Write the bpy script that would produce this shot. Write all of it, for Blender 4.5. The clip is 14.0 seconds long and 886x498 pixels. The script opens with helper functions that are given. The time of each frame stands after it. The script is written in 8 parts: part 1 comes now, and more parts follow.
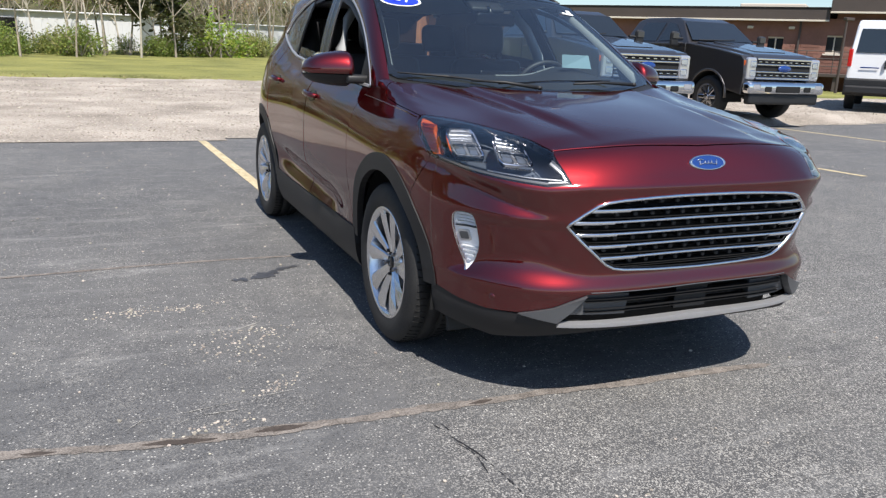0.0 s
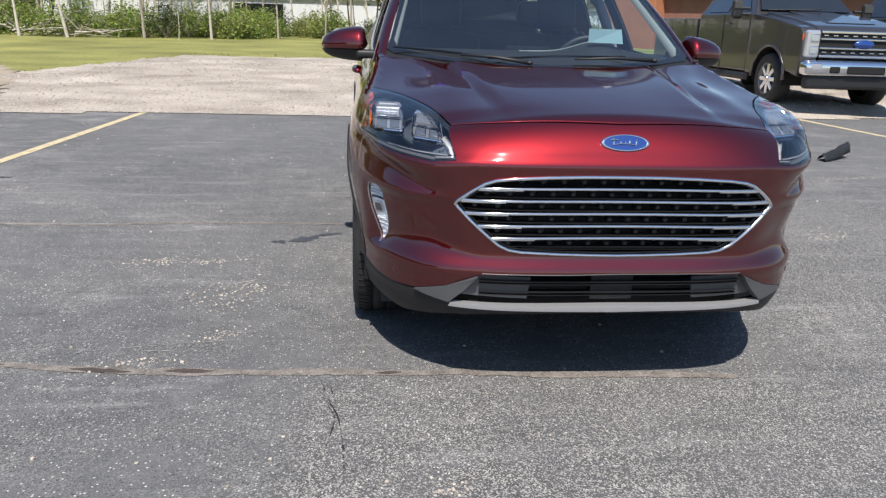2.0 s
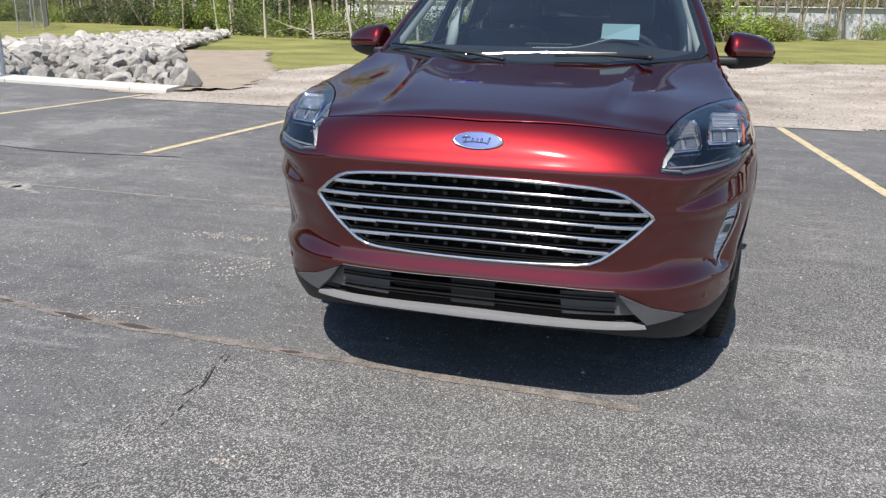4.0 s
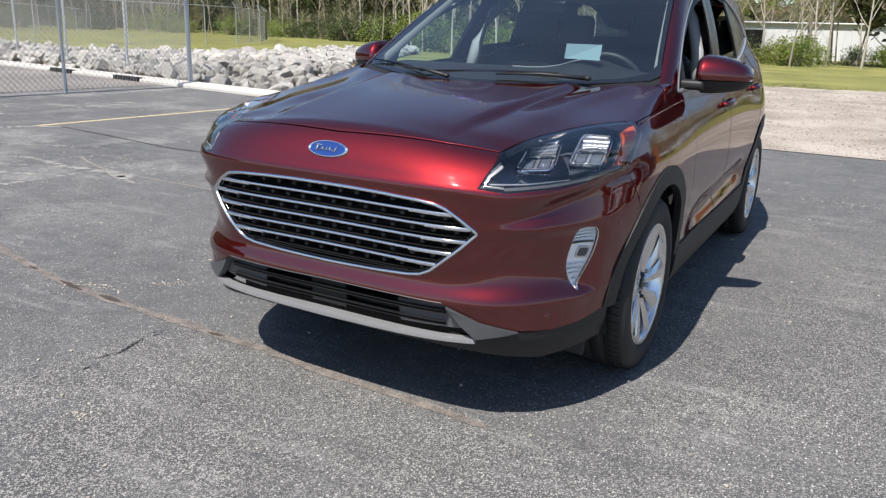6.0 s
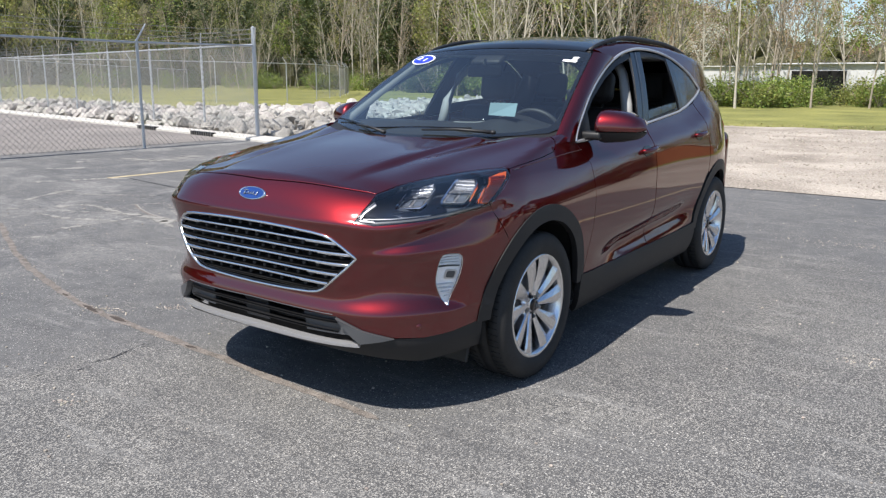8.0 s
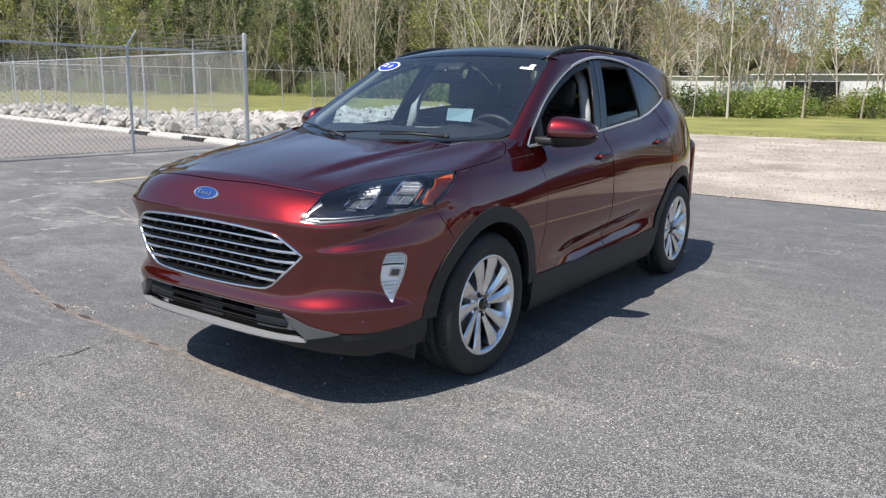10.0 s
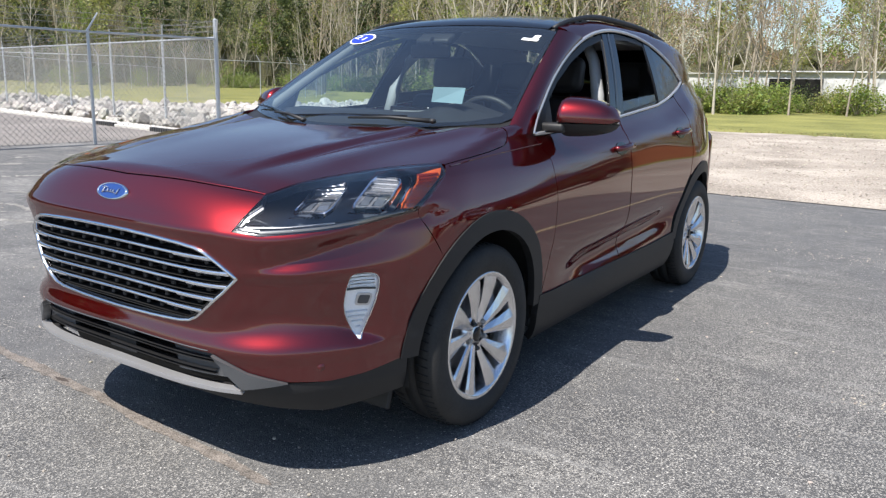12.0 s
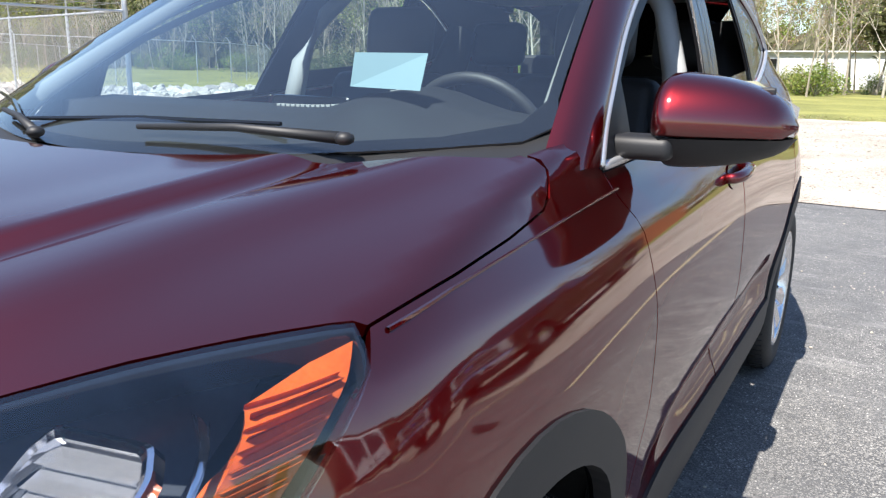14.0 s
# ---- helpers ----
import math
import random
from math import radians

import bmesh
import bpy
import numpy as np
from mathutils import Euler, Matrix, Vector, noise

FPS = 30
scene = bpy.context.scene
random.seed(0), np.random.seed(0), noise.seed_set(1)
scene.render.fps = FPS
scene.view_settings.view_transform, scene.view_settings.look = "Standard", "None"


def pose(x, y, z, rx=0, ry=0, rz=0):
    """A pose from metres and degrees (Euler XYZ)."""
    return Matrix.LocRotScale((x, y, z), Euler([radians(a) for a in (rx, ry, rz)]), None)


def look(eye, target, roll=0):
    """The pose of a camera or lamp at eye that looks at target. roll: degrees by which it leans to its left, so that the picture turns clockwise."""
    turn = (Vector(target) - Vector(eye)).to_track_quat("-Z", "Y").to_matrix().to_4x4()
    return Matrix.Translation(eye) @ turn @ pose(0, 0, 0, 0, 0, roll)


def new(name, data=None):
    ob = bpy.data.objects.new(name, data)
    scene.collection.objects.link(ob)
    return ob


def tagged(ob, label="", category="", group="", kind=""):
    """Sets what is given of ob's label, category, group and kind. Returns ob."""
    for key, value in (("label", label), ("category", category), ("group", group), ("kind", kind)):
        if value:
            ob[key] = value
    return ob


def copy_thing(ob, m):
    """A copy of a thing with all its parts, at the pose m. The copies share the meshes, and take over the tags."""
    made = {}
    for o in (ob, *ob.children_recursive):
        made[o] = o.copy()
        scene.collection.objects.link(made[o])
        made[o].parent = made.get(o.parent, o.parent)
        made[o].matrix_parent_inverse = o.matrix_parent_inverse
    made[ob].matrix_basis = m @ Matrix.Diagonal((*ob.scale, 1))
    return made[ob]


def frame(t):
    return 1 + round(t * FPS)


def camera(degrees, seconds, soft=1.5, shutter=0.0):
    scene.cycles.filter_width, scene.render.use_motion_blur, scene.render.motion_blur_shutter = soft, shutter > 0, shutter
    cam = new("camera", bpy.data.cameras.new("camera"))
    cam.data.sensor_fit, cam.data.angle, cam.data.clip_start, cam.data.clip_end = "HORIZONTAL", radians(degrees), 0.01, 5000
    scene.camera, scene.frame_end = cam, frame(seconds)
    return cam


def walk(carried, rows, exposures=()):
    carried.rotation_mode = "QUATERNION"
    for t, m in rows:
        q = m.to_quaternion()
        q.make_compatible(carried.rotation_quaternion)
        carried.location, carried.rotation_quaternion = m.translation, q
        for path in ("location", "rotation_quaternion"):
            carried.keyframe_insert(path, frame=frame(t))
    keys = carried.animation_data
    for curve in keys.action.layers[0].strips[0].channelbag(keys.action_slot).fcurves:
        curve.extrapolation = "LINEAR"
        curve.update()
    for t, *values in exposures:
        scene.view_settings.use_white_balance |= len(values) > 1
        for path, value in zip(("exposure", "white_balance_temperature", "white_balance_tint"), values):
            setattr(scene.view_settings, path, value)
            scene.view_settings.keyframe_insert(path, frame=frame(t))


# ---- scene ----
cam = camera(60.3, 14.0, soft=1.3)
METRES, EYE, TILT, LEAN, TURN = 7.703, 1.271, 0.0, 0.0, -24.3
ROWS = [
    (0.0, 0.0, 0.0, 0.0, 0.59, -14.62, -2.25),
    (0.5, 0.0379, -0.0024, 0.0007, 4.42, -15.39, -2.02),
    (1.0, 0.0723, 0.0074, 0.0004, 8.59, -15.93, -1.89),
    (1.5, 0.1081, 0.0139, 0.0017, 13.37, -16.23, -1.82),
    (2.0, 0.1508, 0.0228, 0.0009, 18.48, -16.51, -1.74),
    (4.5, 0.3374, 0.1339, 0.0012, 43.65, -16.82, -1.39),
    (5.0, 0.3628, 0.1617, -0.0005, 47.64, -16.81, -1.89),
    (5.5, 0.3919, 0.1868, 0.003, 51.06, -16.55, -2.16),
    (6.0, 0.4193, 0.2023, 0.0043, 53.83, -15.87, -1.96),
    (6.5, 0.4501, 0.211, 0.0124, 55.95, -14.83, -1.32),
    (7.0, 0.48, 0.2296, 0.014, 57.54, -13.81, -0.61),
    (7.5, 0.5104, 0.2349, 0.0141, 58.85, -12.98, -0.27),
    (8.0, 0.5376, 0.2398, 0.0154, 59.89, -12.47, -0.48),
    (10.5, 0.5639, 0.2604, 0.013, 59.64, -11.88, -1.08),
    (11.0, 0.5547, 0.2667, 0.01, 59.21, -12.02, -1.34),
    (11.5, 0.5173, 0.2831, 0.0065, 58.83, -12.15, -1.5),
    (12.0, 0.4737, 0.3089, 0.0021, 58.47, -12.21, -1.41),
    (12.5, 0.4252, 0.342, 0.0034, 58.16, -12.32, -1.17),
    (13.0, 0.3711, 0.3717, 0.0053, 57.62, -12.56, -0.91),
    (13.5, 0.3146, 0.4097, 0.0018, 56.64, -12.97, -0.84),
    (14.0, 0.2582, 0.4464, -0.0029, 54.83, -13.45, -1.21),
]
walk(cam, [(t, pose(-2.0, -3.061, EYE, TILT, LEAN, TURN) @ pose(METRES * x, METRES * y, METRES * z, 90 + pitch, roll, yaw)) for t, x, y, z, yaw, pitch, roll in ROWS],
     [(0.0, 0.54), (4.5, 0.49), (8.0, 0.59), (11.0, 0.63), (12.5, 0.80), (13.3, 0.95), (14.0, 1.28)])

# ---- daylight ----
SUN = Vector((-0.083, -0.63, 1.0)).normalized()
world = bpy.data.worlds.new("sky")
scene.world = world
world.use_nodes = True
wn = world.node_tree.nodes
sky = wn.new("ShaderNodeTexSky")
sky.sky_type, sky.sun_disc = "NISHITA", False
sky.sun_elevation, sky.sun_rotation = math.asin(SUN.z), math.atan2(SUN.x, SUN.y)
sky.air_density, sky.dust_density, sky.ozone_density = 1.0, 0.5, 4.0
wn["Background"].inputs[1].default_value = 0.102
world.node_tree.links.new(sky.outputs[0], wn["Background"].inputs[0])
lamp = bpy.data.lights.new("sun", "SUN")
lamp.energy, lamp.angle, lamp.color = 5.0, radians(0.5), (1.0, 0.945, 0.875)
sun = new("sun", lamp)
sun.matrix_world = look(SUN * 50, (0, 0, 0))

# ---- materials ----
def mat(name, color, rough=0.6, metal=0.0, vary=0.15, scale=6.0, fine=60.0, bump=0.0, depth=0.01, tint=None, coat=0.0, per_piece=0.0, spec=0.5):
    """A procedural surface: colour that varies at two scales, roughness wear and fine relief, in metres."""
    m = bpy.data.materials.new(name)
    m.use_nodes = True
    n, l = m.node_tree.nodes, m.node_tree.links
    b = n["Principled BSDF"]
    co = n.new("ShaderNodeTexCoord")
    big, small = n.new("ShaderNodeTexNoise"), n.new("ShaderNodeTexNoise")
    big.inputs["Scale"].default_value, small.inputs["Scale"].default_value = scale, fine
    big.inputs["Detail"].default_value = 4
    for t in (big, small):
        l.new(co.outputs["Object"], t.inputs["Vector"])
    add = n.new("ShaderNodeMath")
    add.operation = "ADD"
    l.new(big.outputs["Fac"], add.inputs[0])
    l.new(small.outputs["Fac"], add.inputs[1])
    ramp = n.new("ShaderNodeMapRange")
    ramp.inputs["From Min"].default_value, ramp.inputs["From Max"].default_value = 0.6, 1.4
    l.new(add.outputs[0], ramp.inputs["Value"])
    mix = n.new("ShaderNodeMix")
    mix.data_type = "RGBA"
    lo = [c * (1 - vary) for c in color]
    hi = [min(1, c * (1 + vary)) for c in (tint or color)]
    mix.inputs[6].default_value, mix.inputs[7].default_value = (*lo, 1), (*hi, 1)
    l.new(ramp.outputs[0], mix.inputs[0])
    out = mix.outputs[2]
    if per_piece:
        info, hsv, sc = n.new("ShaderNodeObjectInfo"), n.new("ShaderNodeHueSaturation"), n.new("ShaderNodeMapRange")
        sc.inputs["To Min"].default_value, sc.inputs["To Max"].default_value = 1 - per_piece, 1 + per_piece
        l.new(info.outputs["Random"], sc.inputs["Value"])
        l.new(sc.outputs[0], hsv.inputs["Value"])
        l.new(out, hsv.inputs["Color"])
        out = hsv.outputs[0]
    l.new(out, b.inputs["Base Color"])
    b.inputs["Roughness"].default_value, b.inputs["Metallic"].default_value = rough, metal
    b.inputs["Specular IOR Level"].default_value = spec
    if coat:
        b.inputs["Coat Weight"].default_value, b.inputs["Coat Roughness"].default_value = coat, 0.02
    if bump:
        bm_ = n.new("ShaderNodeBump")
        bm_.inputs["Strength"].default_value, bm_.inputs["Distance"].default_value = bump, depth
        l.new(add.outputs[0], bm_.inputs["Height"])
        l.new(bm_.outputs[0], b.inputs["Normal"])
    return m


def island(m, amount, hue=0.03):
    """Varies a joined mass of leaves or stones from island to island."""
    n, l = m.node_tree.nodes, m.node_tree.links
    b = n["Principled BSDF"]
    src = b.inputs["Base Color"].links[0].from_socket
    geo, hsv = n.new("ShaderNodeNewGeometry"), n.new("ShaderNodeHueSaturation")
    v, h = n.new("ShaderNodeMapRange"), n.new("ShaderNodeMapRange")
    v.inputs["To Min"].default_value, v.inputs["To Max"].default_value = 1 - amount, 1 + amount
    h.inputs["To Min"].default_value, h.inputs["To Max"].default_value = 0.5 - hue, 0.5 + hue
    mul = n.new("ShaderNodeMath")
    mul.operation, mul.inputs[1].default_value = "MULTIPLY", 7.31
    frac = n.new("ShaderNodeMath")
    frac.operation = "FRACT"
    l.new(geo.outputs["Random Per Island"], v.inputs["Value"])
    l.new(geo.outputs["Random Per Island"], mul.inputs[0])
    l.new(mul.outputs[0], frac.inputs[0])
    l.new(frac.outputs[0], h.inputs["Value"])
    l.new(v.outputs[0], hsv.inputs["Value"])
    l.new(h.outputs[0], hsv.inputs["Hue"])
    l.new(src, hsv.inputs["Color"])
    l.new(hsv.outputs[0], b.inputs["Base Color"])
    return m


def glass(name, tint, alpha_mix, rough=0.0, veil=0.0):
    """A thin pane: clear through it, with a mirror's gloss at a slant."""
    m = bpy.data.materials.new(name)
    m.use_nodes = True
    n, l = m.node_tree.nodes, m.node_tree.links
    n.remove(n["Principled BSDF"])
    tr, gl, mx, fr = n.new("ShaderNodeBsdfTransparent"), n.new("ShaderNodeBsdfGlossy"), n.new("ShaderNodeMixShader"), n.new("ShaderNodeFresnel")
    tr.inputs[0].default_value = (*tint, 1)
    gl.inputs[0].default_value, gl.inputs["Roughness"].default_value = (1, 1, 1, 1), rough
    fr.inputs[0].default_value = alpha_mix
    l.new(fr.outputs[0], mx.inputs[0])
    l.new(tr.outputs[0], mx.inputs[1])
    l.new(gl.outputs[0], mx.inputs[2])
    last = mx.outputs[0]
    if veil:
        # a thin uneven dusty film, painted pale to veil the pane with haze
        df, m2, nz, rg = n.new("ShaderNodeBsdfDiffuse"), n.new("ShaderNodeMixShader"), n.new("ShaderNodeTexNoise"), n.new("ShaderNodeMapRange")
        co = n.new("ShaderNodeTexCoord")
        nz.inputs["Scale"].default_value, nz.inputs["Detail"].default_value = 3.0, 6
        rg.inputs["To Min"].default_value, rg.inputs["To Max"].default_value = veil * 0.6, veil * 1.5
        rg.inputs["From Min"].default_value, rg.inputs["From Max"].default_value = 0.3, 0.7
        df.inputs[0].default_value = (0.75, 0.78, 0.8, 1)
        l.new(co.outputs["Object"], nz.inputs["Vector"])
        l.new(nz.outputs["Fac"], rg.inputs["Value"])
        l.new(rg.outputs[0], m2.inputs[0])
        l.new(last, m2.inputs[1])
        l.new(df.outputs[0], m2.inputs[2])
        last = m2.outputs[0]
    l.new(last, n["Material Output"].inputs[0])
    return m


PAINT = mat("red_metallic_paint", (0.125, 0.0052, 0.0062), 0.44, 1.0, 0.06, 3, 900, tint=(0.137, 0.0056, 0.0068), coat=1.0)
PAINT.node_tree.nodes["Principled BSDF"].inputs["Coat IOR"].default_value = 1.75
PAINT.node_tree.nodes["Principled BSDF"].inputs["Specular Tint"].default_value = (0.35, 0.12, 0.13, 1)
PAINT.node_tree.nodes["Principled BSDF"].inputs["Coat Roughness"].default_value = 0.045
BLACK_TRIM = mat("black_textured_plastic", (0.011, 0.011, 0.012), 0.55, 0, 0.2, 8, 400, bump=0.15, depth=0.001)
GLOSS_BLACK = mat("gloss_black_plastic", (0.006, 0.006, 0.007), 0.12, 0, 0.1, 5, 100)
DARK = mat("dark_liner", (0.004, 0.004, 0.004), 0.8, 0, 0.2, 5, 90)
CHROME = mat("chrome", (0.75, 0.75, 0.77), 0.08, 1.0, 0.03, 4, 80)
SATIN = mat("satin_silver_plastic", (0.58, 0.58, 0.59), 0.32, 0.7, 0.05, 5, 200)
GREY_TRIM = mat("grey_metallic_trim", (0.095, 0.098, 0.104), 0.42, 0.4, 0.06, 5, 300)
ALLOY = mat("machined_alloy", (0.76, 0.76, 0.78), 0.27, 1.0, 0.05, 6, 140)
ALLOY_DARK = mat("painted_alloy_inner", (0.16, 0.16, 0.17), 0.35, 0.8, 0.08, 6, 140)
RUBBER = mat("tyre_rubber", (0.011, 0.011, 0.0115), 0.7, 0, 0.3, 9, 120, bump=0.2, depth=0.002, tint=(0.019, 0.0185, 0.018))
STEEL = mat("brake_steel", (0.3, 0.29, 0.28), 0.35, 1.0, 0.2, 20, 200)
LAMP_SHELL = mat("lamp_housing", (0.10, 0.12, 0.15), 0.3, 0, 0.1, 5, 90)
REFLECTOR = mat("lamp_reflector", (0.62, 0.64, 0.68), 0.2, 0.85, 0.05, 30, 200)
LENS_CORE = mat("lamp_projector", (0.10, 0.115, 0.14), 0.05, 0.3, 0.1, 40, 300, coat=1.0)
WHITE_LENS = mat("white_lamp_lens", (0.9, 0.91, 0.93), 0.15, 0.0, 0.06, 30, 300, bump=0.3, depth=0.002, coat=1.0)
AMBER = mat("amber_lens", (0.40, 0.072, 0.013), 0.15, 0, 0.15, 20, 200, bump=0.2, depth=0.002, tint=(0.46, 0.092, 0.018), coat=0.0)
BLUE_OVAL = mat("blue_enamel", (0.012, 0.045, 0.20), 0.2, 0.2, 0.08, 10, 80, coat=1.0)
BLUE_INK = mat("blue_ink", (0.015, 0.04, 0.55), 0.4, 0, 0.03, 10, 80)
WHITE_INK = mat("white_ink", (0.85, 0.86, 0.88), 0.45, 0, 0.02, 10, 80)
SEAT_CLOTH = mat("charcoal_seat_leather", (0.022, 0.022, 0.024), 0.55, 0, 0.2, 8, 250, bump=0.2, depth=0.002)
PALE_TRIM = mat("pale_grey_pillar_trim", (0.36, 0.37, 0.37), 0.7, 0, 0.05, 5, 200)
DASH = mat("black_dashboard", (0.014, 0.014, 0.016), 0.6, 0, 0.2, 6, 300, bump=0.15, depth=0.002)
PAPER = mat("white_paper", (0.22, 0.33, 0.38), 0.8, 0, 0.03, 8, 60)
GLASS_CLEAR = glass("windscreen_glass", (0.66, 0.82, 0.85), 2.1, veil=0.006)
GLASS_DARK = glass("privacy_glass", (0.07, 0.08, 0.08), 1.65)
GLASS_LAMP = glass("lamp_lens", (0.95, 0.97, 1.0), 1.75)
GRAVEL_STONE = island(mat("limestone_gravel", (0.36, 0.32, 0.27), 0.9, 0, 0.15, 20, 200, bump=0.4, depth=0.004), 0.35)
YELLOW_LINE = mat("worn_yellow_paint", (0.36, 0.285, 0.16), 0.85, 0, 0.4, 14, 160, tint=(0.52, 0.44, 0.28), bump=0.3, depth=0.003)
CONCRETE = mat("pale_concrete", (0.50, 0.48, 0.44), 0.85, 0, 0.12, 3, 90, bump=0.3, depth=0.004)
GALV = mat("galvanised_steel", (0.46, 0.475, 0.49), 0.45, 0.35, 0.12, 12, 200)

# ---- small building helpers ----
def mesh_ob(name, bm, material, parent=None, smooth=False):
    me = bpy.data.meshes.new(name)
    bm.to_mesh(me)
    bm.free()
    for m in material if isinstance(material, (list, tuple)) else [material]:
        me.materials.append(m)
    if smooth:
        me.polygons.foreach_set("use_smooth", [True] * len(me.polygons))
    ob = new(name, me)
    ob.parent = parent
    return ob


def part(name, bm, material, parent, label="", smooth=False):
    ob = mesh_ob(name, bm, material, parent, smooth)
    return tagged(ob, label) if label else ob


def raw(name, verts, faces, material, parent=None, smooth=True):
    me = bpy.data.meshes.new(name)
    me.from_pydata([tuple(v) for v in verts], [], [tuple(f) for f in faces])
    for m in material if isinstance(material, (list, tuple)) else [material]:
        me.materials.append(m)
    if smooth:
        me.polygons.foreach_set("use_smooth", [True] * len(me.polygons))
    ob = new(name, me)
    ob.parent = parent
    return ob


def empty(name, m=None):
    ob = new(name)
    if m is not None:
        ob.matrix_world = m
    return ob


def box(bm, cx, cy, cz, sx, sy, sz, bevel=0.0, turn=None, seg=2):
    """Adds a box of full sizes at a centre, its edges rounded."""
    r = bmesh.ops.create_cube(bm, size=1.0)
    vs = r["verts"]
    m = Matrix.Translation((cx, cy, cz)) @ (turn or Matrix()) @ Matrix.Diagonal((sx, sy, sz, 1))
    bmesh.ops.transform(bm, matrix=m, verts=vs)
    if bevel:
        es = list({e for v in vs for e in v.link_edges})
        bmesh.ops.bevel(bm, geom=es, offset=bevel, segments=seg, affect="EDGES", profile=0.5)
    return bm


def tube(bm, points, radius, sides=8, cap=True):
    """Adds a tube along points; radius may be one number or one per point."""
    pts = [Vector(p) for p in points]
    rs = radius if isinstance(radius, (list, tuple)) else [radius] * len(pts)
    rings = []
    for i, p in enumerate(pts):
        d = (pts[min(i + 1, len(pts) - 1)] - pts[max(i - 1, 0)]).normalized()
        a = d.cross(Vector((0, 0, 1)) if abs(d.z) < 0.9 else Vector((1, 0, 0))).normalized()
        b = d.cross(a)
        rings.append([bm.verts.new(p + (a * math.cos(u) + b * math.sin(u)) * rs[i]) for u in (k * 2 * math.pi / sides for k in range(sides))])
    for r0, r1 in zip(rings, rings[1:]):
        for k in range(sides):
            bm.faces.new((r0[k], r0[(k + 1) % sides], r1[(k + 1) % sides], r1[k]))
    if cap:
        bm.faces.new(rings[0][::-1])
        bm.faces.new(rings[-1])
    return bm


def lathe(bm, profile, seg=48, axis="X", close=False):
    """Turns (radius, along) pairs about the X axis."""
    rings = []
    for r, a in profile:
        rings.append([bm.verts.new((a, r * math.cos(u), r * math.sin(u))) for u in (k * 2 * math.pi / seg for k in range(seg))])
    pairs = list(zip(rings, rings[1:])) + ([(rings[-1], rings[0])] if close else [])
    for r0, r1 in pairs:
        for k in range(seg):
            bm.faces.new((r0[k], r0[(k + 1) % seg], r1[(k + 1) % seg], r1[k]))
    return bm


# ---- ground ----
def asphalt():
    m = bpy.data.materials.new("worn_asphalt")
    m.use_nodes = True
    n, l = m.node_tree.nodes, m.node_tree.links
    b = n["Principled BSDF"]
    co = n.new("ShaderNodeTexCoord")
    sep = n.new("ShaderNodeSeparateXYZ")
    wob = n.new("ShaderNodeTexNoise")
    wob.inputs["Scale"].default_value, wob.inputs["Detail"].default_value = 1.3, 5
    l.new(co.outputs["Object"], sep.inputs[0])
    l.new(co.outputs["Object"], wob.inputs["Vector"])

    def math_(op, a, c=None, clamp=False):
        k = n.new("ShaderNodeMath")
        k.operation, k.use_clamp = op, clamp
        for i, v in enumerate((a, c)):
            if v is None:
                continue
            if isinstance(v, (int, float)):
                k.inputs[i].default_value = v
            else:
                l.new(v, k.inputs[i])
        return k.outputs[0]

    def noise_(s, detail=3, rough=0.6):
        t = n.new("ShaderNodeTexNoise")
        t.inputs["Scale"].default_value, t.inputs["Detail"].default_value, t.inputs["Roughness"].default_value = s, detail, rough
        l.new(co.outputs["Object"], t.inputs["Vector"])
        return t.outputs["Fac"]

    def cells(s):
        t = n.new("ShaderNodeTexVoronoi")
        t.inputs["Scale"].default_value = s
        l.new(co.outputs["Object"], t.inputs["Vector"])
        return t

    def rng(v, a, c, lo=0.0, hi=1.0):
        k = n.new("ShaderNodeMapRange")
        k.inputs["From Min"].default_value, k.inputs["From Max"].default_value = a, c
        k.inputs["To Min"].default_value, k.inputs["To Max"].default_value = lo, hi
        l.new(v, k.inputs["Value"])
        return k.outputs[0]

    def mixc(f, a, c):
        k = n.new("ShaderNodeMix")
        k.data_type = "RGBA"
        l.new(f, k.inputs[0])
        for i, v in ((6, a), (7, c)):
            if isinstance(v, tuple):
                k.inputs[i].default_value = (*v, 1)
            else:
                l.new(v, k.inputs[i])
        return k.outputs[2]

    # an older, coarse patch lies towards the open lot, a smoother sealed one behind the long joint
    w = math_("MULTIPLY", math_("SUBTRACT", wob.outputs["Fac"], 0.5), 0.5)
    south = rng(math_("ADD", sep.outputs["Y"], w), -0.55, -0.95)
    east = rng(math_("ADD", sep.outputs["X"], math_("MULTIPLY", w, 3.0)), -1.15, -0.95)
    east2 = math_("MULTIPLY", rng(math_("ADD", sep.outputs["X"], math_("MULTIPLY", w, 4.0)), 0.6, 1.6), rng(math_("ADD", sep.outputs["Y"], math_("MULTIPLY", w, 6.0)), 4.2, 1.5))
    coarse = math_("MAXIMUM", math_("MULTIPLY", south, east), east2)
    chips = cells(215)
    chip_bright = rng(chips.outputs["Color"], 0.56, 0.72)
    stones = mixc(chip_bright, (0.040, 0.040, 0.041), (0.43, 0.41, 0.375))
    big = noise_(0.45, 6)
    mid = noise_(7, 5, 0.7)
    sealed = mixc(rng(mid, 0.3, 0.72), (0.074, 0.076, 0.081), (0.128, 0.128, 0.131))
    amount = math_("ADD", rng(noise_(2.2, 6, 0.75), 0.38, 0.70, 0.06, 0.45), math_("MULTIPLY", coarse, 0.42), True)
    base = mixc(amount, sealed, stones)
    base = mixc(rng(big, 0.35, 0.7, 0.0, 0.32), base, (0.21, 0.205, 0.195))
    # long pale smears where tyres and ploughs have scraped the seal, and darker sealed patches
    stretch = n.new("ShaderNodeMapping")
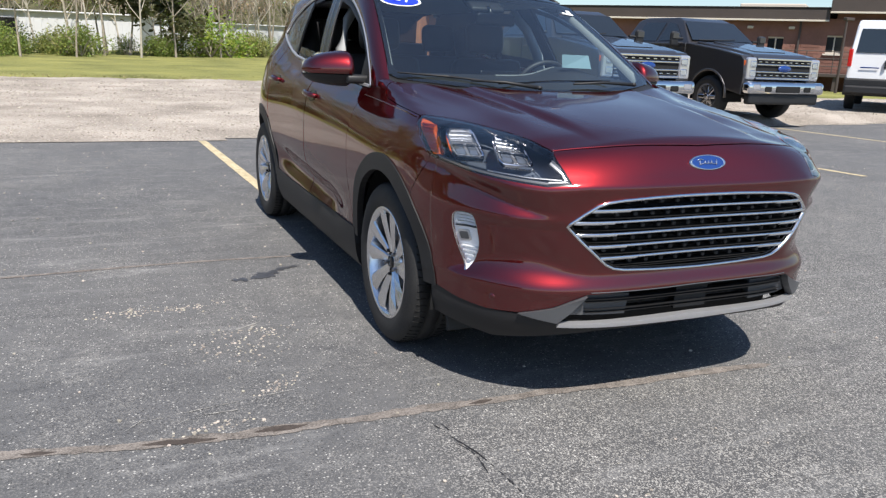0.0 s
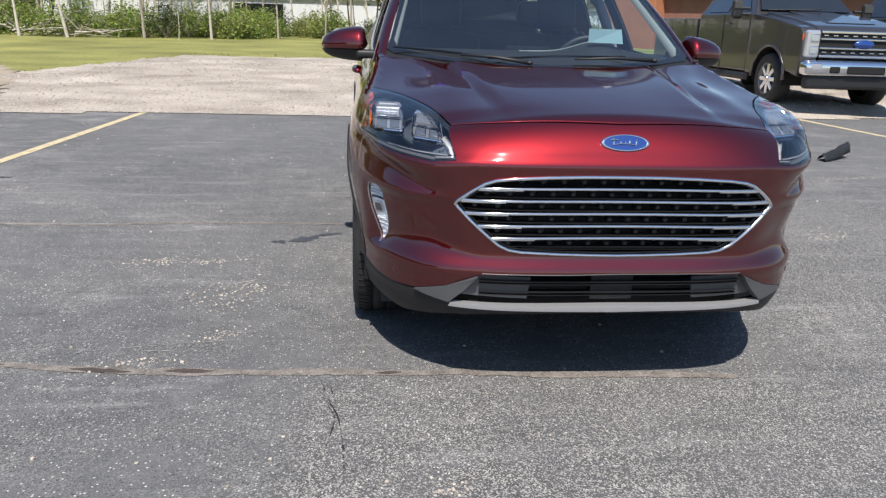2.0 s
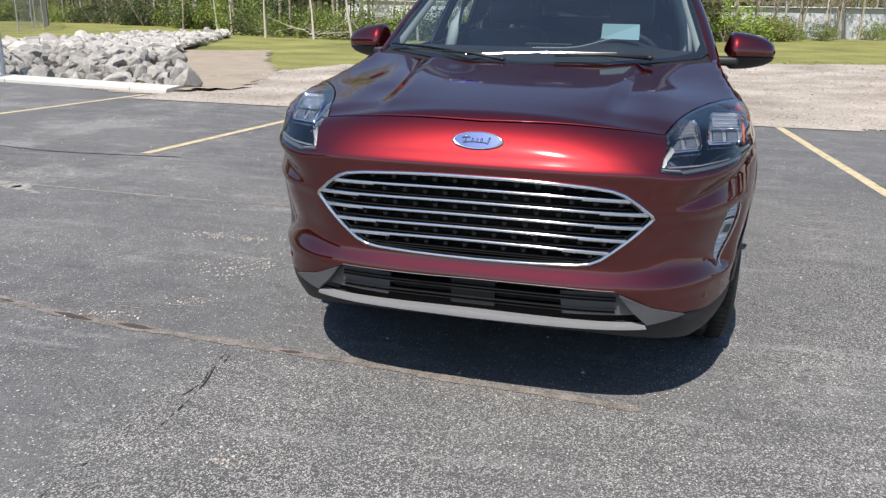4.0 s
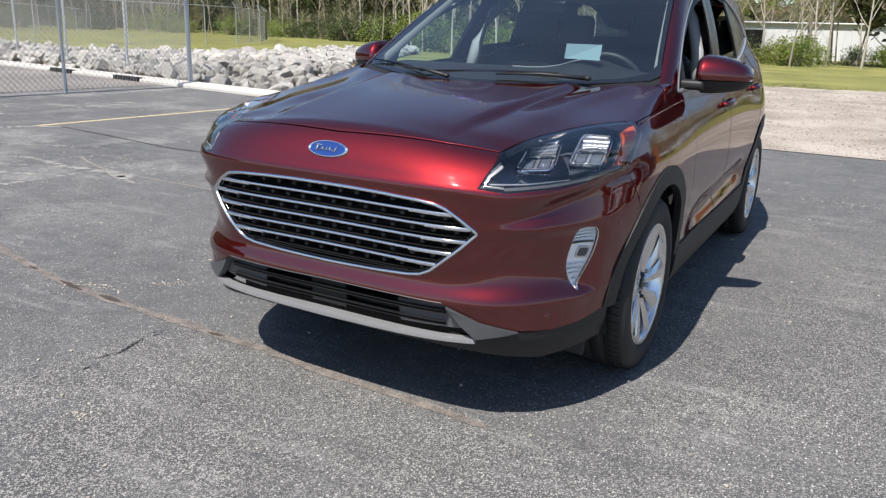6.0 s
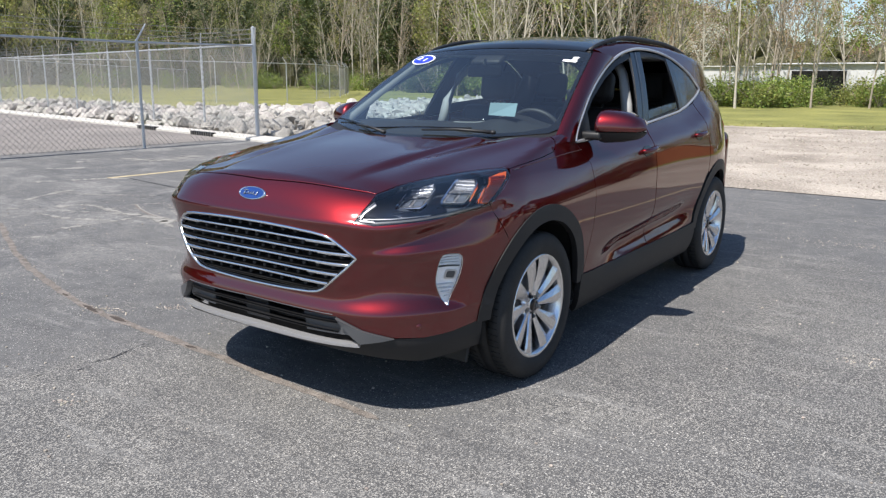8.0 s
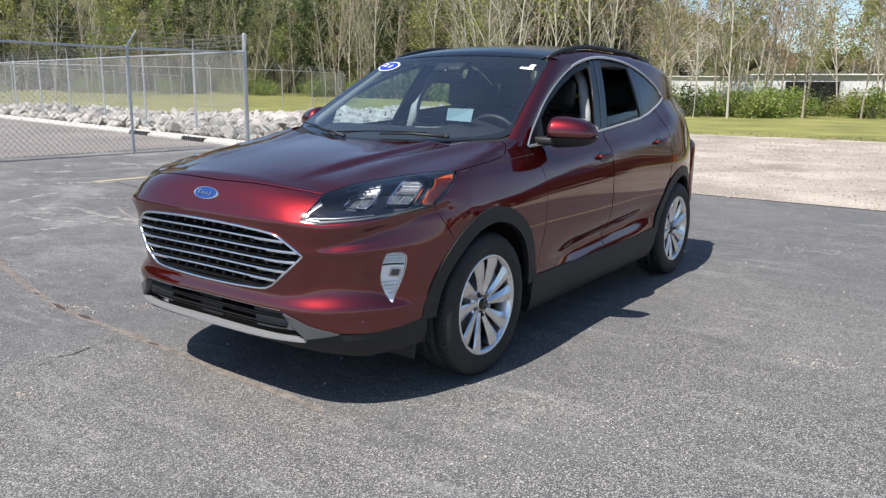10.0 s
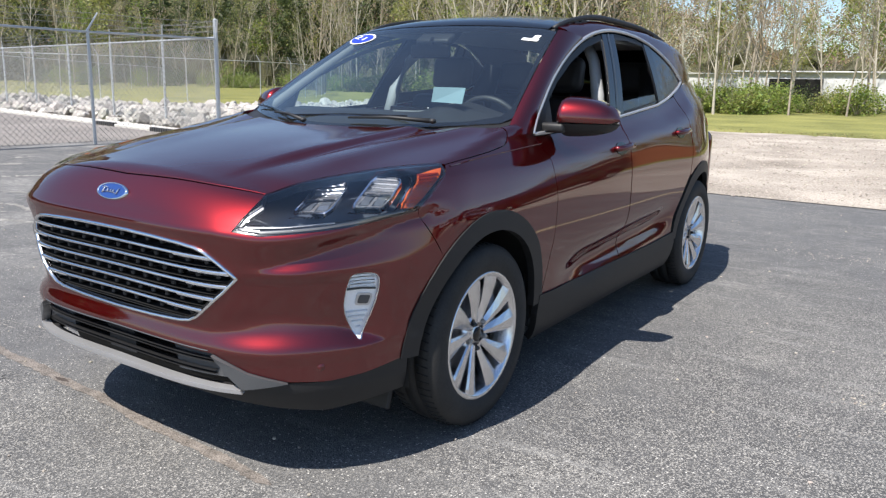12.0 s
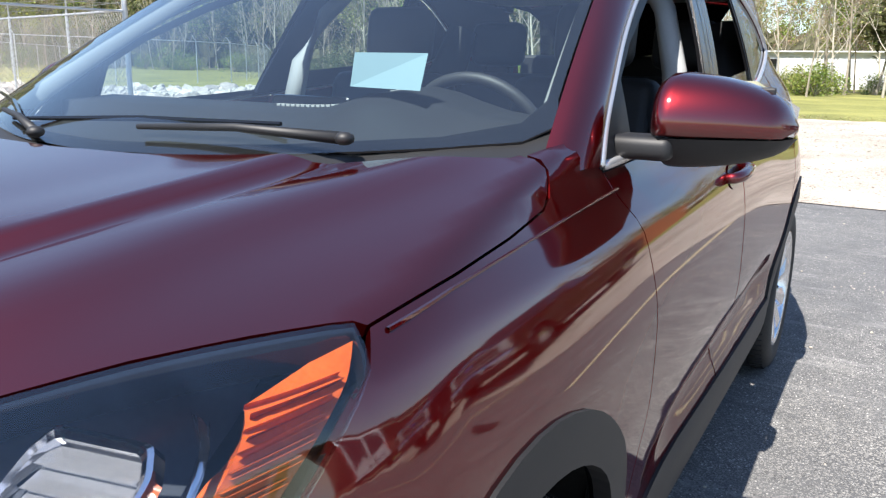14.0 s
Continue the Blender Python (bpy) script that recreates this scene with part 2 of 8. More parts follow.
    stretch.inputs["Scale"].default_value, stretch.inputs["Rotation"].default_value = (0.7, 4.2, 1.0), (0, 0, 0.25)
    l.new(co.outputs["Object"], stretch.inputs["Vector"])
    smear = n.new("ShaderNodeTexNoise")
    smear.inputs["Scale"].default_value, smear.inputs["Detail"].default_value, smear.inputs["Roughness"].default_value = 1.6, 7, 0.65
    l.new(stretch.outputs[0], smear.inputs["Vector"])
    base = mixc(math_("MULTIPLY", rng(smear.outputs["Fac"], 0.56, 0.70), rng(noise_(34, 3, 0.7), 0.36, 0.6, 0.1, 0.55)), base, (0.33, 0.325, 0.315))
    base = mixc(rng(smear.outputs["Fac"], 0.44, 0.30, 0.0, 0.45), base, (0.055, 0.056, 0.060))
    specks = cells(26)
    fleck = math_("MULTIPLY", rng(specks.outputs["Distance"], 0.16, 0.09), rng(noise_(3.1, 4), 0.52, 0.62))
    base = mixc(math_("MULTIPLY", fleck, 0.7), base, (0.42, 0.40, 0.37))
    scuff = math_("MULTIPLY", rng(noise_(1.1, 8, 0.75), 0.54, 0.68), rng(noise_(26, 4, 0.8), 0.45, 0.6))
    base = mixc(math_("MULTIPLY", scuff, 0.45), base, (0.36, 0.35, 0.33))
    # the old western part of the lot is blotched with pale worn patches
    west = rng(math_("ADD", sep.outputs["X"], math_("MULTIPLY", w, 3.0)), -2.4, -4.2)
    worn = math_("MULTIPLY", rng(noise_(0.75, 9, 0.68), 0.50, 0.60), rng(noise_(17, 5, 0.8), 0.38, 0.58))
    base = mixc(math_("MULTIPLY", math_("MULTIPLY", worn, west), 0.62), base, (0.34, 0.33, 0.31))
    # single pale and dark chips of crushed stone in the binder
    grit = cells(95)
    pick = n.new("ShaderNodeSeparateColor")
    l.new(grit.outputs["Color"], pick.inputs[0])
    core = rng(grit.outputs["Distance"], 0.36, 0.29)
    spread = rng(noise_(0.9, 5, 0.7), 0.35, 0.65, 0.35, 1.0)
    base = mixc(math_("MULTIPLY", math_("MULTIPLY", rng(pick.outputs["Red"], 0.82, 0.85), core), math_("MULTIPLY", spread, 0.95)), base, (0.60, 0.58, 0.54))
    base = mixc(math_("MULTIPLY", math_("MULTIPLY", rng(pick.outputs["Green"], 0.72, 0.80), core), 0.75), base, (0.03, 0.03, 0.03))
    l.new(base, b.inputs["Base Color"])
    b.inputs["Roughness"].default_value = 0.82
    b.inputs["Specular IOR Level"].default_value = 0.35
    h = math_("ADD", math_("MULTIPLY", chips.outputs["Distance"], 0.8), math_("MULTIPLY", noise_(60, 4), 0.8))
    bump = n.new("ShaderNodeBump")
    bump.inputs["Strength"].default_value, bump.inputs["Distance"].default_value = 0.8, 0.004
    l.new(h, bump.inputs["Height"])
    l.new(bump.outputs[0], b.inputs["Normal"])
    return m


ASPHALT = asphalt()
GRASS = mat("mown_grass", (0.12, 0.145, 0.028), 0.9, 0, 0.5, 0.35, 25, bump=0.9, depth=0.05, tint=(0.235, 0.225, 0.065))
GRAVEL = mat("crushed_limestone", (0.25, 0.205, 0.16), 0.95, 0, 0.45, 0.7, 38, bump=1.0, depth=0.03, tint=(0.40, 0.355, 0.305))


def rise(x, y):
    """The land's height: level lot, a gravel strip and a lawn that climbs gently to the woods."""
    d = max(0.0, y - 9.0)
    return 0.004 * min(d, 60) * (0.4 + 0.6 * min(1, d / 25)) - 0.03


def sheet(name, x0, x1, y0, y1, nx, ny, fn, material, inside=None):
    verts, faces = [], []
    for j in range(ny + 1):
        for i in range(nx + 1):
            x, y = x0 + (x1 - x0) * i / nx, y0 + (y1 - y0) * j / ny
            verts.append((x, y, fn(x, y)))
    for j in range(ny):
        for i in range(nx):
            a = j * (nx + 1) + i
            if inside is None or inside((verts[a][0] + verts[a + 1][0]) / 2, (verts[a][1] + verts[a + nx + 2][1]) / 2):
                faces.append((a, a + 1, a + nx + 2, a + nx + 1))
    return raw(name, verts, faces, material)


def lot_edge(x):
    """The lot's back edge along the gravel."""
    if x < -7.2:
        return 8.0 - 0.155 * (x + 7.2)
    return 7.75 + 0.06 * x + 0.05 * math.sin(x * 1.7) + 0.09 * max(0.0, x - 4.0)


ground = sheet("ground", -900, 900, -900, 900, 90, 90, lambda x, y: rise(x, y) - 0.05, GRASS)
tagged(ground, "wide mown lawn and open land reaching the woods", "ground", kind="structure")
lawn_ = sheet("lawn", -120, 90, 14, 110, 84, 48, lambda x, y: rise(x, y) + 0.05 * noise.noise((x * 0.2, y * 0.2, 0)) + 0.02, GRASS)
tagged(lawn_, "mown spring lawn with faint mower stripes before the woods", "lawn", kind="structure")

xs = [-70 + 0.5 * i for i in range(281)]
lv = [(x, -60, -0.004 + 0.004) for x in xs] + [(x, lot_edge(x), 0.0) for x in xs]
lv += [(x, -60, -0.3) for x in xs] + [(x, lot_edge(x), -0.3) for x in xs]
N = len(xs)
lf = []
for i in range(N - 1):
    lf += [(i, i + 1, N + i + 1, N + i), (N + i, N + i + 1, 3 * N + i + 1, 3 * N + i)]
parking_lot = raw("pavement", lv, lf, ASPHALT, smooth=False)
tagged(parking_lot, "grey worn asphalt parking lot with pale scuffs", "pavement", kind="structure")


def gravel_far(x):
    if x > 15:
        return max(16.2, 25.0 - 1.5 * (x - 15)) + 0.3 * math.sin(x * 0.9)
    return 22.6 + 0.5 * math.sin(x * 0.31) + 0.02 * x + 0.25 * max(0, x - 8) if x > -6.5 else 16.0 + (x + 7.5) * 5.5


def gravel_h(x, y):
    e = min(1.0, max(0.0, (y - lot_edge(x)) / 0.6))
    bank = 0.05 * noise.noise((x * 0.5, y * 0.5, 3)) + 0.03 * noise.noise((x * 2.1, y * 2.1, 5))
    ramp = 0.12 * min(1.0, max(0.0, (y - lot_edge(x)) / 0.45)) * min(1.0, max(0.0, (x - 3.0) / 3.0))
    return max(rise(x, y) + 0.06, 0.0) * 0.7 + e * (0.02 + bank * 0.8) - 0.012 * (1 - e) + ramp


gravel = sheet("gravel_strip", -9.5, 60, 6.8, 31.3, 278, 98, gravel_h, GRAVEL,
               lambda x, y: lot_edge(x) - 0.25 < y < gravel_far(x) + 0.35 * noise.noise((x * 1.3, y * 1.3, 0)))
tagged(gravel, "pale crushed limestone strip beside the lot", "gravel", kind="structure")


def stripe(y0, y1, x0, x1, w=0.1):
    vs, fs = [], []
    k = 24
    for i in range(k + 1):
        u = i / k
        x, y = x0 + (x1 - x0) * u, y0 + (y1 - y0) * u
        a, b = w / 2 * (1 + 0.12 * noise.noise((y * 4, x, 1))), w / 2 * (1 + 0.12 * noise.noise((y * 4, x, 7)))
        vs += [(x - a, y, 0.004), (x + b, y, 0.004)]
    for i in range(k):
        fs.append((2 * i, 2 * i + 1, 2 * i + 3, 2 * i + 2))
    return tagged(raw("parking_line", vs, fs, YELLOW_LINE, smooth=False), "worn yellow painted parking bay line on asphalt", "parking line", "bay lines")


for a in ((2.95, 7.5, -4.05, -3.78), (2.9, 7.7, -7.55, -7.42), (3.0, 7.75, -0.7, -0.83), (3.2, 7.85, 2.45, 2.2), (3.2, 8.1, 6.35, 5.9), (3.4, 8.5, 10.95, 10.55), (4.0, 9.0, 15.3, 14.9)):
    stripe(*a)

# ---- the car: its surfaces as functions, in metres, front axle at y 0 ----
def curve(xs_, ys_):
    """A smooth curve through knots, with no overshoot."""
    xs_, ys_ = np.array(xs_, float), np.array(ys_, float)
    h, d = np.diff(xs_), np.diff(ys_) / np.diff(xs_)
    m = np.zeros_like(xs_)
    for i in range(1, len(xs_) - 1):
        if d[i - 1] * d[i] > 0:
            w1, w2 = 2 * h[i] + h[i - 1], h[i] + 2 * h[i - 1]
            m[i] = (w1 + w2) / (w1 / d[i - 1] + w2 / d[i])
    m[0], m[-1] = d[0], d[-1]

    def f(x):
        x = np.clip(np.asarray(x, float), xs_[0], xs_[-1])
        i = np.clip(np.searchsorted(xs_, x) - 1, 0, len(xs_) - 2)
        t = (x - xs_[i]) / h[i]
        return ((2 * t**3 - 3 * t**2 + 1) * ys_[i] + (t**3 - 2 * t**2 + t) * h[i] * m[i]
                + (-2 * t**3 + 3 * t**2) * ys_[i + 1] + (t**3 - t**2) * h[i] * m[i + 1])
    return f


def smax(a, b, k):
    h = np.maximum(k - np.abs(a - b), 0) / k
    return np.maximum(a, b) + h * h * k * 0.25


def bell(v, c, w):
    return np.exp(-((v - c) / w) ** 2)


def ease(v, a, b):
    t = np.clip((v - a) / (b - a), 0, 1)
    return t * t * (3 - 2 * t)


flank = curve((0.16, 0.24, 0.34, 0.45, 0.56, 0.70, 0.84, 0.94, 0.995, 1.015, 1.045, 1.085, 1.15, 1.25),
              (0.80, 0.862, 0.888, 0.892, 0.900, 0.912, 0.908, 0.892, 0.873, 0.858, 0.834, 0.812, 0.772, 0.70))
belt = curve((-1.0, 0.3, 0.49, 0.75, 1.03, 1.43, 1.8, 2.1, 2.3, 2.55, 2.69, 3.6), (1.073, 1.075, 1.082, 1.091, 1.106, 1.135, 1.166, 1.191, 1.224, 1.285, 1.322, 1.36))
nose = curve((0.14, 0.22, 0.29, 0.35, 0.42, 0.462, 0.53, 0.60, 0.75, 0.80, 0.834, 0.87, 0.92, 0.97, 1.1), (-0.82, -0.88, -0.925, -0.948, -0.950, -0.958, -0.940, -0.948, -0.957, -0.964, -0.972, -0.954, -0.924, -0.892, -0.80))
tail = curve((0.14, 0.3, 0.5, 0.75, 0.85, 1.1, 1.3), (3.42, 3.55, 3.62, 3.63, 3.56, 3.52, 3.40))


def side_x(y, z):
    """Half width of the body below the windows, of the glass above them."""
    b = belt(y)
    zz = np.where(z > 0.75, 0.75 + (z - 0.75) * (1.085 - 0.75) / (b - 0.75), z)
    x = flank(zz)
    dent = 0.042 * bell(z, 0.485 + 0.055 * (y - 1.2), 0.07) * ease(y, 0.55, 1.0) * (1 - ease(y, 1.95, 2.35))
    x = x - dent
    x = x + 0.016 * bell(y, 0.0, 0.5) * ease(z, 0.3, 0.6) * (1 - ease(z, 0.8, 1.0))
    x = x + 0.014 * bell(y, 2.68, 0.45) * ease(z, 0.3, 0.6) * (1 - ease(z, 0.85, 1.05))
    x = x - 0.25 * np.maximum(0, (y - 2.5) / 1.1) ** 2
    ub = np.maximum(0, b - 1.09)
    glass_b = 0.82 - 0.20 * ub - 0.35 * ub * ub - 0.025 * np.maximum(0, (y - 1.2) / 1.6) ** 2 - 0.20 * np.maximum(0, (y - 2.6) / 1.0) ** 2
    edge_b = 0.812 - 0.25 * np.maximum(0, (y - 2.5) / 1.1) ** 2
    x = x - np.maximum(0, edge_b - glass_b) * np.clip((z - 0.85) / (b - 0.85), 0, 1) ** 2
    over_b = np.maximum(0, z - b)
    return np.where(z > b, np.minimum(edge_b, glass_b) - 0.26 * over_b - 0.30 * over_b * over_b, x)


def hood_z(x, y):
    ax = np.abs(x)
    mid = curve((-1.2, -0.95, -0.86, -0.6, -0.3, 0.0, 0.25, 0.6), (0.93, 0.972, 0.988, 1.028, 1.068, 1.100, 1.128, 1.16))(y)
    drop = curve((-1.0, -0.78, -0.665, -0.45, -0.2, 0.1, 0.35), (0.150, 0.118, 0.072, 0.043, 0.034, 0.012, -0.012))(y)
    z = mid - drop * (ax / 0.8) ** 2.3
    line = 0.375 + 0.09 * ease(y, -0.8, 0.3)
    out = ax - line
    z = z - 0.019 * ease(out, -0.022, 0.034) * ease(y, -0.84, -0.45) + 0.004 * bell(out, -0.04, 0.09) * ease(y, -0.85, -0.3)
    crest = 0.535 + 0.10 * ease(y, -0.2, 0.32)
    z = z + 0.013 * bell(ax, crest, np.where(ax < crest, 0.10, 0.075)) * ease(y, -0.80, -0.35)
    return z


# heights of the bumper's folds by the angle from straight ahead
FOLD_BROW = curve((0.40, 0.515, 0.60, 0.745, 0.874, 1.05, 1.20, 1.4), (0.836, 0.838, 0.811, 0.820, 0.838, 0.872, 0.89, 0.90))
FOLD_UNDER = curve((0.50, 0.69, 0.80, 0.90, 1.02, 1.20, 1.4), (0.75, 0.742, 0.764, 0.796, 0.828, 0.862, 0.87))
FOLD_SHOULDER = curve((0.50, 0.69, 0.95, 1.16, 1.30, 1.4), (0.712, 0.716, 0.721, 0.735, 0.765, 0.78))
FOLD_CHIN = curve((0.45, 0.60, 0.735, 0.90, 1.0, 1.15, 1.4), (0.515, 0.545, 0.562, 0.535, 0.492, 0.46, 0.45))


def ramp_soft(t, w=0.22):
    """A straight ramp from 0 to 1 with rounded ends."""
    def f(v):
        return np.where(v < -w, 0.0, np.where(v > w, v, (v + w) ** 2 / (4 * w)))
    return f(t) - f(t - 1)


def relief(x, y, z):
    """How far the bumper's skin lies behind its plain form: a brow under the lamp, a shoulder that swells towards the wheel, a hollow beside the grille and a chin."""
    a = np.arctan2(np.abs(x), np.maximum(-(y + 0.1), 1e-6))
    z1, z2, z3, z4 = FOLD_BROW(a), FOLD_UNDER(a), FOLD_SHOULDER(a), FOLD_CHIN(a)
    z5 = 0.470 + 0.0 * a
    knots = (z1 + 0.045, z1, z2, z3, z3 - 0.035, z4 + 0.012, z5, 0.36 + 0.0 * a)
    low = 1 - ease(a, 0.97, 1.12)
    out = ease(a, 0.62, 0.84)
    depth = (0.011, -0.007, 0.010 + 0.016 * out, 0.008 - 0.012 * out, 0.006 * (1 - out) - 0.004 * out + 0.018 * low, -0.002 + 0.038 * low, -0.003 * low, 0.0)
    r = 0.0 * a
    for i in range(7):
        r = r + (depth[i + 1] - depth[i]) * ramp_soft((knots[i] - z) / (knots[i] - knots[i + 1]))
    r = r + depth[0] * (1 - ease(z, z1 + 0.03, z1 + 0.15))
    full = 0.024 * ease(z, z1 - 0.01, z1 + 0.09) * ease(a, 0.58, 1.0)
    return (r * ease(a, 0.50, 0.74) - full) * (1 - ease(y, -0.56, -0.20))


def lower(x, y, z):
    """Negative inside the front body."""
    w = side_x(y, z)
    q = np.maximum(0, 0.80 - (y - nose(z))) / 0.80
    u = np.abs(x) / w
    s = u ** 4.4 + q * q
    gx, gy = 4.4 / w * u ** 3.4, 2 * q / 0.80
    plan = (s - 1) / np.sqrt(gx * gx + gy * gy + 1e-4)
    plan = plan + relief(x, y, z)
    k = 0.03 + 0.06 * (1 - ease(y, -0.95, -0.55))
    return smax(plan, z - hood_z(x, y), k)


def roof_z(x, y):
    mid = curve((0.6, 1.0, 1.3, 1.7, 2.2, 2.7, 3.2, 3.6), (1.53, 1.598, 1.650, 1.682, 1.674, 1.636, 1.56, 1.47))(y)
    return mid - 0.045 * (np.abs(x) / 0.6) ** 2.2


def screen_y(x, z):
    t = (z - 1.10) / 0.5
    return 0.10 + 0.90 * t + 0.04 * t * t + 0.40 * x * x * (1 - 0.35 * t)


def cabin(x, y, z):
    a = np.abs(x) - side_x(y, np.maximum(z, belt(y) + 0.001))
    b = (screen_y(x, z) - y) * 0.5
    c = z - roof_z(x, y)
    d = (y - (3.42 - 0.75 * (z - 1.1) + 0.0 * x)) * 0.8
    return smax(smax(smax(a, c, 0.05), b, 0.02), d, 0.06)


def root(fn, a, b, n=42):
    """The zero between a (outside) and b (inside), for arrays."""
    lo, hi = a.copy(), b.copy()
    for _ in range(n):
        m = (lo + hi) / 2
        out = fn(m) > 0
        lo, hi = np.where(out, m, lo), np.where(out, hi, m)
    return (lo + hi) / 2


def on_front(uv):
    """(angle about the axle's middle, height) to the body."""
    p, z = uv[:, 0], uv[:, 1]
    sx, sy = np.sin(p), -np.cos(p)
    r = root(lambda r: lower(r * sx, -0.1 + r * sy, z), np.full(len(p), 1.5), np.full(len(p), 0.2))
    return np.stack((r * sx, -0.1 + r * sy, z), 1)


def on_top(uv):
    x, y = uv[:, 0], uv[:, 1]
    z = root(lambda z: lower(x, y, z), np.full(len(x), 1.5), np.full(len(x), 0.3))
    return np.stack((x, y, z), 1)


def on_side(uv):
    y, z = uv[:, 0], uv[:, 1]
    x = root(lambda x: lower(x, y, z), np.full(len(y), 1.2), np.full(len(y), 0.05))
    return np.stack((np.where(y > 0.25, side_x(y, z), x), y, z), 1)


def on_dome(uv):
    """(1.1 x angle from the upright about a line 0.3 m up, y) to the front body."""
    a, y = uv[:, 0] / 1.1, uv[:, 1]
    sa, ca = np.sin(a), np.cos(a)
    r = root(lambda r: lower(r * sa, y, 0.3 + r * ca), np.full(len(a), 1.4), np.full(len(a), 0.15))
    return np.stack((r * sa, y, 0.3 + r * ca), 1)


def dome(x, y, z):
    return (1.1 * math.atan2(x, z - 0.3), y)


def on_cabin_side(uv):
    y, z = uv[:, 0], uv[:, 1]
    x = root(lambda x: cabin(x, y, z), np.full(len(y), 1.2), np.full(len(y), 0.0))
    return np.stack((x, y, z), 1)


def on_roof(uv):
    x, y = uv[:, 0], uv[:, 1]
    z = root(lambda z: cabin(x, y, z), np.full(len(x), 1.9), np.full(len(x), 1.0))
    return np.stack((x, y, z), 1)


def on_screen(uv):
    x, z = uv[:, 0], uv[:, 1]
    return np.stack((x, screen_y(x, z), z), 1)


def polar(x, y, z):
    """A point near the body as (angle, height) for on_front."""
    return (math.atan2(x, -(y + 0.1)), z)


def dense(poly, step, closed=True):
    out = []
    pts = list(poly)
    for i in range(len(pts) if closed else len(pts) - 1):
        a, b = np.array(pts[i], float), np.array(pts[(i + 1) % len(pts)], float)
        k = max(1, int(np.ceil(np.linalg.norm(b - a) / step)))
        out += [tuple(a + (b - a) * j / k) for j in range(k)]
    if not closed:
        out.append(tuple(pts[-1]))
    return out


def rounded(poly, r, n=4):
    """The polygon with its corners rounded."""
    out = []
    m = len(poly)
    for i in range(m):
        p, a, b = np.array(poly[i], float), np.array(poly[i - 1], float), np.array(poly[(i + 1) % m], float)
        la, lb = np.linalg.norm(a - p), np.linalg.norm(b - p)
        ra = min(r, la * 0.45, lb * 0.45)
        pa, pb = p + (a - p) / la * ra, p + (b - p) / lb * ra
        for j in range(n + 1):
            t = j / n
            out.append(tuple((1 - t) ** 2 * pa + 2 * t * (1 - t) * p + t * t * pb))
    return out


def spline(pts, n=6):
    """Points along a smooth open line."""
    p = [np.array(q, float) for q in pts]
    out = []
    for i in range(len(p) - 1):
        a, b, c, d = p[max(i - 1, 0)], p[i], p[i + 1], p[min(i + 2, len(p) - 1)]
        for j in range(n):
            t = j / n
            out.append(tuple(0.5 * (2 * b + (c - a) * t + (2 * a - 5 * b + 4 * c - d) * t * t + (3 * b - a - 3 * c + d) * t**3)))
    out.append(tuple(p[-1]))
    return out


def within(pts, poly):
    x, y = pts[:, 0], pts[:, 1]
    c = np.zeros(len(pts), bool)
    px, py = np.array([p[0] for p in poly]), np.array([p[1] for p in poly])
    j = len(poly) - 1
    for i in range(len(poly)):
        hit = ((py[i] > y) != (py[j] > y)) & (x < (px[j] - px[i]) * (y - py[i]) / (py[j] - py[i] + 1e-15) + px[i])
        c ^= hit
        j = i
    return c


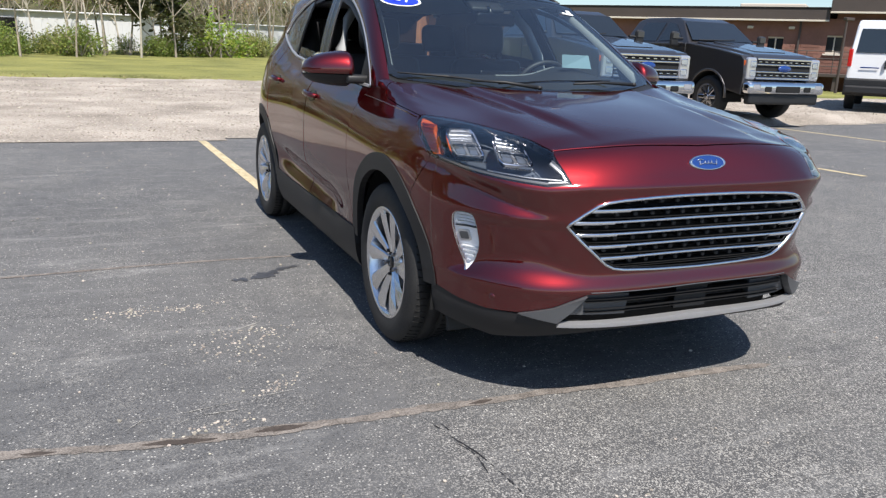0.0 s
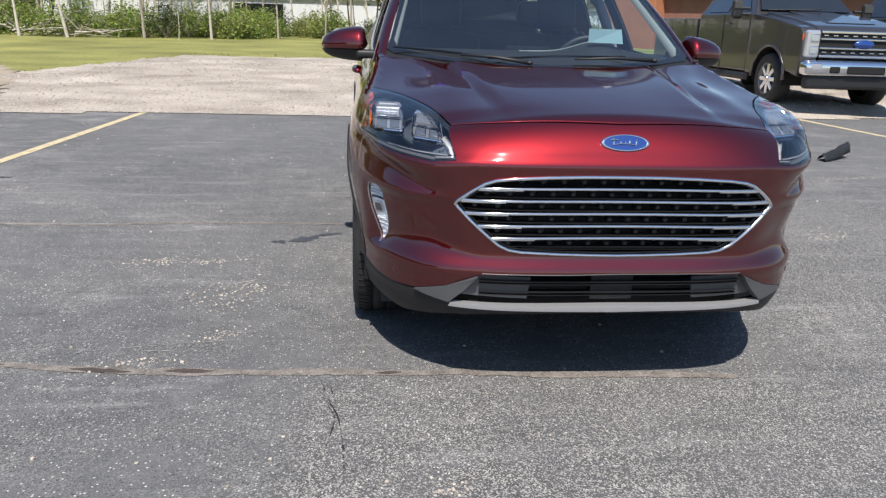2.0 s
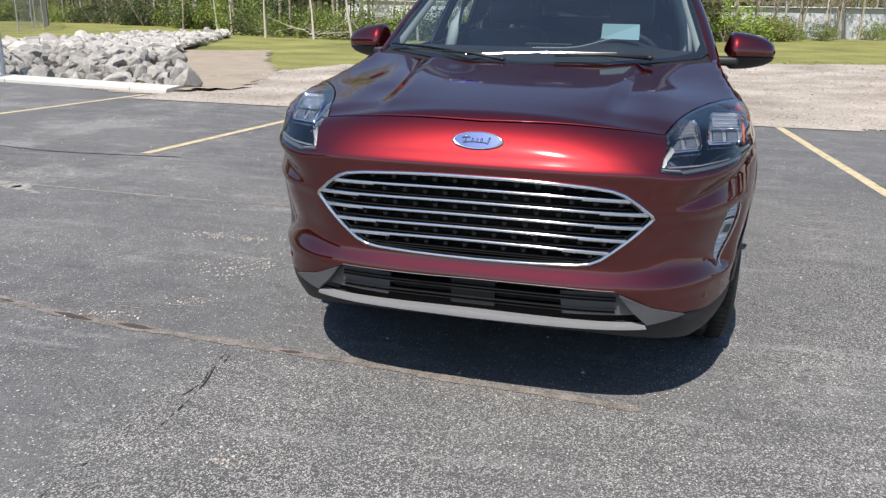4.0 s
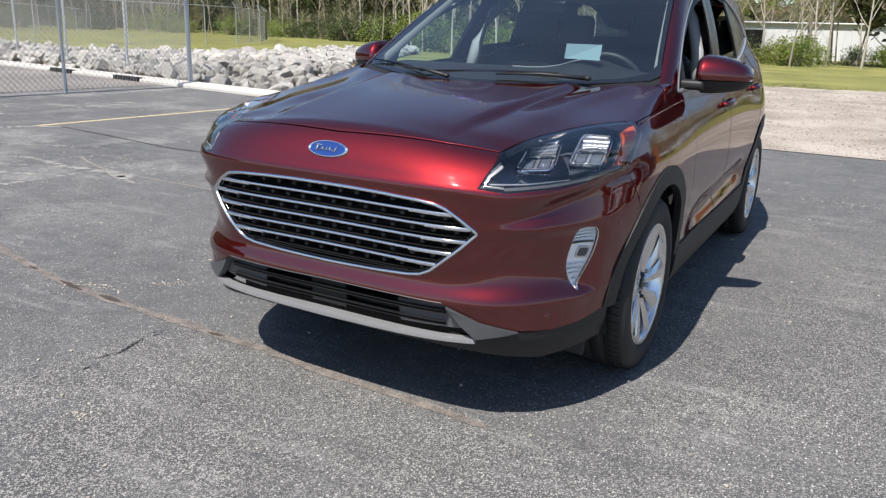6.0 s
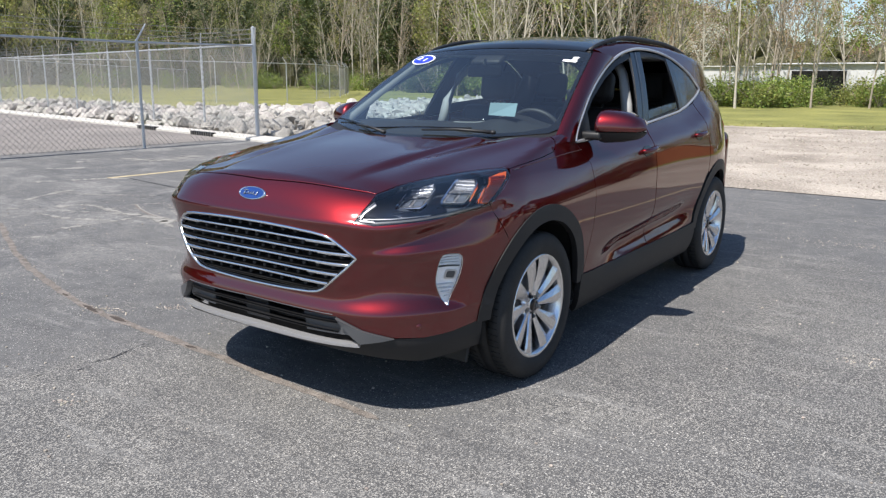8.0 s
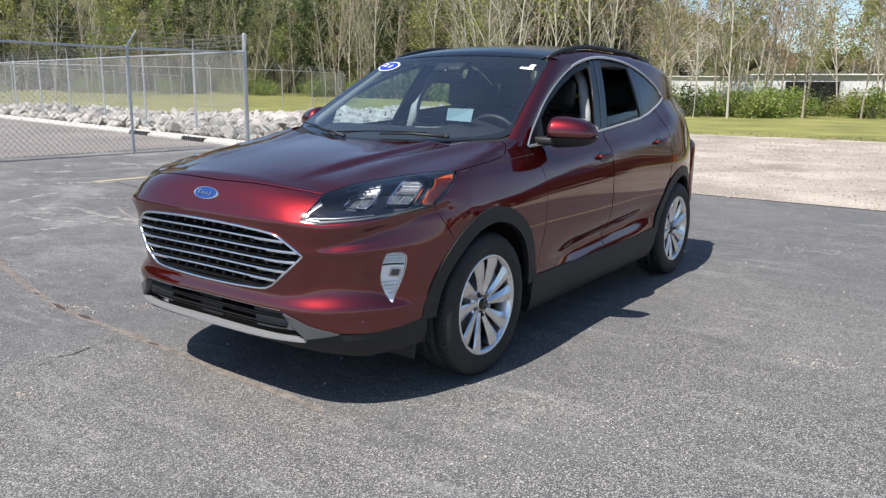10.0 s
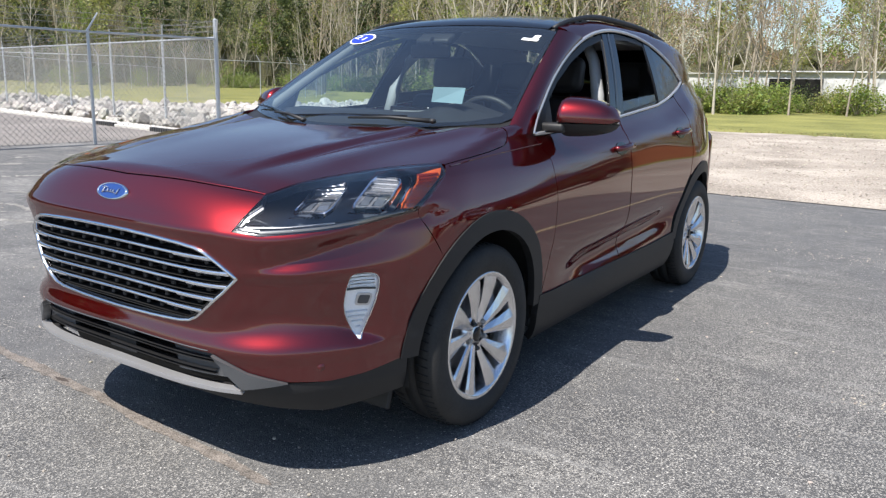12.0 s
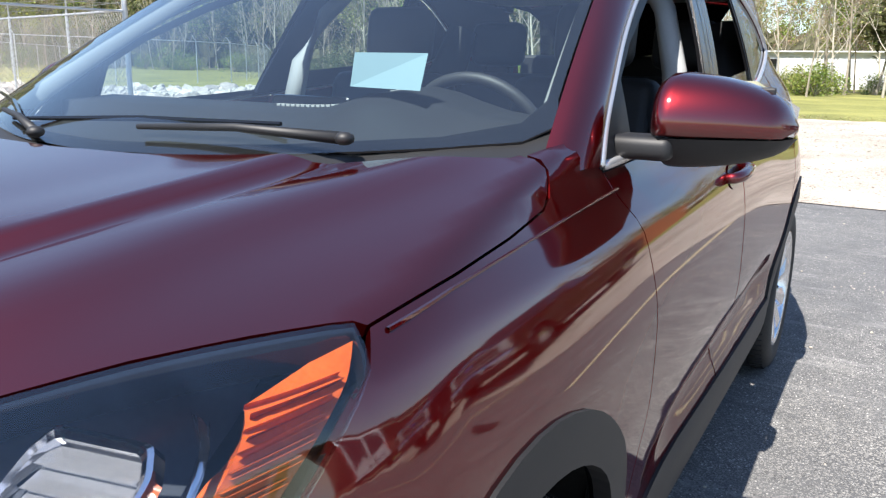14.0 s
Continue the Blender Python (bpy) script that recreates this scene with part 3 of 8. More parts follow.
def panel(name, poly, surface, material, parent, holes=(), step=0.03, lift=0.0, rim=0.012, mirror=False, label="", lines=()):
    """A piece of sheet cut to poly (with holes) on a surface, its edges turned in by rim; its mesh follows the given fold lines."""
    from mathutils.geometry import delaunay_2d_cdt
    loops = [dense(poly, step)] + [dense(h, step) for h in holes]
    pts = np.array(sum(loops, []))
    edges, k = [], 0
    for lp in loops:
        edges += [(k + i, k + (i + 1) % len(lp)) for i in range(len(lp))]
        k += len(lp)
    for ln in lines:
        fold = np.array(dense(ln, step, False))
        d = np.min(((fold[:, None, :] - pts[None, :, :]) ** 2).sum(2), 1)
        fold = fold[(d > (0.5 * step) ** 2) & within(fold, loops[0])]
        edges += [(len(pts) + i, len(pts) + i + 1) for i in range(len(fold) - 1) if np.linalg.norm(fold[i + 1] - fold[i]) < 1.5 * step]
        pts = np.concatenate((pts, fold))
    lo, hi = pts.min(0), pts.max(0)
    gx, gy = np.meshgrid(np.arange(lo[0] + step / 2, hi[0], step), np.arange(lo[1] + step / 2, hi[1], step))
    grid = np.stack((gx.ravel(), gy.ravel()), 1)
    ok = within(grid, loops[0])
    for h in loops[1:]:
        ok &= ~within(grid, h)
    grid = grid[ok]
    if len(grid):
        d = np.concatenate([np.min(((g[:, None, :] - pts[None, :, :]) ** 2).sum(2), 1) for g in np.array_split(grid, len(grid) // 800 + 1)])
        grid = grid[d > (0.45 * step) ** 2]
    allp = np.concatenate((pts, grid)) if len(grid) else pts
    v2, _, f2, *_ = delaunay_2d_cdt([Vector(p) for p in allp], edges, [], 0, 1e-7)
    uv = np.array([tuple(v) for v in v2])
    tri = np.array([tuple(f) for f in f2 if len(f) == 3])
    c = uv[tri].mean(1)
    keep = within(c, loops[0])
    for h in loops[1:]:
        keep &= ~within(c, h)
    tri = tri[keep]
    e = 0.004
    p0 = surface(uv)
    du = surface(uv + np.array((e, 0))) - surface(uv - np.array((e, 0)))
    dv = surface(uv + np.array((0, e))) - surface(uv - np.array((0, e)))
    nrm = np.cross(du, dv)
    nrm /= np.linalg.norm(nrm, axis=1)[:, None] + 1e-12
    mid = np.array((0.0, 1.2, 0.7))
    flip = ((p0 - mid) * nrm).sum(1).mean() < 0
    if flip:
        nrm = -nrm
    p = p0 + nrm * lift
    a = np.cross(p[tri[:, 1]] - p[tri[:, 0]], p[tri[:, 2]] - p[tri[:, 0]])
    wrong = (a * nrm[tri[:, 0]]).sum(1) < 0
    tri[wrong] = tri[wrong][:, ::-1]
    verts, normals, faces = list(map(tuple, p)), list(map(tuple, nrm)), [tuple(t) for t in tri]
    if rim:
        count = {}
        for t in faces:
            for i in range(3):
                count.setdefault(tuple(sorted((t[i], t[(i + 1) % 3]))), []).append((t[i], t[(i + 1) % 3]))
        for ed in [c_[0] for c_ in count.values() if len(c_) == 1]:
            q = [p[ed[0]], p[ed[1]], p[ed[1]] - nrm[ed[1]] * rim, p[ed[0]] - nrm[ed[0]] * rim]
            nn = np.cross(q[1] - q[0], nrm[ed[0]])
            nn /= np.linalg.norm(nn) + 1e-12
            b0 = len(verts)
            verts += [tuple(w) for w in q]
            normals += [tuple(nn)] * 4
            faces.append((b0 + 1, b0, b0 + 3, b0 + 2))
    made = []
    for sgn in ((1, -1) if mirror else (1,)):
        vs = verts if sgn > 0 else [(-v[0], v[1], v[2]) for v in verts]
        ns = normals if sgn > 0 else [(-v[0], v[1], v[2]) for v in normals]
        fs = faces if sgn > 0 else [f[::-1] for f in faces]
        ob = raw(name, vs, fs, material, parent)
        ob.data.normals_split_custom_set_from_vertices(ns)
        if label:
            tagged(ob, label)
        made.append(ob)
    return made


car = empty("car", pose(0, 0, 0))
tagged(car, "dark cherry red compact crossover with chrome grille and open side windows", "car")

# outlines shared by neighbouring panels
HL = [(0.526, -0.868, 0.846), (0.545, -0.845, 0.885), (0.570, -0.780, 0.944), (0.64, -0.665, 0.968), (0.74, -0.45, 0.996), (0.838, -0.205, 1.020),
      (0.862, -0.24, 0.99), (0.872, -0.33, 0.935), (0.872, -0.42, 0.884), (0.82, -0.60, 0.864), (0.72, -0.745, 0.848), (0.60, -0.835, 0.836)]
GR = [(0.0, 0.806), (0.13, 0.8055), (0.25, 0.802), (0.37, 0.795), (0.43, 0.787), (0.465, 0.775), (0.51, 0.744), (0.552, 0.710), (0.561, 0.700), (0.551, 0.688), (0.515, 0.652), (0.455, 0.600), (0.41, 0.562), (0.375, 0.545), (0.33, 0.538), (0.2, 0.532), (0.1, 0.5295), (0.0, 0.528)]
GR_P = [polar(x, float(nose(z)) + 0.8 * (1 - math.sqrt(1 - (x / 0.91) ** 4.4)), z) for x, z in GR]
GR_P = GR_P + [(-a, z) for a, z in GR_P[-2:0:-1]]
FOG = [(0.962, 0.707), (1.0, 0.711), (1.042, 0.706), (1.060, 0.690), (1.060, 0.655), (1.052, 0.61), (1.036, 0.56), (1.016, 0.51), (1.004, 0.485), (0.993, 0.488), (0.966, 0.53), (0.947, 0.572), (0.942, 0.605), (0.947, 0.655)]
FOG_P = rounded(FOG, 0.012, 2)


def top_pt(x, y):
    return float(on_top(np.array([(x, y)]))[0, 2])


def front_pt(x, z):
    """(angle, height) of the front at a half width x and a height z."""
    y = root(lambda y: lower(np.array([x]), y, np.array([z])), np.array([-1.3]), np.array([0.2]))[0]
    return polar(x, float(y), z)


HOOD_SIDE = [(0.566, -0.786), (0.590, -0.70), (0.622, -0.59), (0.662, -0.48), (0.715, -0.37), (0.768, -0.285), (0.822, -0.212)]
LAMP_TOP = [(x + 0.003, y - 0.002, top_pt(x + 0.003, y - 0.002) - 0.0005) for x, y in spline(HOOD_SIDE, 3)]
HL_P = [polar(*p) for p in HL[:2] + LAMP_TOP + HL[6:]]
HL[2] = LAMP_TOP[0]
SEAM = spline([(0.0, -0.868), (0.2, -0.858), (0.4, -0.835), (0.566, -0.786)], 5)
SEAM_P = [polar(x, y - 0.005, top_pt(x, y - 0.005)) for x, y in SEAM]
HOOD_EDGE = [(0.838, -0.205, 1.020), (0.838, -0.05, 1.032), (0.832, 0.1, 1.045), (0.818, 0.225, 1.056), (0.806, 0.258, 1.068), (0.790, 0.282, 1.10), (0.768, 0.30, 1.146)]
HOOD_REAR = [(0.74, 0.285), (0.6, 0.20), (0.4, 0.105), (0.2, 0.05), (0.0, 0.035)]
ARCH = 0.462


def arc(cy, r, a0, a1, n=16, cz=0.365):
    return [(cy + r * math.cos(radians(a0 + (a1 - a0) * i / n)), cz + r * math.sin(radians(a0 + (a1 - a0) * i / n))) for i in range(n + 1)]


def side_polar(y, z):
    x = float(on_side(np.array([(y, z)]))[0, 0])
    return polar(x, y, z)


# front bumper cover
low_edge = [front_pt(0.0, 0.468), front_pt(0.25, 0.464), front_pt(0.475, 0.455), front_pt(0.58, 0.405), front_pt(0.68, 0.374), front_pt(0.76, 0.366), polar(0.84, -0.62, 0.374)]
arch_f = [side_polar(y, z) for y, z in arc(0.0, ARCH, 176, 132, 8)]
hl_low = [polar(*p) for p in (HL[2], HL[1], HL[0], HL[11], HL[10], HL[9], HL[8])]
WING_EDGE = [(-0.393, 0.84), (-0.365, 0.796), (-0.337, 0.752)]
half = SEAM_P[1:-1] + hl_low + [side_polar(y - 0.002, z) for y, z in WING_EDGE] + arch_f[::-1] + low_edge[::-1][:-1]
FASCIA = [SEAM_P[0]] + half + [low_edge[0]] + [(-a, z) for a, z in half[::-1]]
fog_l = [(-a, z) for a, z in FOG_P]
FOLDS = [[(sg * a, float(f(a)) + dz) for a in np.linspace(a0, 1.22, 60)] for sg in (1, -1) for f, dz, a0 in ((FOLD_BROW, 0.0, 0.5), (FOLD_BROW, 0.045, 0.5), (FOLD_UNDER, 0.0, 0.62), (FOLD_SHOULDER, 0.0, 0.62), (FOLD_SHOULDER, -0.035, 0.62), (FOLD_CHIN, 0.012, 0.5))]
FOLDS += [[(a, 0.470) for a in np.linspace(-1.15, 1.15, 120)], [(a, 0.834) for a in np.linspace(-0.5, 0.5, 60)]]
panel("front_bumper", FASCIA, on_front, PAINT, car, holes=[GR_P, FOG_P, fog_l], step=0.0095, rim=0.02, lines=FOLDS)

# bonnet
right = [dome(x, y, top_pt(x, y)) for x, y in SEAM[1:] + HOOD_SIDE[1:]] + [dome(*q) for q in HOOD_EDGE] + [dome(x, y, top_pt(x, y)) for x, y in HOOD_REAR[:-1]]
HOOD = [dome(0, SEAM[0][1], 1.0)] + right + [dome(0, HOOD_REAR[-1][1], 1.0)] + [(-a, y) for a, y in right[::-1]]
panel("bonnet", HOOD, on_dome, PAINT, car, step=0.026, rim=0.015)

# front wings
def flank_dome(y, z):
    x = float(on_side(np.array([(y, z)]))[0, 0])
    return dome(x, y, z)


wing = [dome(*HL[8]), dome(*HL[7]), dome(*HL[6])] + [dome(q[0] + 0.001, q[1], q[2] - 0.004) for q in HOOD_EDGE[:4]]
wing += [dome(0.812, 0.262, 1.066), dome(0.796, 0.287, 1.10), dome(0.776, 0.306, 1.142), dome(0.775, 0.40, 1.13), flank_dome(0.497, 1.08)]
wing += [flank_dome(y, z) for y, z in [(0.535, 0.98), (0.545, 0.82), (0.52, 0.62), (0.49, 0.48), (0.470, 0.40)] + arc(0.0, ARCH, 8, 132, 18) + [(y + 0.002, z) for y, z in WING_EDGE[::-1]]]
panel("front_wing", wing, on_dome, PAINT, car, mirror=True, step=0.025)

# doors and rear quarter
G = 0.0045
front_door = [(0.497 + G, 1.080), (0.535 + G, 0.98), (0.545 + G, 0.82), (0.52 + G, 0.62), (0.49 + G, 0.48), (0.475 + G, 0.405), (0.9, 0.395), (1.40, 0.40),
              (1.415, 0.6), (1.425, 0.85), (1.432, 1.0), (1.435, 1.132)] + [(y, float(belt(y)) - 0.003) for y in (1.2, 0.95, 0.7)]
panel("front_door", front_door, on_side, PAINT, car, mirror=True, step=0.03)
rear_door = [(1.435 + 2 * G, 1.133), (1.432 + 2 * G, 1.0), (1.425 + 2 * G, 0.85), (1.415 + 2 * G, 0.6), (1.40 + 2 * G, 0.40), (1.9, 0.405), (2.17, 0.42)]
rear_door += arc(2.71, 0.50, 172, 125, 8) + [(2.47, 0.95), (2.49, 1.10), (2.43, 1.245)] + [(y, float(belt(y)) - 0.003) for y in (2.3, 2.1, 1.85, 1.6)]
panel("rear_door", rear_door, on_side, PAINT, car, mirror=True, step=0.03)
quarter = [(2.43 + 2 * G, 1.25), (2.49 + 2 * G, 1.10), (2.47 + 2 * G, 0.95)] + arc(2.71, 0.50 - 0.004, 124, 126, 1)[:1] + arc(2.71, ARCH, 122, -4, 18)
quarter += [(3.30, 0.36), (3.44, 0.40), (3.46, 0.8), (3.42, 1.0), (3.34, 1.2), (3.2, 1.345), (2.9, 1.338), (2.69, 1.320), (2.62, 1.302), (2.52, 1.275)]
panel("rear_quarter", quarter, on_side, PAINT, car, mirror=True, step=0.03)

# black cladding: arches and sills
for cy, a0, a1 in ((0.0, 2, 177), (2.71, 8, 178)):
    ring = arc(cy, ARCH + 0.012, a0, a1, 26) + arc(cy, ARCH - 0.062, a1, a0, 26)
    panel("arch_cladding", ring, on_side, BLACK_TRIM, car, mirror=True, step=0.025, lift=0.006, rim=0.03)
sill = [(0.45, 0.415), (0.9, 0.402), (1.4, 0.408), (1.9, 0.414), (2.26, 0.43), (2.28, 0.36), (2.25, 0.22), (0.48, 0.20), (0.44, 0.33)]
panel("sill_cladding", sill, on_side, BLACK_TRIM, car, mirror=True, step=0.04, lift=0.008, rim=0.03)
rear_low = [(3.17, 0.44), (3.30, 0.43), (3.40, 0.45), (3.36, 0.33), (3.2, 0.33)]
panel("rear_cladding", rear_low, on_side, BLACK_TRIM, car, mirror=True, step=0.04, lift=0.006, rim=0.03)

# lower front: black apron, grey fins, silver lip
side_low = [polar(0.84, -0.62, 0.374)] + [side_polar(y, z) for y, z in arc(0.0, ARCH - 0.02, 174, 192, 4)]
apron = [front_pt(0.76, 0.364), side_low[0]] + side_low[1:] + [front_pt(0.72, 0.245), front_pt(0.55, 0.290), front_pt(0.4, 0.308), front_pt(0.0, 0.312)]
apron_half = [front_pt(0.0, 0.330), front_pt(0.3, 0.332), front_pt(0.565, 0.345), front_pt(0.66, 0.368)] + apron
full = apron_half + [(-a, z) for a, z in apron_half[-2:0:-1]]
panel("lower_apron", full, on_front, BLACK_TRIM, car, step=0.03, lift=-0.004, rim=0.03)
fin = [front_pt(0.475, 0.452), front_pt(0.58, 0.403), front_pt(0.68, 0.372), front_pt(0.64, 0.362), front_pt(0.565, 0.348), front_pt(0.52, 0.392)]
panel("corner_fin", fin, on_front, GREY_TRIM, car, mirror=True, step=0.02, lift=0.012, rim=0.03)
lip = [front_pt(x, 0.352 - 0.008 * x) for x in (0.0, 0.2, 0.4, 0.56)] + [front_pt(x, 0.330 + 0.012 * x) for x in (0.565, 0.4, 0.2, 0.0)]
lip_full = lip + [(-a, z) for a, z in lip[-2:0:-1]]
panel("silver_lip", lip_full, on_front, SATIN, car, step=0.03, lift=0.014, rim=0.03)

# greenhouse
WIN = spline([(0.492, 1.090), (0.545, 1.148), (0.635, 1.218), (0.80, 1.325), (1.02, 1.432), (1.27, 1.523), (1.50, 1.574), (1.75, 1.597), (2.05, 1.583), (2.30, 1.533), (2.52, 1.447), (2.645, 1.375), (2.685, 1.340)], 4)
WIN_LOW = [(y, float(belt(y)) + 0.006) for y in (2.62, 2.5, 2.3, 2.1, 1.8, 1.43, 1.1, 0.8)]
WINDOW = WIN + WIN_LOW


def screen_edge(z, x):
    return (float(screen_y(x, z)), z)


edge_x = curve((1.10, 1.56), (0.775, 0.630))
pillar_front = [(float(screen_y(edge_x(z), z)) + 0.012, float(z)) for z in np.linspace(1.125, 1.545, 10)]
roof_rim = [(y, float(on_roof(np.array([(0.575, y)]))[0, 2])) for y in (1.12, 1.2, 1.35, 1.6, 1.9, 2.2, 2.5, 2.8, 3.0)]
FRONT_WIN = [q for q in WIN if q[0] < 1.272]
over = roof_rim + [(3.1, 1.45), (3.15, 1.37), (2.95, 1.34), (2.70, 1.325)] + [q for q in WIN[::-1][1:] if q[0] > 1.2]
panel("roof_side", over, on_cabin_side, PAINT, car, mirror=True, step=0.025, rim=0.01)


def front_pillar(sg):
    """The windscreen pillar, swept between the glass edge and the window's trim."""
    run = [0.0]
    for p_, q_ in zip(FRONT_WIN, FRONT_WIN[1:]):
        run.append(run[-1] + math.dist(p_, q_))
    vs, fs, rows, cols = [], [], 30, 8
    for i in range(rows + 1):
        f = i / rows
        za = 1.085 + 0.470 * f
        xa = float(edge_x(za)) - 0.008
        a_ = Vector((xa, float(screen_y(xa, za)) - 0.001, za))
        yb, zb = np.interp(f * run[-1], run, [q[0] for q in FRONT_WIN]), np.interp(f * run[-1], run, [q[1] for q in FRONT_WIN])
        xb = float(on_cabin_side(np.array([(max(yb, 0.9 * yb + 0.05), zb)]))[0, 0]) if yb > 0.8 else float(side_x(yb, max(zb, float(belt(yb)) + 0.001)))
        b_ = Vector((xb + 0.002, yb, zb))
        for k in range(cols + 1):
            t = k / cols
            bulge = 0.022 * (4 * t * (1 - t)) ** 0.8
            q = a_.lerp(b_, t) + Vector((0.75, -0.45, 0.3)) * bulge
            vs.append((sg * q.x, q.y, q.z))
    for i in range(rows):
        for k in range(cols):
            f_ = (i * (cols + 1) + k, i * (cols + 1) + k + 1, (i + 1) * (cols + 1) + k + 1, (i + 1) * (cols + 1) + k)
            fs.append(f_ if sg > 0 else f_[::-1])
    raw("front_pillar", vs, fs, PAINT, car)


front_pillar(1)
front_pillar(-1)
SCREEN_X = [(x, 1.095 + 0.045 * (x / 0.76) ** 2) for x in (0.0, 0.2, 0.4, 0.6, 0.72)] + [(0.755, 1.16)] + [(float(edge_x(z)) - 0.012, float(z)) for z in np.linspace(1.2, 1.545, 6)] + [(0.55, 1.560), (0.4, 1.570), (0.2, 1.577), (0.0, 1.580)]
SCREEN = SCREEN_X + [(-x, z) for x, z in SCREEN_X[-2:0:-1]]
inner_half = [(0.0, 1.112), (0.3, 1.118), (0.6, 1.142), (0.70, 1.165), (0.715, 1.20), (0.61, 1.51), (0.52, 1.532), (0.3, 1.545), (0.0, 1.550)]
INNER = inner_half + [(-x, z) for x, z in inner_half[-2:0:-1]]
panel("windscreen_border", SCREEN, on_screen, GLOSS_BLACK, car, holes=[INNER], step=0.04, lift=-0.004, rim=0)
ws = panel("windscreen", SCREEN, on_screen, GLASS_CLEAR, car, step=0.06, rim=0)[0]
ws.visible_shadow = False
roof_front = [(x, float(screen_y(x, 1.58 - 0.022 * (x / 0.6) ** 2)) + 0.006) for x in (0.0, 0.2, 0.4, 0.57)]
ROOF = roof_front + [(0.572, 1.6), (0.572, 2.4), (0.55, 3.0), (0.4, 3.2), (0.0, 3.26)]
ROOF = ROOF + [(-x, y) for x, y in ROOF[-2:0:-1]]
panel("glass_roof", ROOF, on_roof, GLOSS_BLACK, car, step=0.05, rim=0.01)


def ribbon(name, line, surface, width, material, lift=0.004, mirror=True, closed=False, thick=0.006, step=0.02, smooth=True):
    """A raised strip along a line on a surface."""
    ln = dense(line, step, closed)
    uv = np.array(ln)
    t = np.gradient(uv, axis=0)
    t /= np.linalg.norm(t, axis=1)[:, None] + 1e-12
    nrm2 = np.stack((-t[:, 1], t[:, 0]), 1)
    a, b = surface(uv + nrm2 * width / 2), surface(uv - nrm2 * width / 2)
    e = 0.004
    du = surface(uv + np.array((e, 0))) - surface(uv - np.array((e, 0)))
    dv = surface(uv + np.array((0, e))) - surface(uv - np.array((0, e)))
    n3 = np.cross(du, dv)
    n3 /= np.linalg.norm(n3, axis=1)[:, None] + 1e-12
    if ((uv.shape[0] and ((surface(uv) - np.array((0, 1.2, 0.7))) * n3).sum(1).mean()) < 0):
        n3 = -n3
    c = (a + b) / 2
    rows = [a - n3 * 0.004, a + n3 * lift, c + n3 * (lift + thick), b + n3 * lift, b - n3 * 0.004]
    k = len(uv)
    for sgn in ((1, -1) if mirror else (1,)):
        vs = [(sgn * q[0], q[1], q[2]) for r in rows for q in r]
        fs = []
        for r in range(4):
            for i in range(k - 1 if not closed else k):
                j = (i + 1) % k
                f = (r * k + i, r * k + j, (r + 1) * k + j, (r + 1) * k + i)
                fs.append(f)
        raw(name, vs, fs, material, car, smooth)


ribbon("bonnet_lip", [(x, y + 0.004) for x, y in SEAM], on_top, 0.004, PAINT, lift=0.0, thick=0.0015)
ribbon("body_crease", [(-0.19, 1.010), (-0.07, 1.020), (0.07, 1.027), (0.25, 1.036), (0.36, 1.042), (0.53, 1.051)], on_side, 0.0034, PAINT, lift=0.0006, thick=0.0022, smooth=False)
ribbon("chrome_window_trim", WINDOW[:-1] + [(0.6, float(belt(0.6)) + 0.008)], on_cabin_side, 0.015, SATIN, closed=True, lift=0.003, thick=0.005)


# ---- grille, lamps and trim of the front ----
panel("grille_backing", GR_P, on_front, DARK, car, step=0.04, lift=-0.055, rim=0)
def strip(name, line, surface, width, material, parent, **kw):
    """ribbon() under another parent, one object."""
    before = set(scene.objects)
    ribbon(name, line, surface, width, material, **kw)
    for o in scene.objects:
        if o not in before:
            o.parent = parent


grille = panel("grille", GR_P, on_front, GLOSS_BLACK, car, holes=[[(a * 0.97, 0.666 + (z - 0.666) * 0.93) for a, z in GR_P]], step=0.03, lift=-0.006, rim=0.04, label="chrome framed black mesh grille")[0]
strip("chrome_surround", GR_P, on_front, 0.012, CHROME, grille, mirror=False, closed=True, lift=0.004, thick=0.006)


def gr_half(z):
    """Half angle of the grille's opening at a height."""
    pts = [(a, q) for a, q in GR_P if a >= 0]
    best = 0.0
    for (a0, z0), (a1, z1) in zip(pts, pts[1:]):
        if (z0 - z) * (z1 - z) <= 0 and z0 != z1:
            best = max(best, a0 + (a1 - a0) * (z - z0) / (z1 - z0))
    return best


BARS = [0.757, 0.714, 0.671, 0.628, 0.585]
for zb in BARS:
    h = gr_half(zb) - 0.006
    sag = [(-h + 2 * h * i / 40, zb + 0.006 * (1 - (2 * i / 40 - 1) ** 2)) for i in range(41)]
    strip("grille_bar", sag, on_front, 0.011, CHROME, grille, mirror=False, lift=0.001, thick=0.005)
    for s_ in (1, -1):
        strip("grille_bar_end", [(s_ * (h - 0.15 + 0.15 * i / 12), zb + 0.006 * (1 - ((h - 0.15 + 0.15 * i / 12) / h) ** 2) - 0.002) for i in range(13)], on_front, 0.0125, SATIN, grille, mirror=False, lift=0.001, thick=0.005)
rows_z = [0.779, 0.736, 0.693, 0.650, 0.607, 0.564]
stud = bmesh.new()
box(stud, 0, 0, 0, 0.017, 0.045, 0.018, 0.004, seg=1)
stud_me = bpy.data.meshes.new("grille_stud")
stud.to_mesh(stud_me)
stud.free()
stud_me.materials.append(BLACK_TRIM)
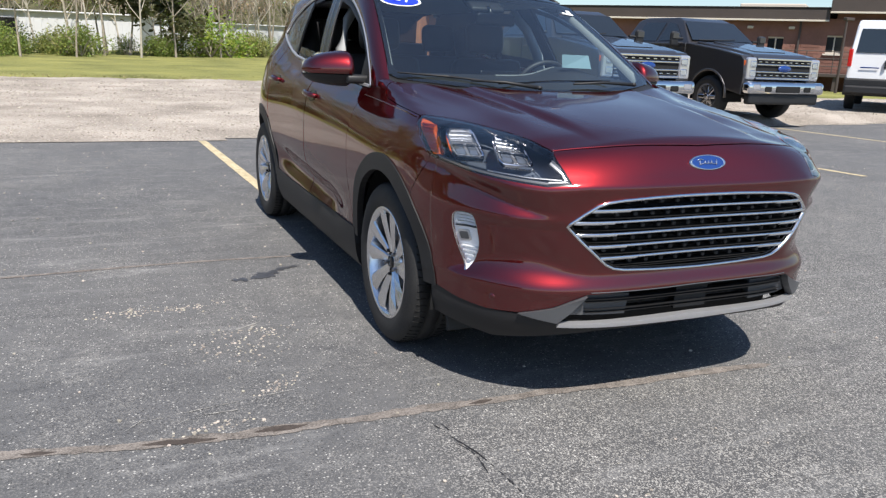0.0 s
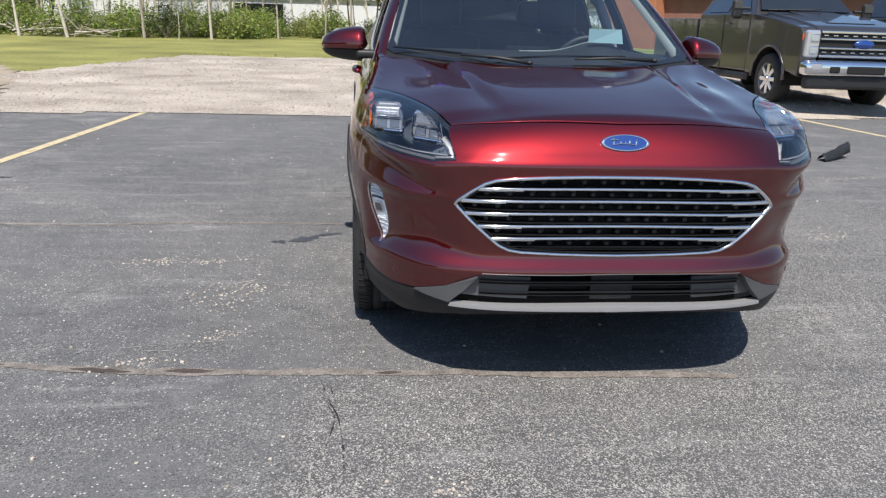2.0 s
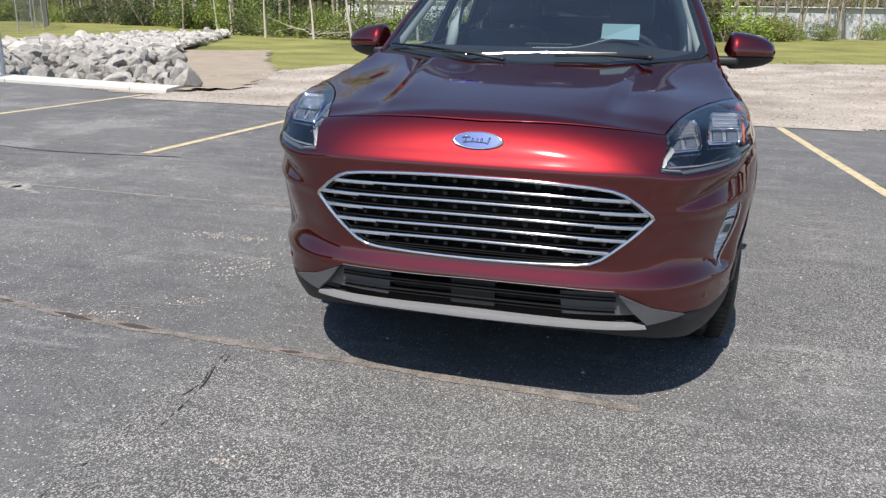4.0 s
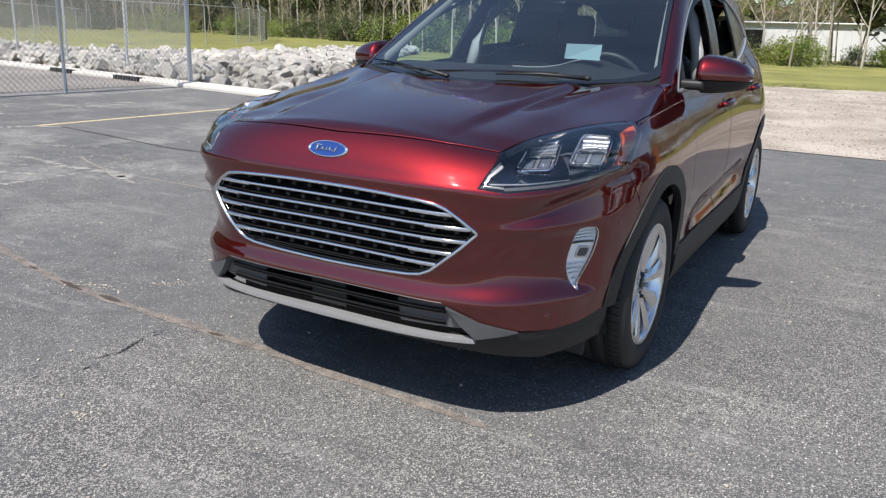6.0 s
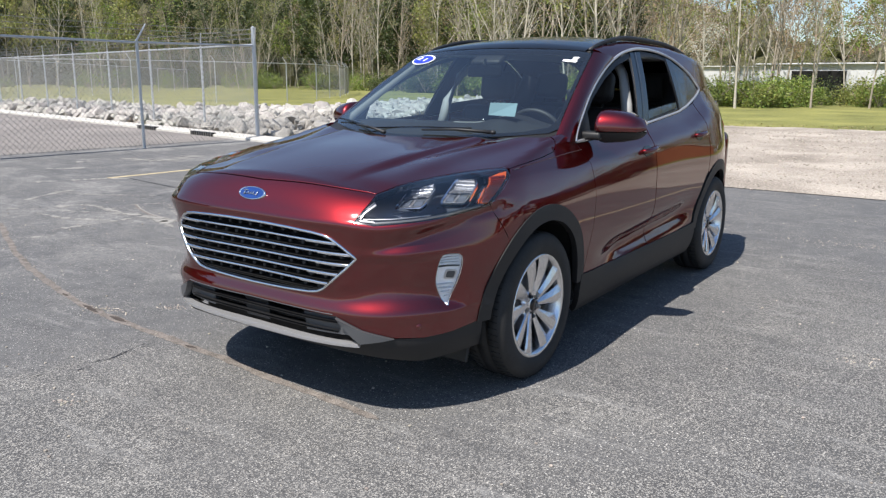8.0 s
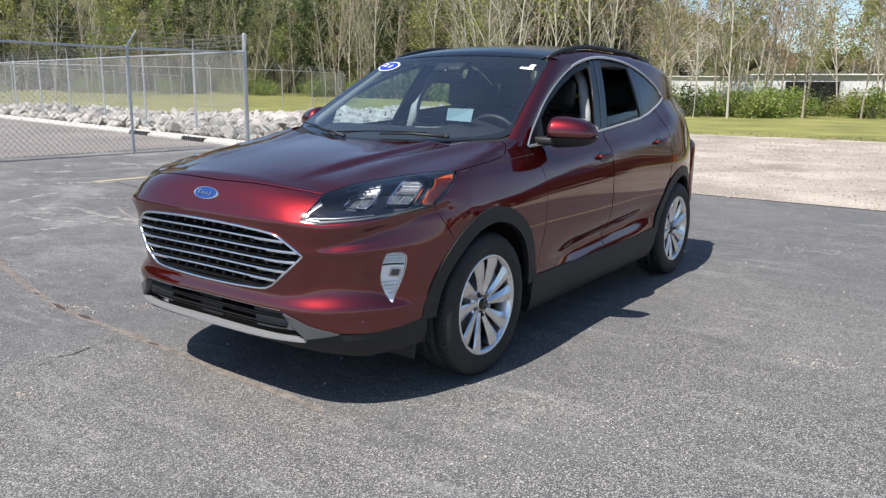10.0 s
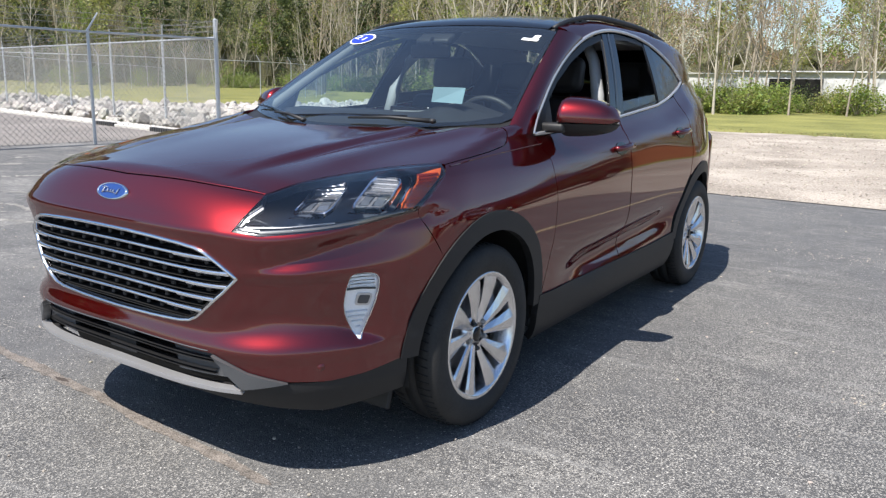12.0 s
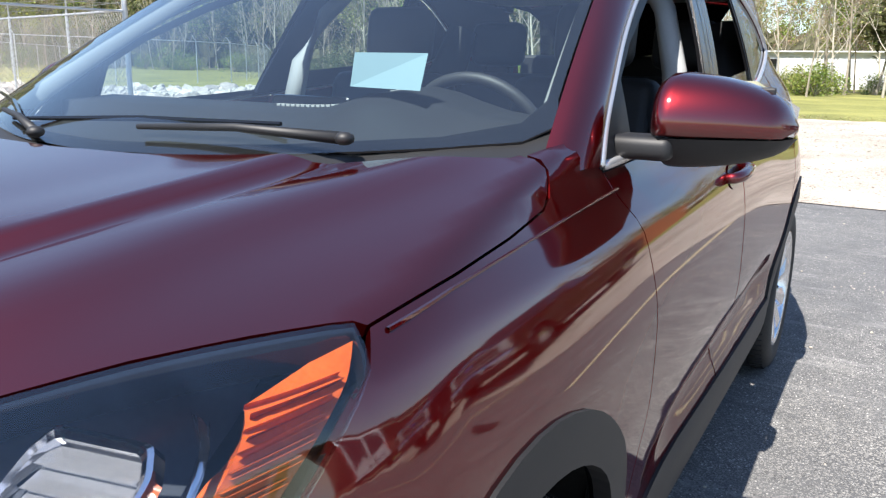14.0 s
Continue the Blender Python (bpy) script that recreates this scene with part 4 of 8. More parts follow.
for r_, zb in enumerate(rows_z):
    h = gr_half(zb) - 0.02
    k = int(h / 0.078)
    for i in range(-k - 1, k + 2):
        a = (i + (0.5 if r_ % 2 else 0.0)) * 0.078
        if abs(a) > h:
            continue
        q = on_front(np.array([(a, zb)]))[0]
        d = Vector((math.sin(a), -math.cos(a), 0))
        o = new("grille_stud", stud_me)
        o.parent = grille
        o.matrix_local = Matrix.Translation(Vector(q) - d * 0.032 + Vector((0, 0, 0.006))) @ Matrix.Rotation(a, 4, "Z")
for zb in rows_z:
    h = gr_half(zb) - 0.012
    strip("grille_rib", [(-h + 2 * h * i / 30, zb - 0.012) for i in range(31)], on_front, 0.008, DARK, grille, mirror=False, lift=-0.034, thick=0.004)

# lower intake
INTAKE = [front_pt(x, 0.456) for x in (0.0, 0.25, 0.47)] + [front_pt(0.56, 0.352), front_pt(0.25, 0.350), front_pt(0.0, 0.350)]
INTAKE = INTAKE + [(-a, z) for a, z in INTAKE[-2:0:-1]]
intake = panel("lower_intake", INTAKE, on_front, DARK, car, step=0.04, lift=-0.06, rim=0)[0]
for zb in (0.388, 0.426):
    strip("intake_slat", [front_pt(-0.47 + 0.94 * i / 24, zb) if i >= 12 else (-front_pt(0.47 - 0.94 * i / 24, zb)[0], zb) for i in range(25)], on_front, 0.010, BLACK_TRIM, intake, mirror=False, lift=-0.045, thick=0.004)
cheek = [front_pt(0.50, 0.425), front_pt(0.54, 0.372), front_pt(0.30, 0.366), front_pt(0.29, 0.440), front_pt(0.46, 0.445)]
panel("intake_cheek", cheek, on_front, GREY_TRIM, intake, mirror=True, step=0.03, lift=-0.022, rim=0.03)
mid_ = [front_pt(0.075, 0.448), front_pt(0.075, 0.364), (-front_pt(0.075, 0.364)[0], 0.364), (-front_pt(0.075, 0.448)[0], 0.448)]
panel("radar_cover", mid_, on_front, BLACK_TRIM, intake, step=0.03, lift=-0.022, rim=0.03)
strip("intake_edge", [(-front_pt(x, 0.462)[0], 0.462) for x in (0.46, 0.3, 0.15)] + [front_pt(x, 0.465) for x in (0.0, 0.15, 0.3)] + [front_pt(0.46, 0.462)], on_front, 0.003, GREY_TRIM, intake, mirror=False, lift=0.002, thick=0.002)

# parking sensors
for sg in (1, -1):
    q = on_front(np.array([front_pt(0.748, 0.416)]))[0]
    b = bmesh.new()
    lathe(b, [(0.0, 0.003), (0.009, 0.003), (0.0105, 0.001), (0.0125, 0.001), (0.0125, -0.004)], 20)
    o = part("parking_sensor", b, PAINT, car, smooth=True)
    o.matrix_local = Matrix.Translation((sg * q[0], q[1], q[2])) @ Matrix.Rotation(radians(-90 + 52 if sg > 0 else -90 - 52), 4, "Z")

# badge: a chrome rimmed blue oval with a pale script of plain strokes
badge_c = on_front(np.array([(0.0, 0.913)]))[0]
bm = bmesh.new()
prof = []
for ring, (sc, h) in enumerate(((1.0, 0.0), (0.99, 0.006), (0.90, 0.009), (0.86, 0.006))):
    prof.append([bm.verts.new((0.083 * sc * math.cos(u), -h, 0.030 * sc * math.sin(u))) for u in (i * 2 * math.pi / 48 for i in range(48))])
for r0, r1 in zip(prof, prof[1:]):
    for i in range(48):
        bm.faces.new((r0[i], r0[(i + 1) % 48], r1[(i + 1) % 48], r1[i]))
badge = part("badge", bm, CHROME, car, "blue oval badge with chrome rim", smooth=True)
bm = bmesh.new()
cv = [bm.verts.new((0.074 * math.cos(u), -0.0065 - 0.0, 0.026 * math.sin(u))) for u in (i * 2 * math.pi / 48 for i in range(48))]
bm.faces.new(cv[::-1])
part("badge_field", bm, BLUE_OVAL, badge)
bm = bmesh.new()
for x0, h, r in ((-0.040, 0.021, 0.0030), (-0.017, 0.012, 0.0034), (-0.001, 0.012, 0.0026), (0.013, 0.012, 0.0034), (0.036, 0.022, 0.0030)):
    tube(bm, [(x0 - 0.12 * h, -0.0085, -h / 2), (x0, -0.0095, 0), (x0 + 0.16 * h, -0.0085, h / 2)], [r * 0.7, r, r * 0.7], 6)
tube(bm, [(-0.050, -0.009, 0.007), (-0.040, -0.0095, 0.0115), (-0.024, -0.009, 0.0095)], 0.0020, 6)
tube(bm, [(-0.046, -0.009, -0.009), (-0.02, -0.0092, -0.0045), (0.015, -0.0092, -0.0055), (0.034, -0.009, -0.009)], 0.0014, 6)
part("badge_strokes", bm, CHROME, badge, smooth=True)
badge.matrix_local = Matrix.Translation(Vector(badge_c) + Vector((0, -0.001, 0))) @ Matrix.Rotation(radians(-30), 4, "X")

def lamp_module(corners, sg, parent):
    """A leaning chrome frame round two bright cells: stepped reflectors above, two lens blocks below, with a row of fins under it."""
    tl, tr, bl, br = (Vector(q) for q in corners)
    n_ = (bl - tl).cross(tr - tl).normalized()

    def at(u, v, up=0.0):
        q = (tl.lerp(tr, u)).lerp(bl.lerp(br, u), v) + n_ * up
        return (sg * q.x, q.y, q.z)

    def slab(b, u0, u1, v0, v1, up0, up1, deep=0.008):
        """A block whose face runs from up0 at its top edge to up1 at its lower one."""
        f = [b.verts.new(at(u, v, h)) for u, v, h in ((u0, v0, up0), (u1, v0, up0), (u1, v1, up1), (u0, v1, up1))]
        g = [b.verts.new(at(u, v, h - deep)) for u, v, h in ((u0, v0, up0), (u1, v0, up0), (u1, v1, up1), (u0, v1, up1))]
        b.faces.new(f)
        for i in range(4):
            b.faces.new((f[i], g[i], g[(i + 1) % 4], f[(i + 1) % 4]))
    ring_ = rounded([(0.10, 0.0), (0.88, 0.0), (1.0, 0.16), (1.0, 0.84), (0.90, 1.0), (0.06, 1.0), (-0.02, 0.86), (0.0, 0.50), (0.02, 0.14)], 0.05, 2)
    b = bmesh.new()
    rows_ = []
    for k, up in ((1.0, -0.012), (1.0, 0.004), (0.95, 0.006), (0.88, 0.003), (0.85, -0.014)):
        rows_.append([b.verts.new(at(0.5 + (u - 0.5) * k, 0.5 + (v - 0.5) * k, up)) for u, v in ring_])
    for r0, r1 in zip(rows_, rows_[1:]):
        for i in range(len(ring_)):
            j = (i + 1) % len(ring_)
            b.faces.new((r0[i], r0[j], r1[j], r1[i]))
    cell = part("projector_cell", b, CHROME, parent, "chrome framed projector cell")
    b = bmesh.new()
    b.faces.new([b.verts.new(at(0.5 + (u - 0.5) * 0.87, 0.5 + (v - 0.5) * 0.87, -0.014)) for u, v in ring_])
    part("cell_back", b, LENS_CORE, cell)
    b = bmesh.new()
    for i in range(3):
        slab(b, 0.12 + 0.02 * i, 0.90, 0.08 + 0.12 * i, 0.20 + 0.12 * i, -0.006, 0.002 - 0.001 * i)
    slab(b, 0.10, 0.92, 0.475, 0.535, 0.002, 0.005)
    for i in range(5):
        slab(b, 0.16 + 0.15 * i, 0.25 + 0.15 * i, 0.435, 0.462, -0.002, 0.003)
    part("cell_reflector", b, REFLECTOR, cell)
    b = bmesh.new()
    slab(b, 0.08, 0.14, 0.56, 0.90, -0.006, 0.002)
    slab(b, 0.44, 0.54, 0.56, 0.90, -0.006, 0.002)
    slab(b, 0.87, 0.93, 0.56, 0.90, -0.006, 0.002)
    slab(b, 0.10, 0.92, 0.86, 0.92, -0.002, 0.003)
    part("lens_surround", b, REFLECTOR, cell)
    for u0, u1 in ((0.17, 0.41), (0.57, 0.84)):
        b = bmesh.new()
        slab(b, u0, u1, 0.58, 0.72, -0.004, 0.001)
        slab(b, u0, u1, 0.72, 0.84, 0.001, -0.003)
        part("projector_lens", b, LENS_CORE, cell)
    b = bmesh.new()
    for i in range(10):
        slab(b, 0.02 + 0.095 * i, 0.07 + 0.095 * i, 1.06, 1.12, 0.0, 0.004, 0.004)
    part("lamp_fins", b, CHROME, cell)


# headlights
for sg in (1, -1):
    mir = (lambda pl: pl) if sg > 0 else (lambda pl: [(-a, z) for a, z in pl])
    shell = panel("headlight", mir(HL_P), lambda uv, sg=sg: on_front(uv) + np.array((-sg * 0.17, 0.05, -0.05)), LAMP_SHELL, car, step=0.025, lift=0.0, rim=0, label="clear headlight with two chrome projector cells")[0]
    lens = panel("headlight_lens", mir(HL_P), on_front, GLASS_LAMP, shell, step=0.022, lift=0.001, rim=0)[0]
    lens.visible_shadow = False
    hc = np.mean(np.array(HL_P), 0)
    panel("headlight_bezel", mir(HL_P), on_front, GLOSS_BLACK, shell, step=0.02, lift=-0.004, rim=0.025,
          holes=[mir([(hc[0] + (a - hc[0]) * 0.982, hc[1] + (z - hc[1]) * 0.945) for a, z in HL_P])])
    amber = [(1.275, 1.000), (1.36, 1.010), (1.425, 1.014), (1.385, 0.992), (1.336, 0.964), (1.272, 0.929), (1.205, 0.898), (1.165, 0.902), (1.20, 0.935), (1.24, 0.970)]
    panel("amber_marker", mir(amber), on_front, AMBER, shell, step=0.015, lift=-0.010, rim=0.02, label="orange side marker lens")
    for k in range(9):
        zr = 0.912 + 0.0105 * k
        strip("marker_rib", mir([(1.168 + 1.1 * (zr - 0.902), zr), (float(np.interp(zr, (0.898, 0.929, 0.964, 0.992, 1.014), (1.205, 1.272, 1.336, 1.385, 1.425))) - 0.012, zr)]), on_front, 0.004, AMBER, shell, mirror=False, lift=-0.010, thick=0.0015)
    low = [polar(*q) for q in ((0.534, -0.858, 0.856), (0.60, -0.833, 0.851), (0.72, -0.745, 0.862), (0.82, -0.60, 0.878), (0.86, -0.47, 0.893))]
    strip("running_light", mir(low), on_front, 0.013, GREY_TRIM, shell, mirror=False, lift=-0.012, thick=0.005)
    strip("running_light", mir([polar(*q) for q in ((0.56, -0.85, 0.862), (0.66, -0.79, 0.864), (0.76, -0.69, 0.874))]), on_front, 0.004, SATIN, shell, mirror=False, lift=-0.008, thick=0.003)
    strip("running_light", mir([polar(*q) for q in ((0.60, -0.835, 0.856), (0.545, -0.858, 0.860), (0.552, -0.840, 0.885), (0.575, -0.795, 0.917))]), on_front, 0.014, SATIN, shell, mirror=False, lift=-0.014, thick=0.005)
    lamp_module(((0.580, -0.575, 0.955), (0.675, -0.508, 0.966), (0.578, -0.688, 0.868), (0.698, -0.642, 0.880)), sg, shell)
    lamp_module(((0.714, -0.442, 0.984), (0.824, -0.420, 0.984), (0.714, -0.562, 0.886), (0.832, -0.534, 0.894)), sg, shell)
    strip("lamp_divider", mir([(1.235, 0.998), (1.20, 0.962), (1.16, 0.925), (1.135, 0.905)]), on_front, 0.006, CHROME, shell, mirror=False, lift=-0.014, thick=0.004)
    # fog lamps
    fog = panel("fog_lamp", mir(FOG_P), on_front, WHITE_LENS, car, step=0.012, lift=-0.012, rim=0.03, label="white vertical fog lamp with chrome rim")[0]
    strip("fog_surround", mir(FOG_P), on_front, 0.006, CHROME, fog, mirror=False, closed=True, lift=-0.004, thick=0.005, step=0.01)
    for fz in (0.698, 0.687, 0.676, 0.665):
        strip("fog_rib", mir([(0.962, fz), (1.0, fz + 0.002), (1.046, fz + 0.001)]), on_front, 0.0065, WHITE_INK, fog, mirror=False, lift=-0.012, thick=0.004)
    strip("fog_divider", mir([(0.952, 0.654), (1.0, 0.655), (1.050, 0.652)]), on_front, 0.0045, GREY_TRIM, fog, mirror=False, lift=-0.010, thick=0.002)
    core = [(0.982, 0.596), (1.032, 0.592), (1.042, 0.634), (0.990, 0.638)]
    block = panel("fog_bulb", mir(rounded(core, 0.01, 2)), on_front, SATIN, fog, step=0.01, lift=-0.007, rim=0.006)[0]
    panel("bulb_face", mir(rounded([(0.990, 0.603), (1.026, 0.600), (1.034, 0.628), (0.997, 0.631)], 0.006, 2)), on_front, GREY_TRIM, block, step=0.01, lift=-0.005, rim=0.003)
    for fz, fa in ((0.572, 1.028), (0.555, 1.022), (0.538, 1.015), (0.52, 1.008)):
        strip("fog_rib", mir([(0.955 + 0.9 * max(0.0, 0.565 - fz) ** 1.05, fz), (fa, fz + 0.002)]), on_front, 0.004, WHITE_INK, fog, mirror=False, lift=-0.012, thick=0.003)
    slot = [(0.952, 0.703), (0.90, 0.708), (0.845, 0.706), (0.90, 0.692), (0.938, 0.665), (0.943, 0.69)]
    panel("fog_slot", mir(slot), on_front, GLOSS_BLACK, fog, step=0.012, lift=-0.003, rim=0.004)

# ---- wheels ----
def wheel_at(x, y, sg):
    """A ten-spoke alloy wheel on a road tyre; its outer face looks towards sg along x."""
    b = bmesh.new()
    R0 = 0.241
    lathe(b, [(R0 + 0.006, 0.098), (R0 + 0.010, 0.104), (R0 + 0.002, 0.108), (R0 - 0.010, 0.102), (R0 - 0.018, 0.085), (R0 - 0.024, 0.02), (R0 - 0.03, -0.09), (R0 + 0.006, -0.10)], 72)
    rim = part("wheel", b, ALLOY, car, "ten-spoke machined alloy wheel with a worn road tyre", smooth=True)
    rim.data.polygons.foreach_set("use_smooth", [True] * len(rim.data.polygons))
    t = bmesh.new()
    lathe(t, [(0.238, 0.094), (0.252, 0.107), (0.285, 0.115), (0.318, 0.112), (0.338, 0.103), (0.348, 0.090), (0.353, 0.070), (0.3545, 0.035), (0.347, 0.033), (0.347, 0.026), (0.355, 0.024), (0.355, -0.024),
              (0.347, -0.026), (0.347, -0.033), (0.3545, -0.035), (0.353, -0.070), (0.348, -0.090), (0.338, -0.103), (0.318, -0.112), (0.285, -0.115), (0.252, -0.107), (0.238, -0.094)], 90)
    tyre = part("tyre", t, RUBBER, rim, smooth=True)
    tb = bmesh.new()
    for i in range(72):
        u = i * 2 * math.pi / 72
        for xa, xb, sk in ((0.042, 0.088, 0.02), (-0.042, -0.088, -0.02)):
            p0, p1 = Vector((xa, 0.3555 * math.cos(u), 0.3555 * math.sin(u))), Vector((xb, 0.350 * math.cos(u + sk), 0.350 * math.sin(u + sk)))
            tube(tb, [p0, p1], 0.003, 4)
    tagged(part("tread", tb, DARK, tyre), kind="stuff")
    sp = bmesh.new()
    for i in range(10):
        pair = i // 2
        a = radians(pair * 72 + (-16 if i % 2 == 0 else 16))
        lean = radians(7)

        def P(r, w, xx, a=a, lean=lean):
            aa = a + lean * (r / 0.24)
            c, s_ = math.cos(aa), math.sin(aa)
            return (xx, r * c - w * s_, r * s_ + w * c)
        prof_ = [(0.045, 0.014, 0.072), (0.09, 0.020, 0.080), (0.15, 0.030, 0.092), (0.21, 0.041, 0.100), (0.236, 0.044, 0.099)]
        rows_ = []
        for r, w, xx in prof_:
            rows_.append([sp.verts.new(P(r, -w * 0.9, xx - 0.035)), sp.verts.new(P(r, -w, xx - 0.006)), sp.verts.new(P(r, -w * 0.75, xx)), sp.verts.new(P(r, w * 0.15, xx + 0.003)), sp.verts.new(P(r, w, xx - 0.010)), sp.verts.new(P(r, w * 0.9, xx - 0.035))])
        for r0, r1 in zip(rows_, rows_[1:]):
            for k in range(5):
                sp.faces.new((r0[k], r1[k], r1[k + 1], r0[k + 1]))
    part("spokes", sp, ALLOY, rim)
    hb = bmesh.new()
    lathe(hb, [(0.0, 0.072), (0.02, 0.072), (0.03, 0.070), (0.034, 0.066), (0.055, 0.070), (0.075, 0.066), (0.080, 0.045), (0.08, 0.0)], 40)
    hub = part("hub", hb, ALLOY, rim, smooth=True)
    cb = bmesh.new()
    lathe(cb, [(0.0, 0.079), (0.022, 0.078), (0.027, 0.075), (0.028, 0.066)], 28)
    part("centre_cap", cb, GLOSS_BLACK, hub, smooth=True)
    for i in range(5):
        u = radians(i * 72 + 36)
        nb = bmesh.new()
        lathe(nb, [(0.0, 0.088), (0.006, 0.087), (0.0085, 0.082), (0.0095, 0.062)], 6)
        lathe(nb, [(0.0095, 0.070), (0.016, 0.071), (0.017, 0.062)], 14)
        n_ = part("lug_nut", nb, GLOSS_BLACK if i % 2 else STEEL, hub)
        n_.location = (0.0, 0.054 * math.cos(u), 0.054 * math.sin(u))
    db = bmesh.new()
    lathe(db, [(0.05, 0.02), (0.07, 0.02), (0.075, 0.012), (0.16, 0.012), (0.16, -0.012), (0.05, -0.012)], 48)
    part("brake_disc", db, STEEL, rim)
    kb = bmesh.new()
    box(kb, 0.02, 0.13, 0.05, 0.07, 0.07, 0.13, 0.012)
    part("brake_caliper", kb, STEEL, rim)
    rim.matrix_local = Matrix.Translation((x, y, 0.354)) @ Matrix.Rotation(0 if sg > 0 else math.pi, 4, "Z") @ Matrix.Rotation(radians(14 + 31 * y), 4, "X")
    return rim


for wy in (0.0, 2.71):
    for sg in (1, -1):
        wheel_at(sg * 0.793, wy, sg)
        wb = bmesh.new()
        pts_ = arc(wy, 0.44, -12, 192, 24)
        ra = [wb.verts.new((sg * 0.86, y, z)) for y, z in pts_]
        rb = [wb.verts.new((sg * 0.50, y, z)) for y, z in pts_]
        for i in range(24):
            wb.faces.new((ra[i], ra[i + 1], rb[i + 1], rb[i]))
        wb.faces.new(rb)
        part("wheel_arch_liner", wb, DARK, car)

# underbody and inner shell
ub = bmesh.new()
box(ub, 0, 1.30, 0.30, 1.50, 1.66, 0.16, 0.03)
box(ub, 0, 3.25, 0.36, 1.3, 0.45, 0.22, 0.03)
box(ub, 0, -0.60, 0.36, 1.1, 0.40, 0.24, 0.05)
box(ub, 0, -0.05, 0.55, 0.96, 0.90, 0.5, 0.05)
box(ub, 0, 2.75, 0.42, 0.98, 1.2, 0.2, 0.05)
part("underbody", ub, DARK, car)
# added boards ahead of the front wheels, blocking sun that leaks under the car
for sg in (1, -1):
    ad = bmesh.new()
    box(ad, sg * 0.66, -0.43, 0.255, 0.26, 0.02, 0.15, 0.006, Matrix.Rotation(radians(-14), 4, "X"))
    box(ad, sg * 0.62, -0.52, 0.33, 0.30, 0.20, 0.06, 0.01)
    part("sun_blocker", ad, BLACK_TRIM, car)
inner = [(0.36, 1.06), (0.40, 0.42), (2.2, 0.42), (2.3, 0.75), (3.2, 0.75), (3.3, 1.15), (3.15, 1.33), (2.72, 1.30), (2.5, 1.24), (2.3, 1.19), (1.4, 1.08), (0.6, 1.05)]
panel("inner_door_panel", inner, on_side, DASH, car, mirror=True, step=0.08, lift=-0.05, rim=0)
panel("pillar_lining", over, on_cabin_side, DASH, car, mirror=True, step=0.04, lift=-0.018, rim=0)
tl_b = bmesh.new()
box(tl_b, 0, 3.20, 1.01, 1.20, 0.04, 0.62, 0.015)
part("tailgate_lining", tl_b, DASH, car)
tail_b = bmesh.new()
box(tail_b, 0, 3.48, 0.70, 1.50, 0.22, 0.62, 0.09, seg=4)
box(tail_b, 0, 3.38, 1.11, 1.34, 0.20, 0.30, 0.07, seg=4)
part("tailgate", tail_b, PAINT, car, smooth=True)
lamp_t = [(3.14, 1.10), (3.40, 1.08), (3.42, 1.0), (3.34, 1.0), (3.2, 1.05)]
panel("tail_lamp", lamp_t, on_side, mat("red_lens", (0.35, 0.01, 0.01), 0.12, 0, 0.1, 20, 100, coat=1.0), car, mirror=True, step=0.03, lift=0.004)
b = bmesh.new()
b.faces.new([b.verts.new(q) for q in ((-0.60, 3.50, 1.10), (0.60, 3.50, 1.10), (0.50, 3.20, 1.49), (-0.50, 3.20, 1.49))])
part("rear_window", b, GLASS_DARK, car)

# pillars, quarter glass and lowered rear panes
for nm, a_ in (("b_pillar", [(1.335, 1.136), (1.52, 1.150), (1.715, 1.578), (1.545, 1.568)]), ("c_pillar", [(2.14, 1.205), (2.22, 1.218), (2.235, 1.535), (2.14, 1.552)])):
    panel(nm, a_, on_cabin_side, GLOSS_BLACK, car, mirror=True, step=0.04, lift=-0.004, rim=0.015)
panel("pillar_seal", [(1.428, 1.143), (1.436, 1.143), (1.631, 1.575), (1.623, 1.575)], on_cabin_side, GREY_TRIM, car, mirror=True, step=0.04, lift=0.001, rim=0.0)
qg = [(2.22, 1.225), (2.35, 1.245), (2.52, 1.287), (2.66, 1.33), (2.62, 1.38), (2.45, 1.465), (2.235, 1.53)]
panel("quarter_window", qg, on_cabin_side, GLASS_DARK, car, mirror=True, step=0.05, lift=-0.006, rim=0)
rg = [(1.53, 1.150), (1.75, 1.170), (2.0, 1.192), (2.14, 1.208), (2.14, 1.262), (1.9, 1.248), (1.56, 1.222)]
panel("lowered_pane", rg, on_cabin_side, glass("tinted_pane", (0.45, 0.48, 0.46), 1.5), car, mirror=True, step=0.06, lift=-0.012, rim=0)
sail = [(0.51, 1.095), (0.68, 1.10), (0.70, 1.252), (0.64, 1.208), (0.55, 1.14)]
panel("mirror_sail", sail, on_cabin_side, BLACK_TRIM, car, mirror=True, step=0.03, lift=-0.002, rim=0.02)
panel("window_channel", [(0.53, 1.095), (0.65, 1.213), (0.81, 1.318), (1.03, 1.424), (1.28, 1.513), (1.50, 1.562), (1.75, 1.585), (2.05, 1.571), (2.29, 1.523), (2.51, 1.438), (2.63, 1.37), (2.66, 1.335), (2.5, 1.29), (2.3, 1.24), (1.8, 1.182), (1.2, 1.126), (0.75, 1.101)],
      on_cabin_side, BLACK_TRIM, car, mirror=True, step=0.04, lift=-0.008, rim=0.0,
      holes=[[(0.70, 1.118), (0.72, 1.235), (0.84, 1.308), (1.05, 1.404), (1.29, 1.488), (1.50, 1.532), (1.345, 1.155)], [(1.545, 1.170), (1.70, 1.548), (1.9, 1.555), (2.12, 1.535), (2.13, 1.225)]])

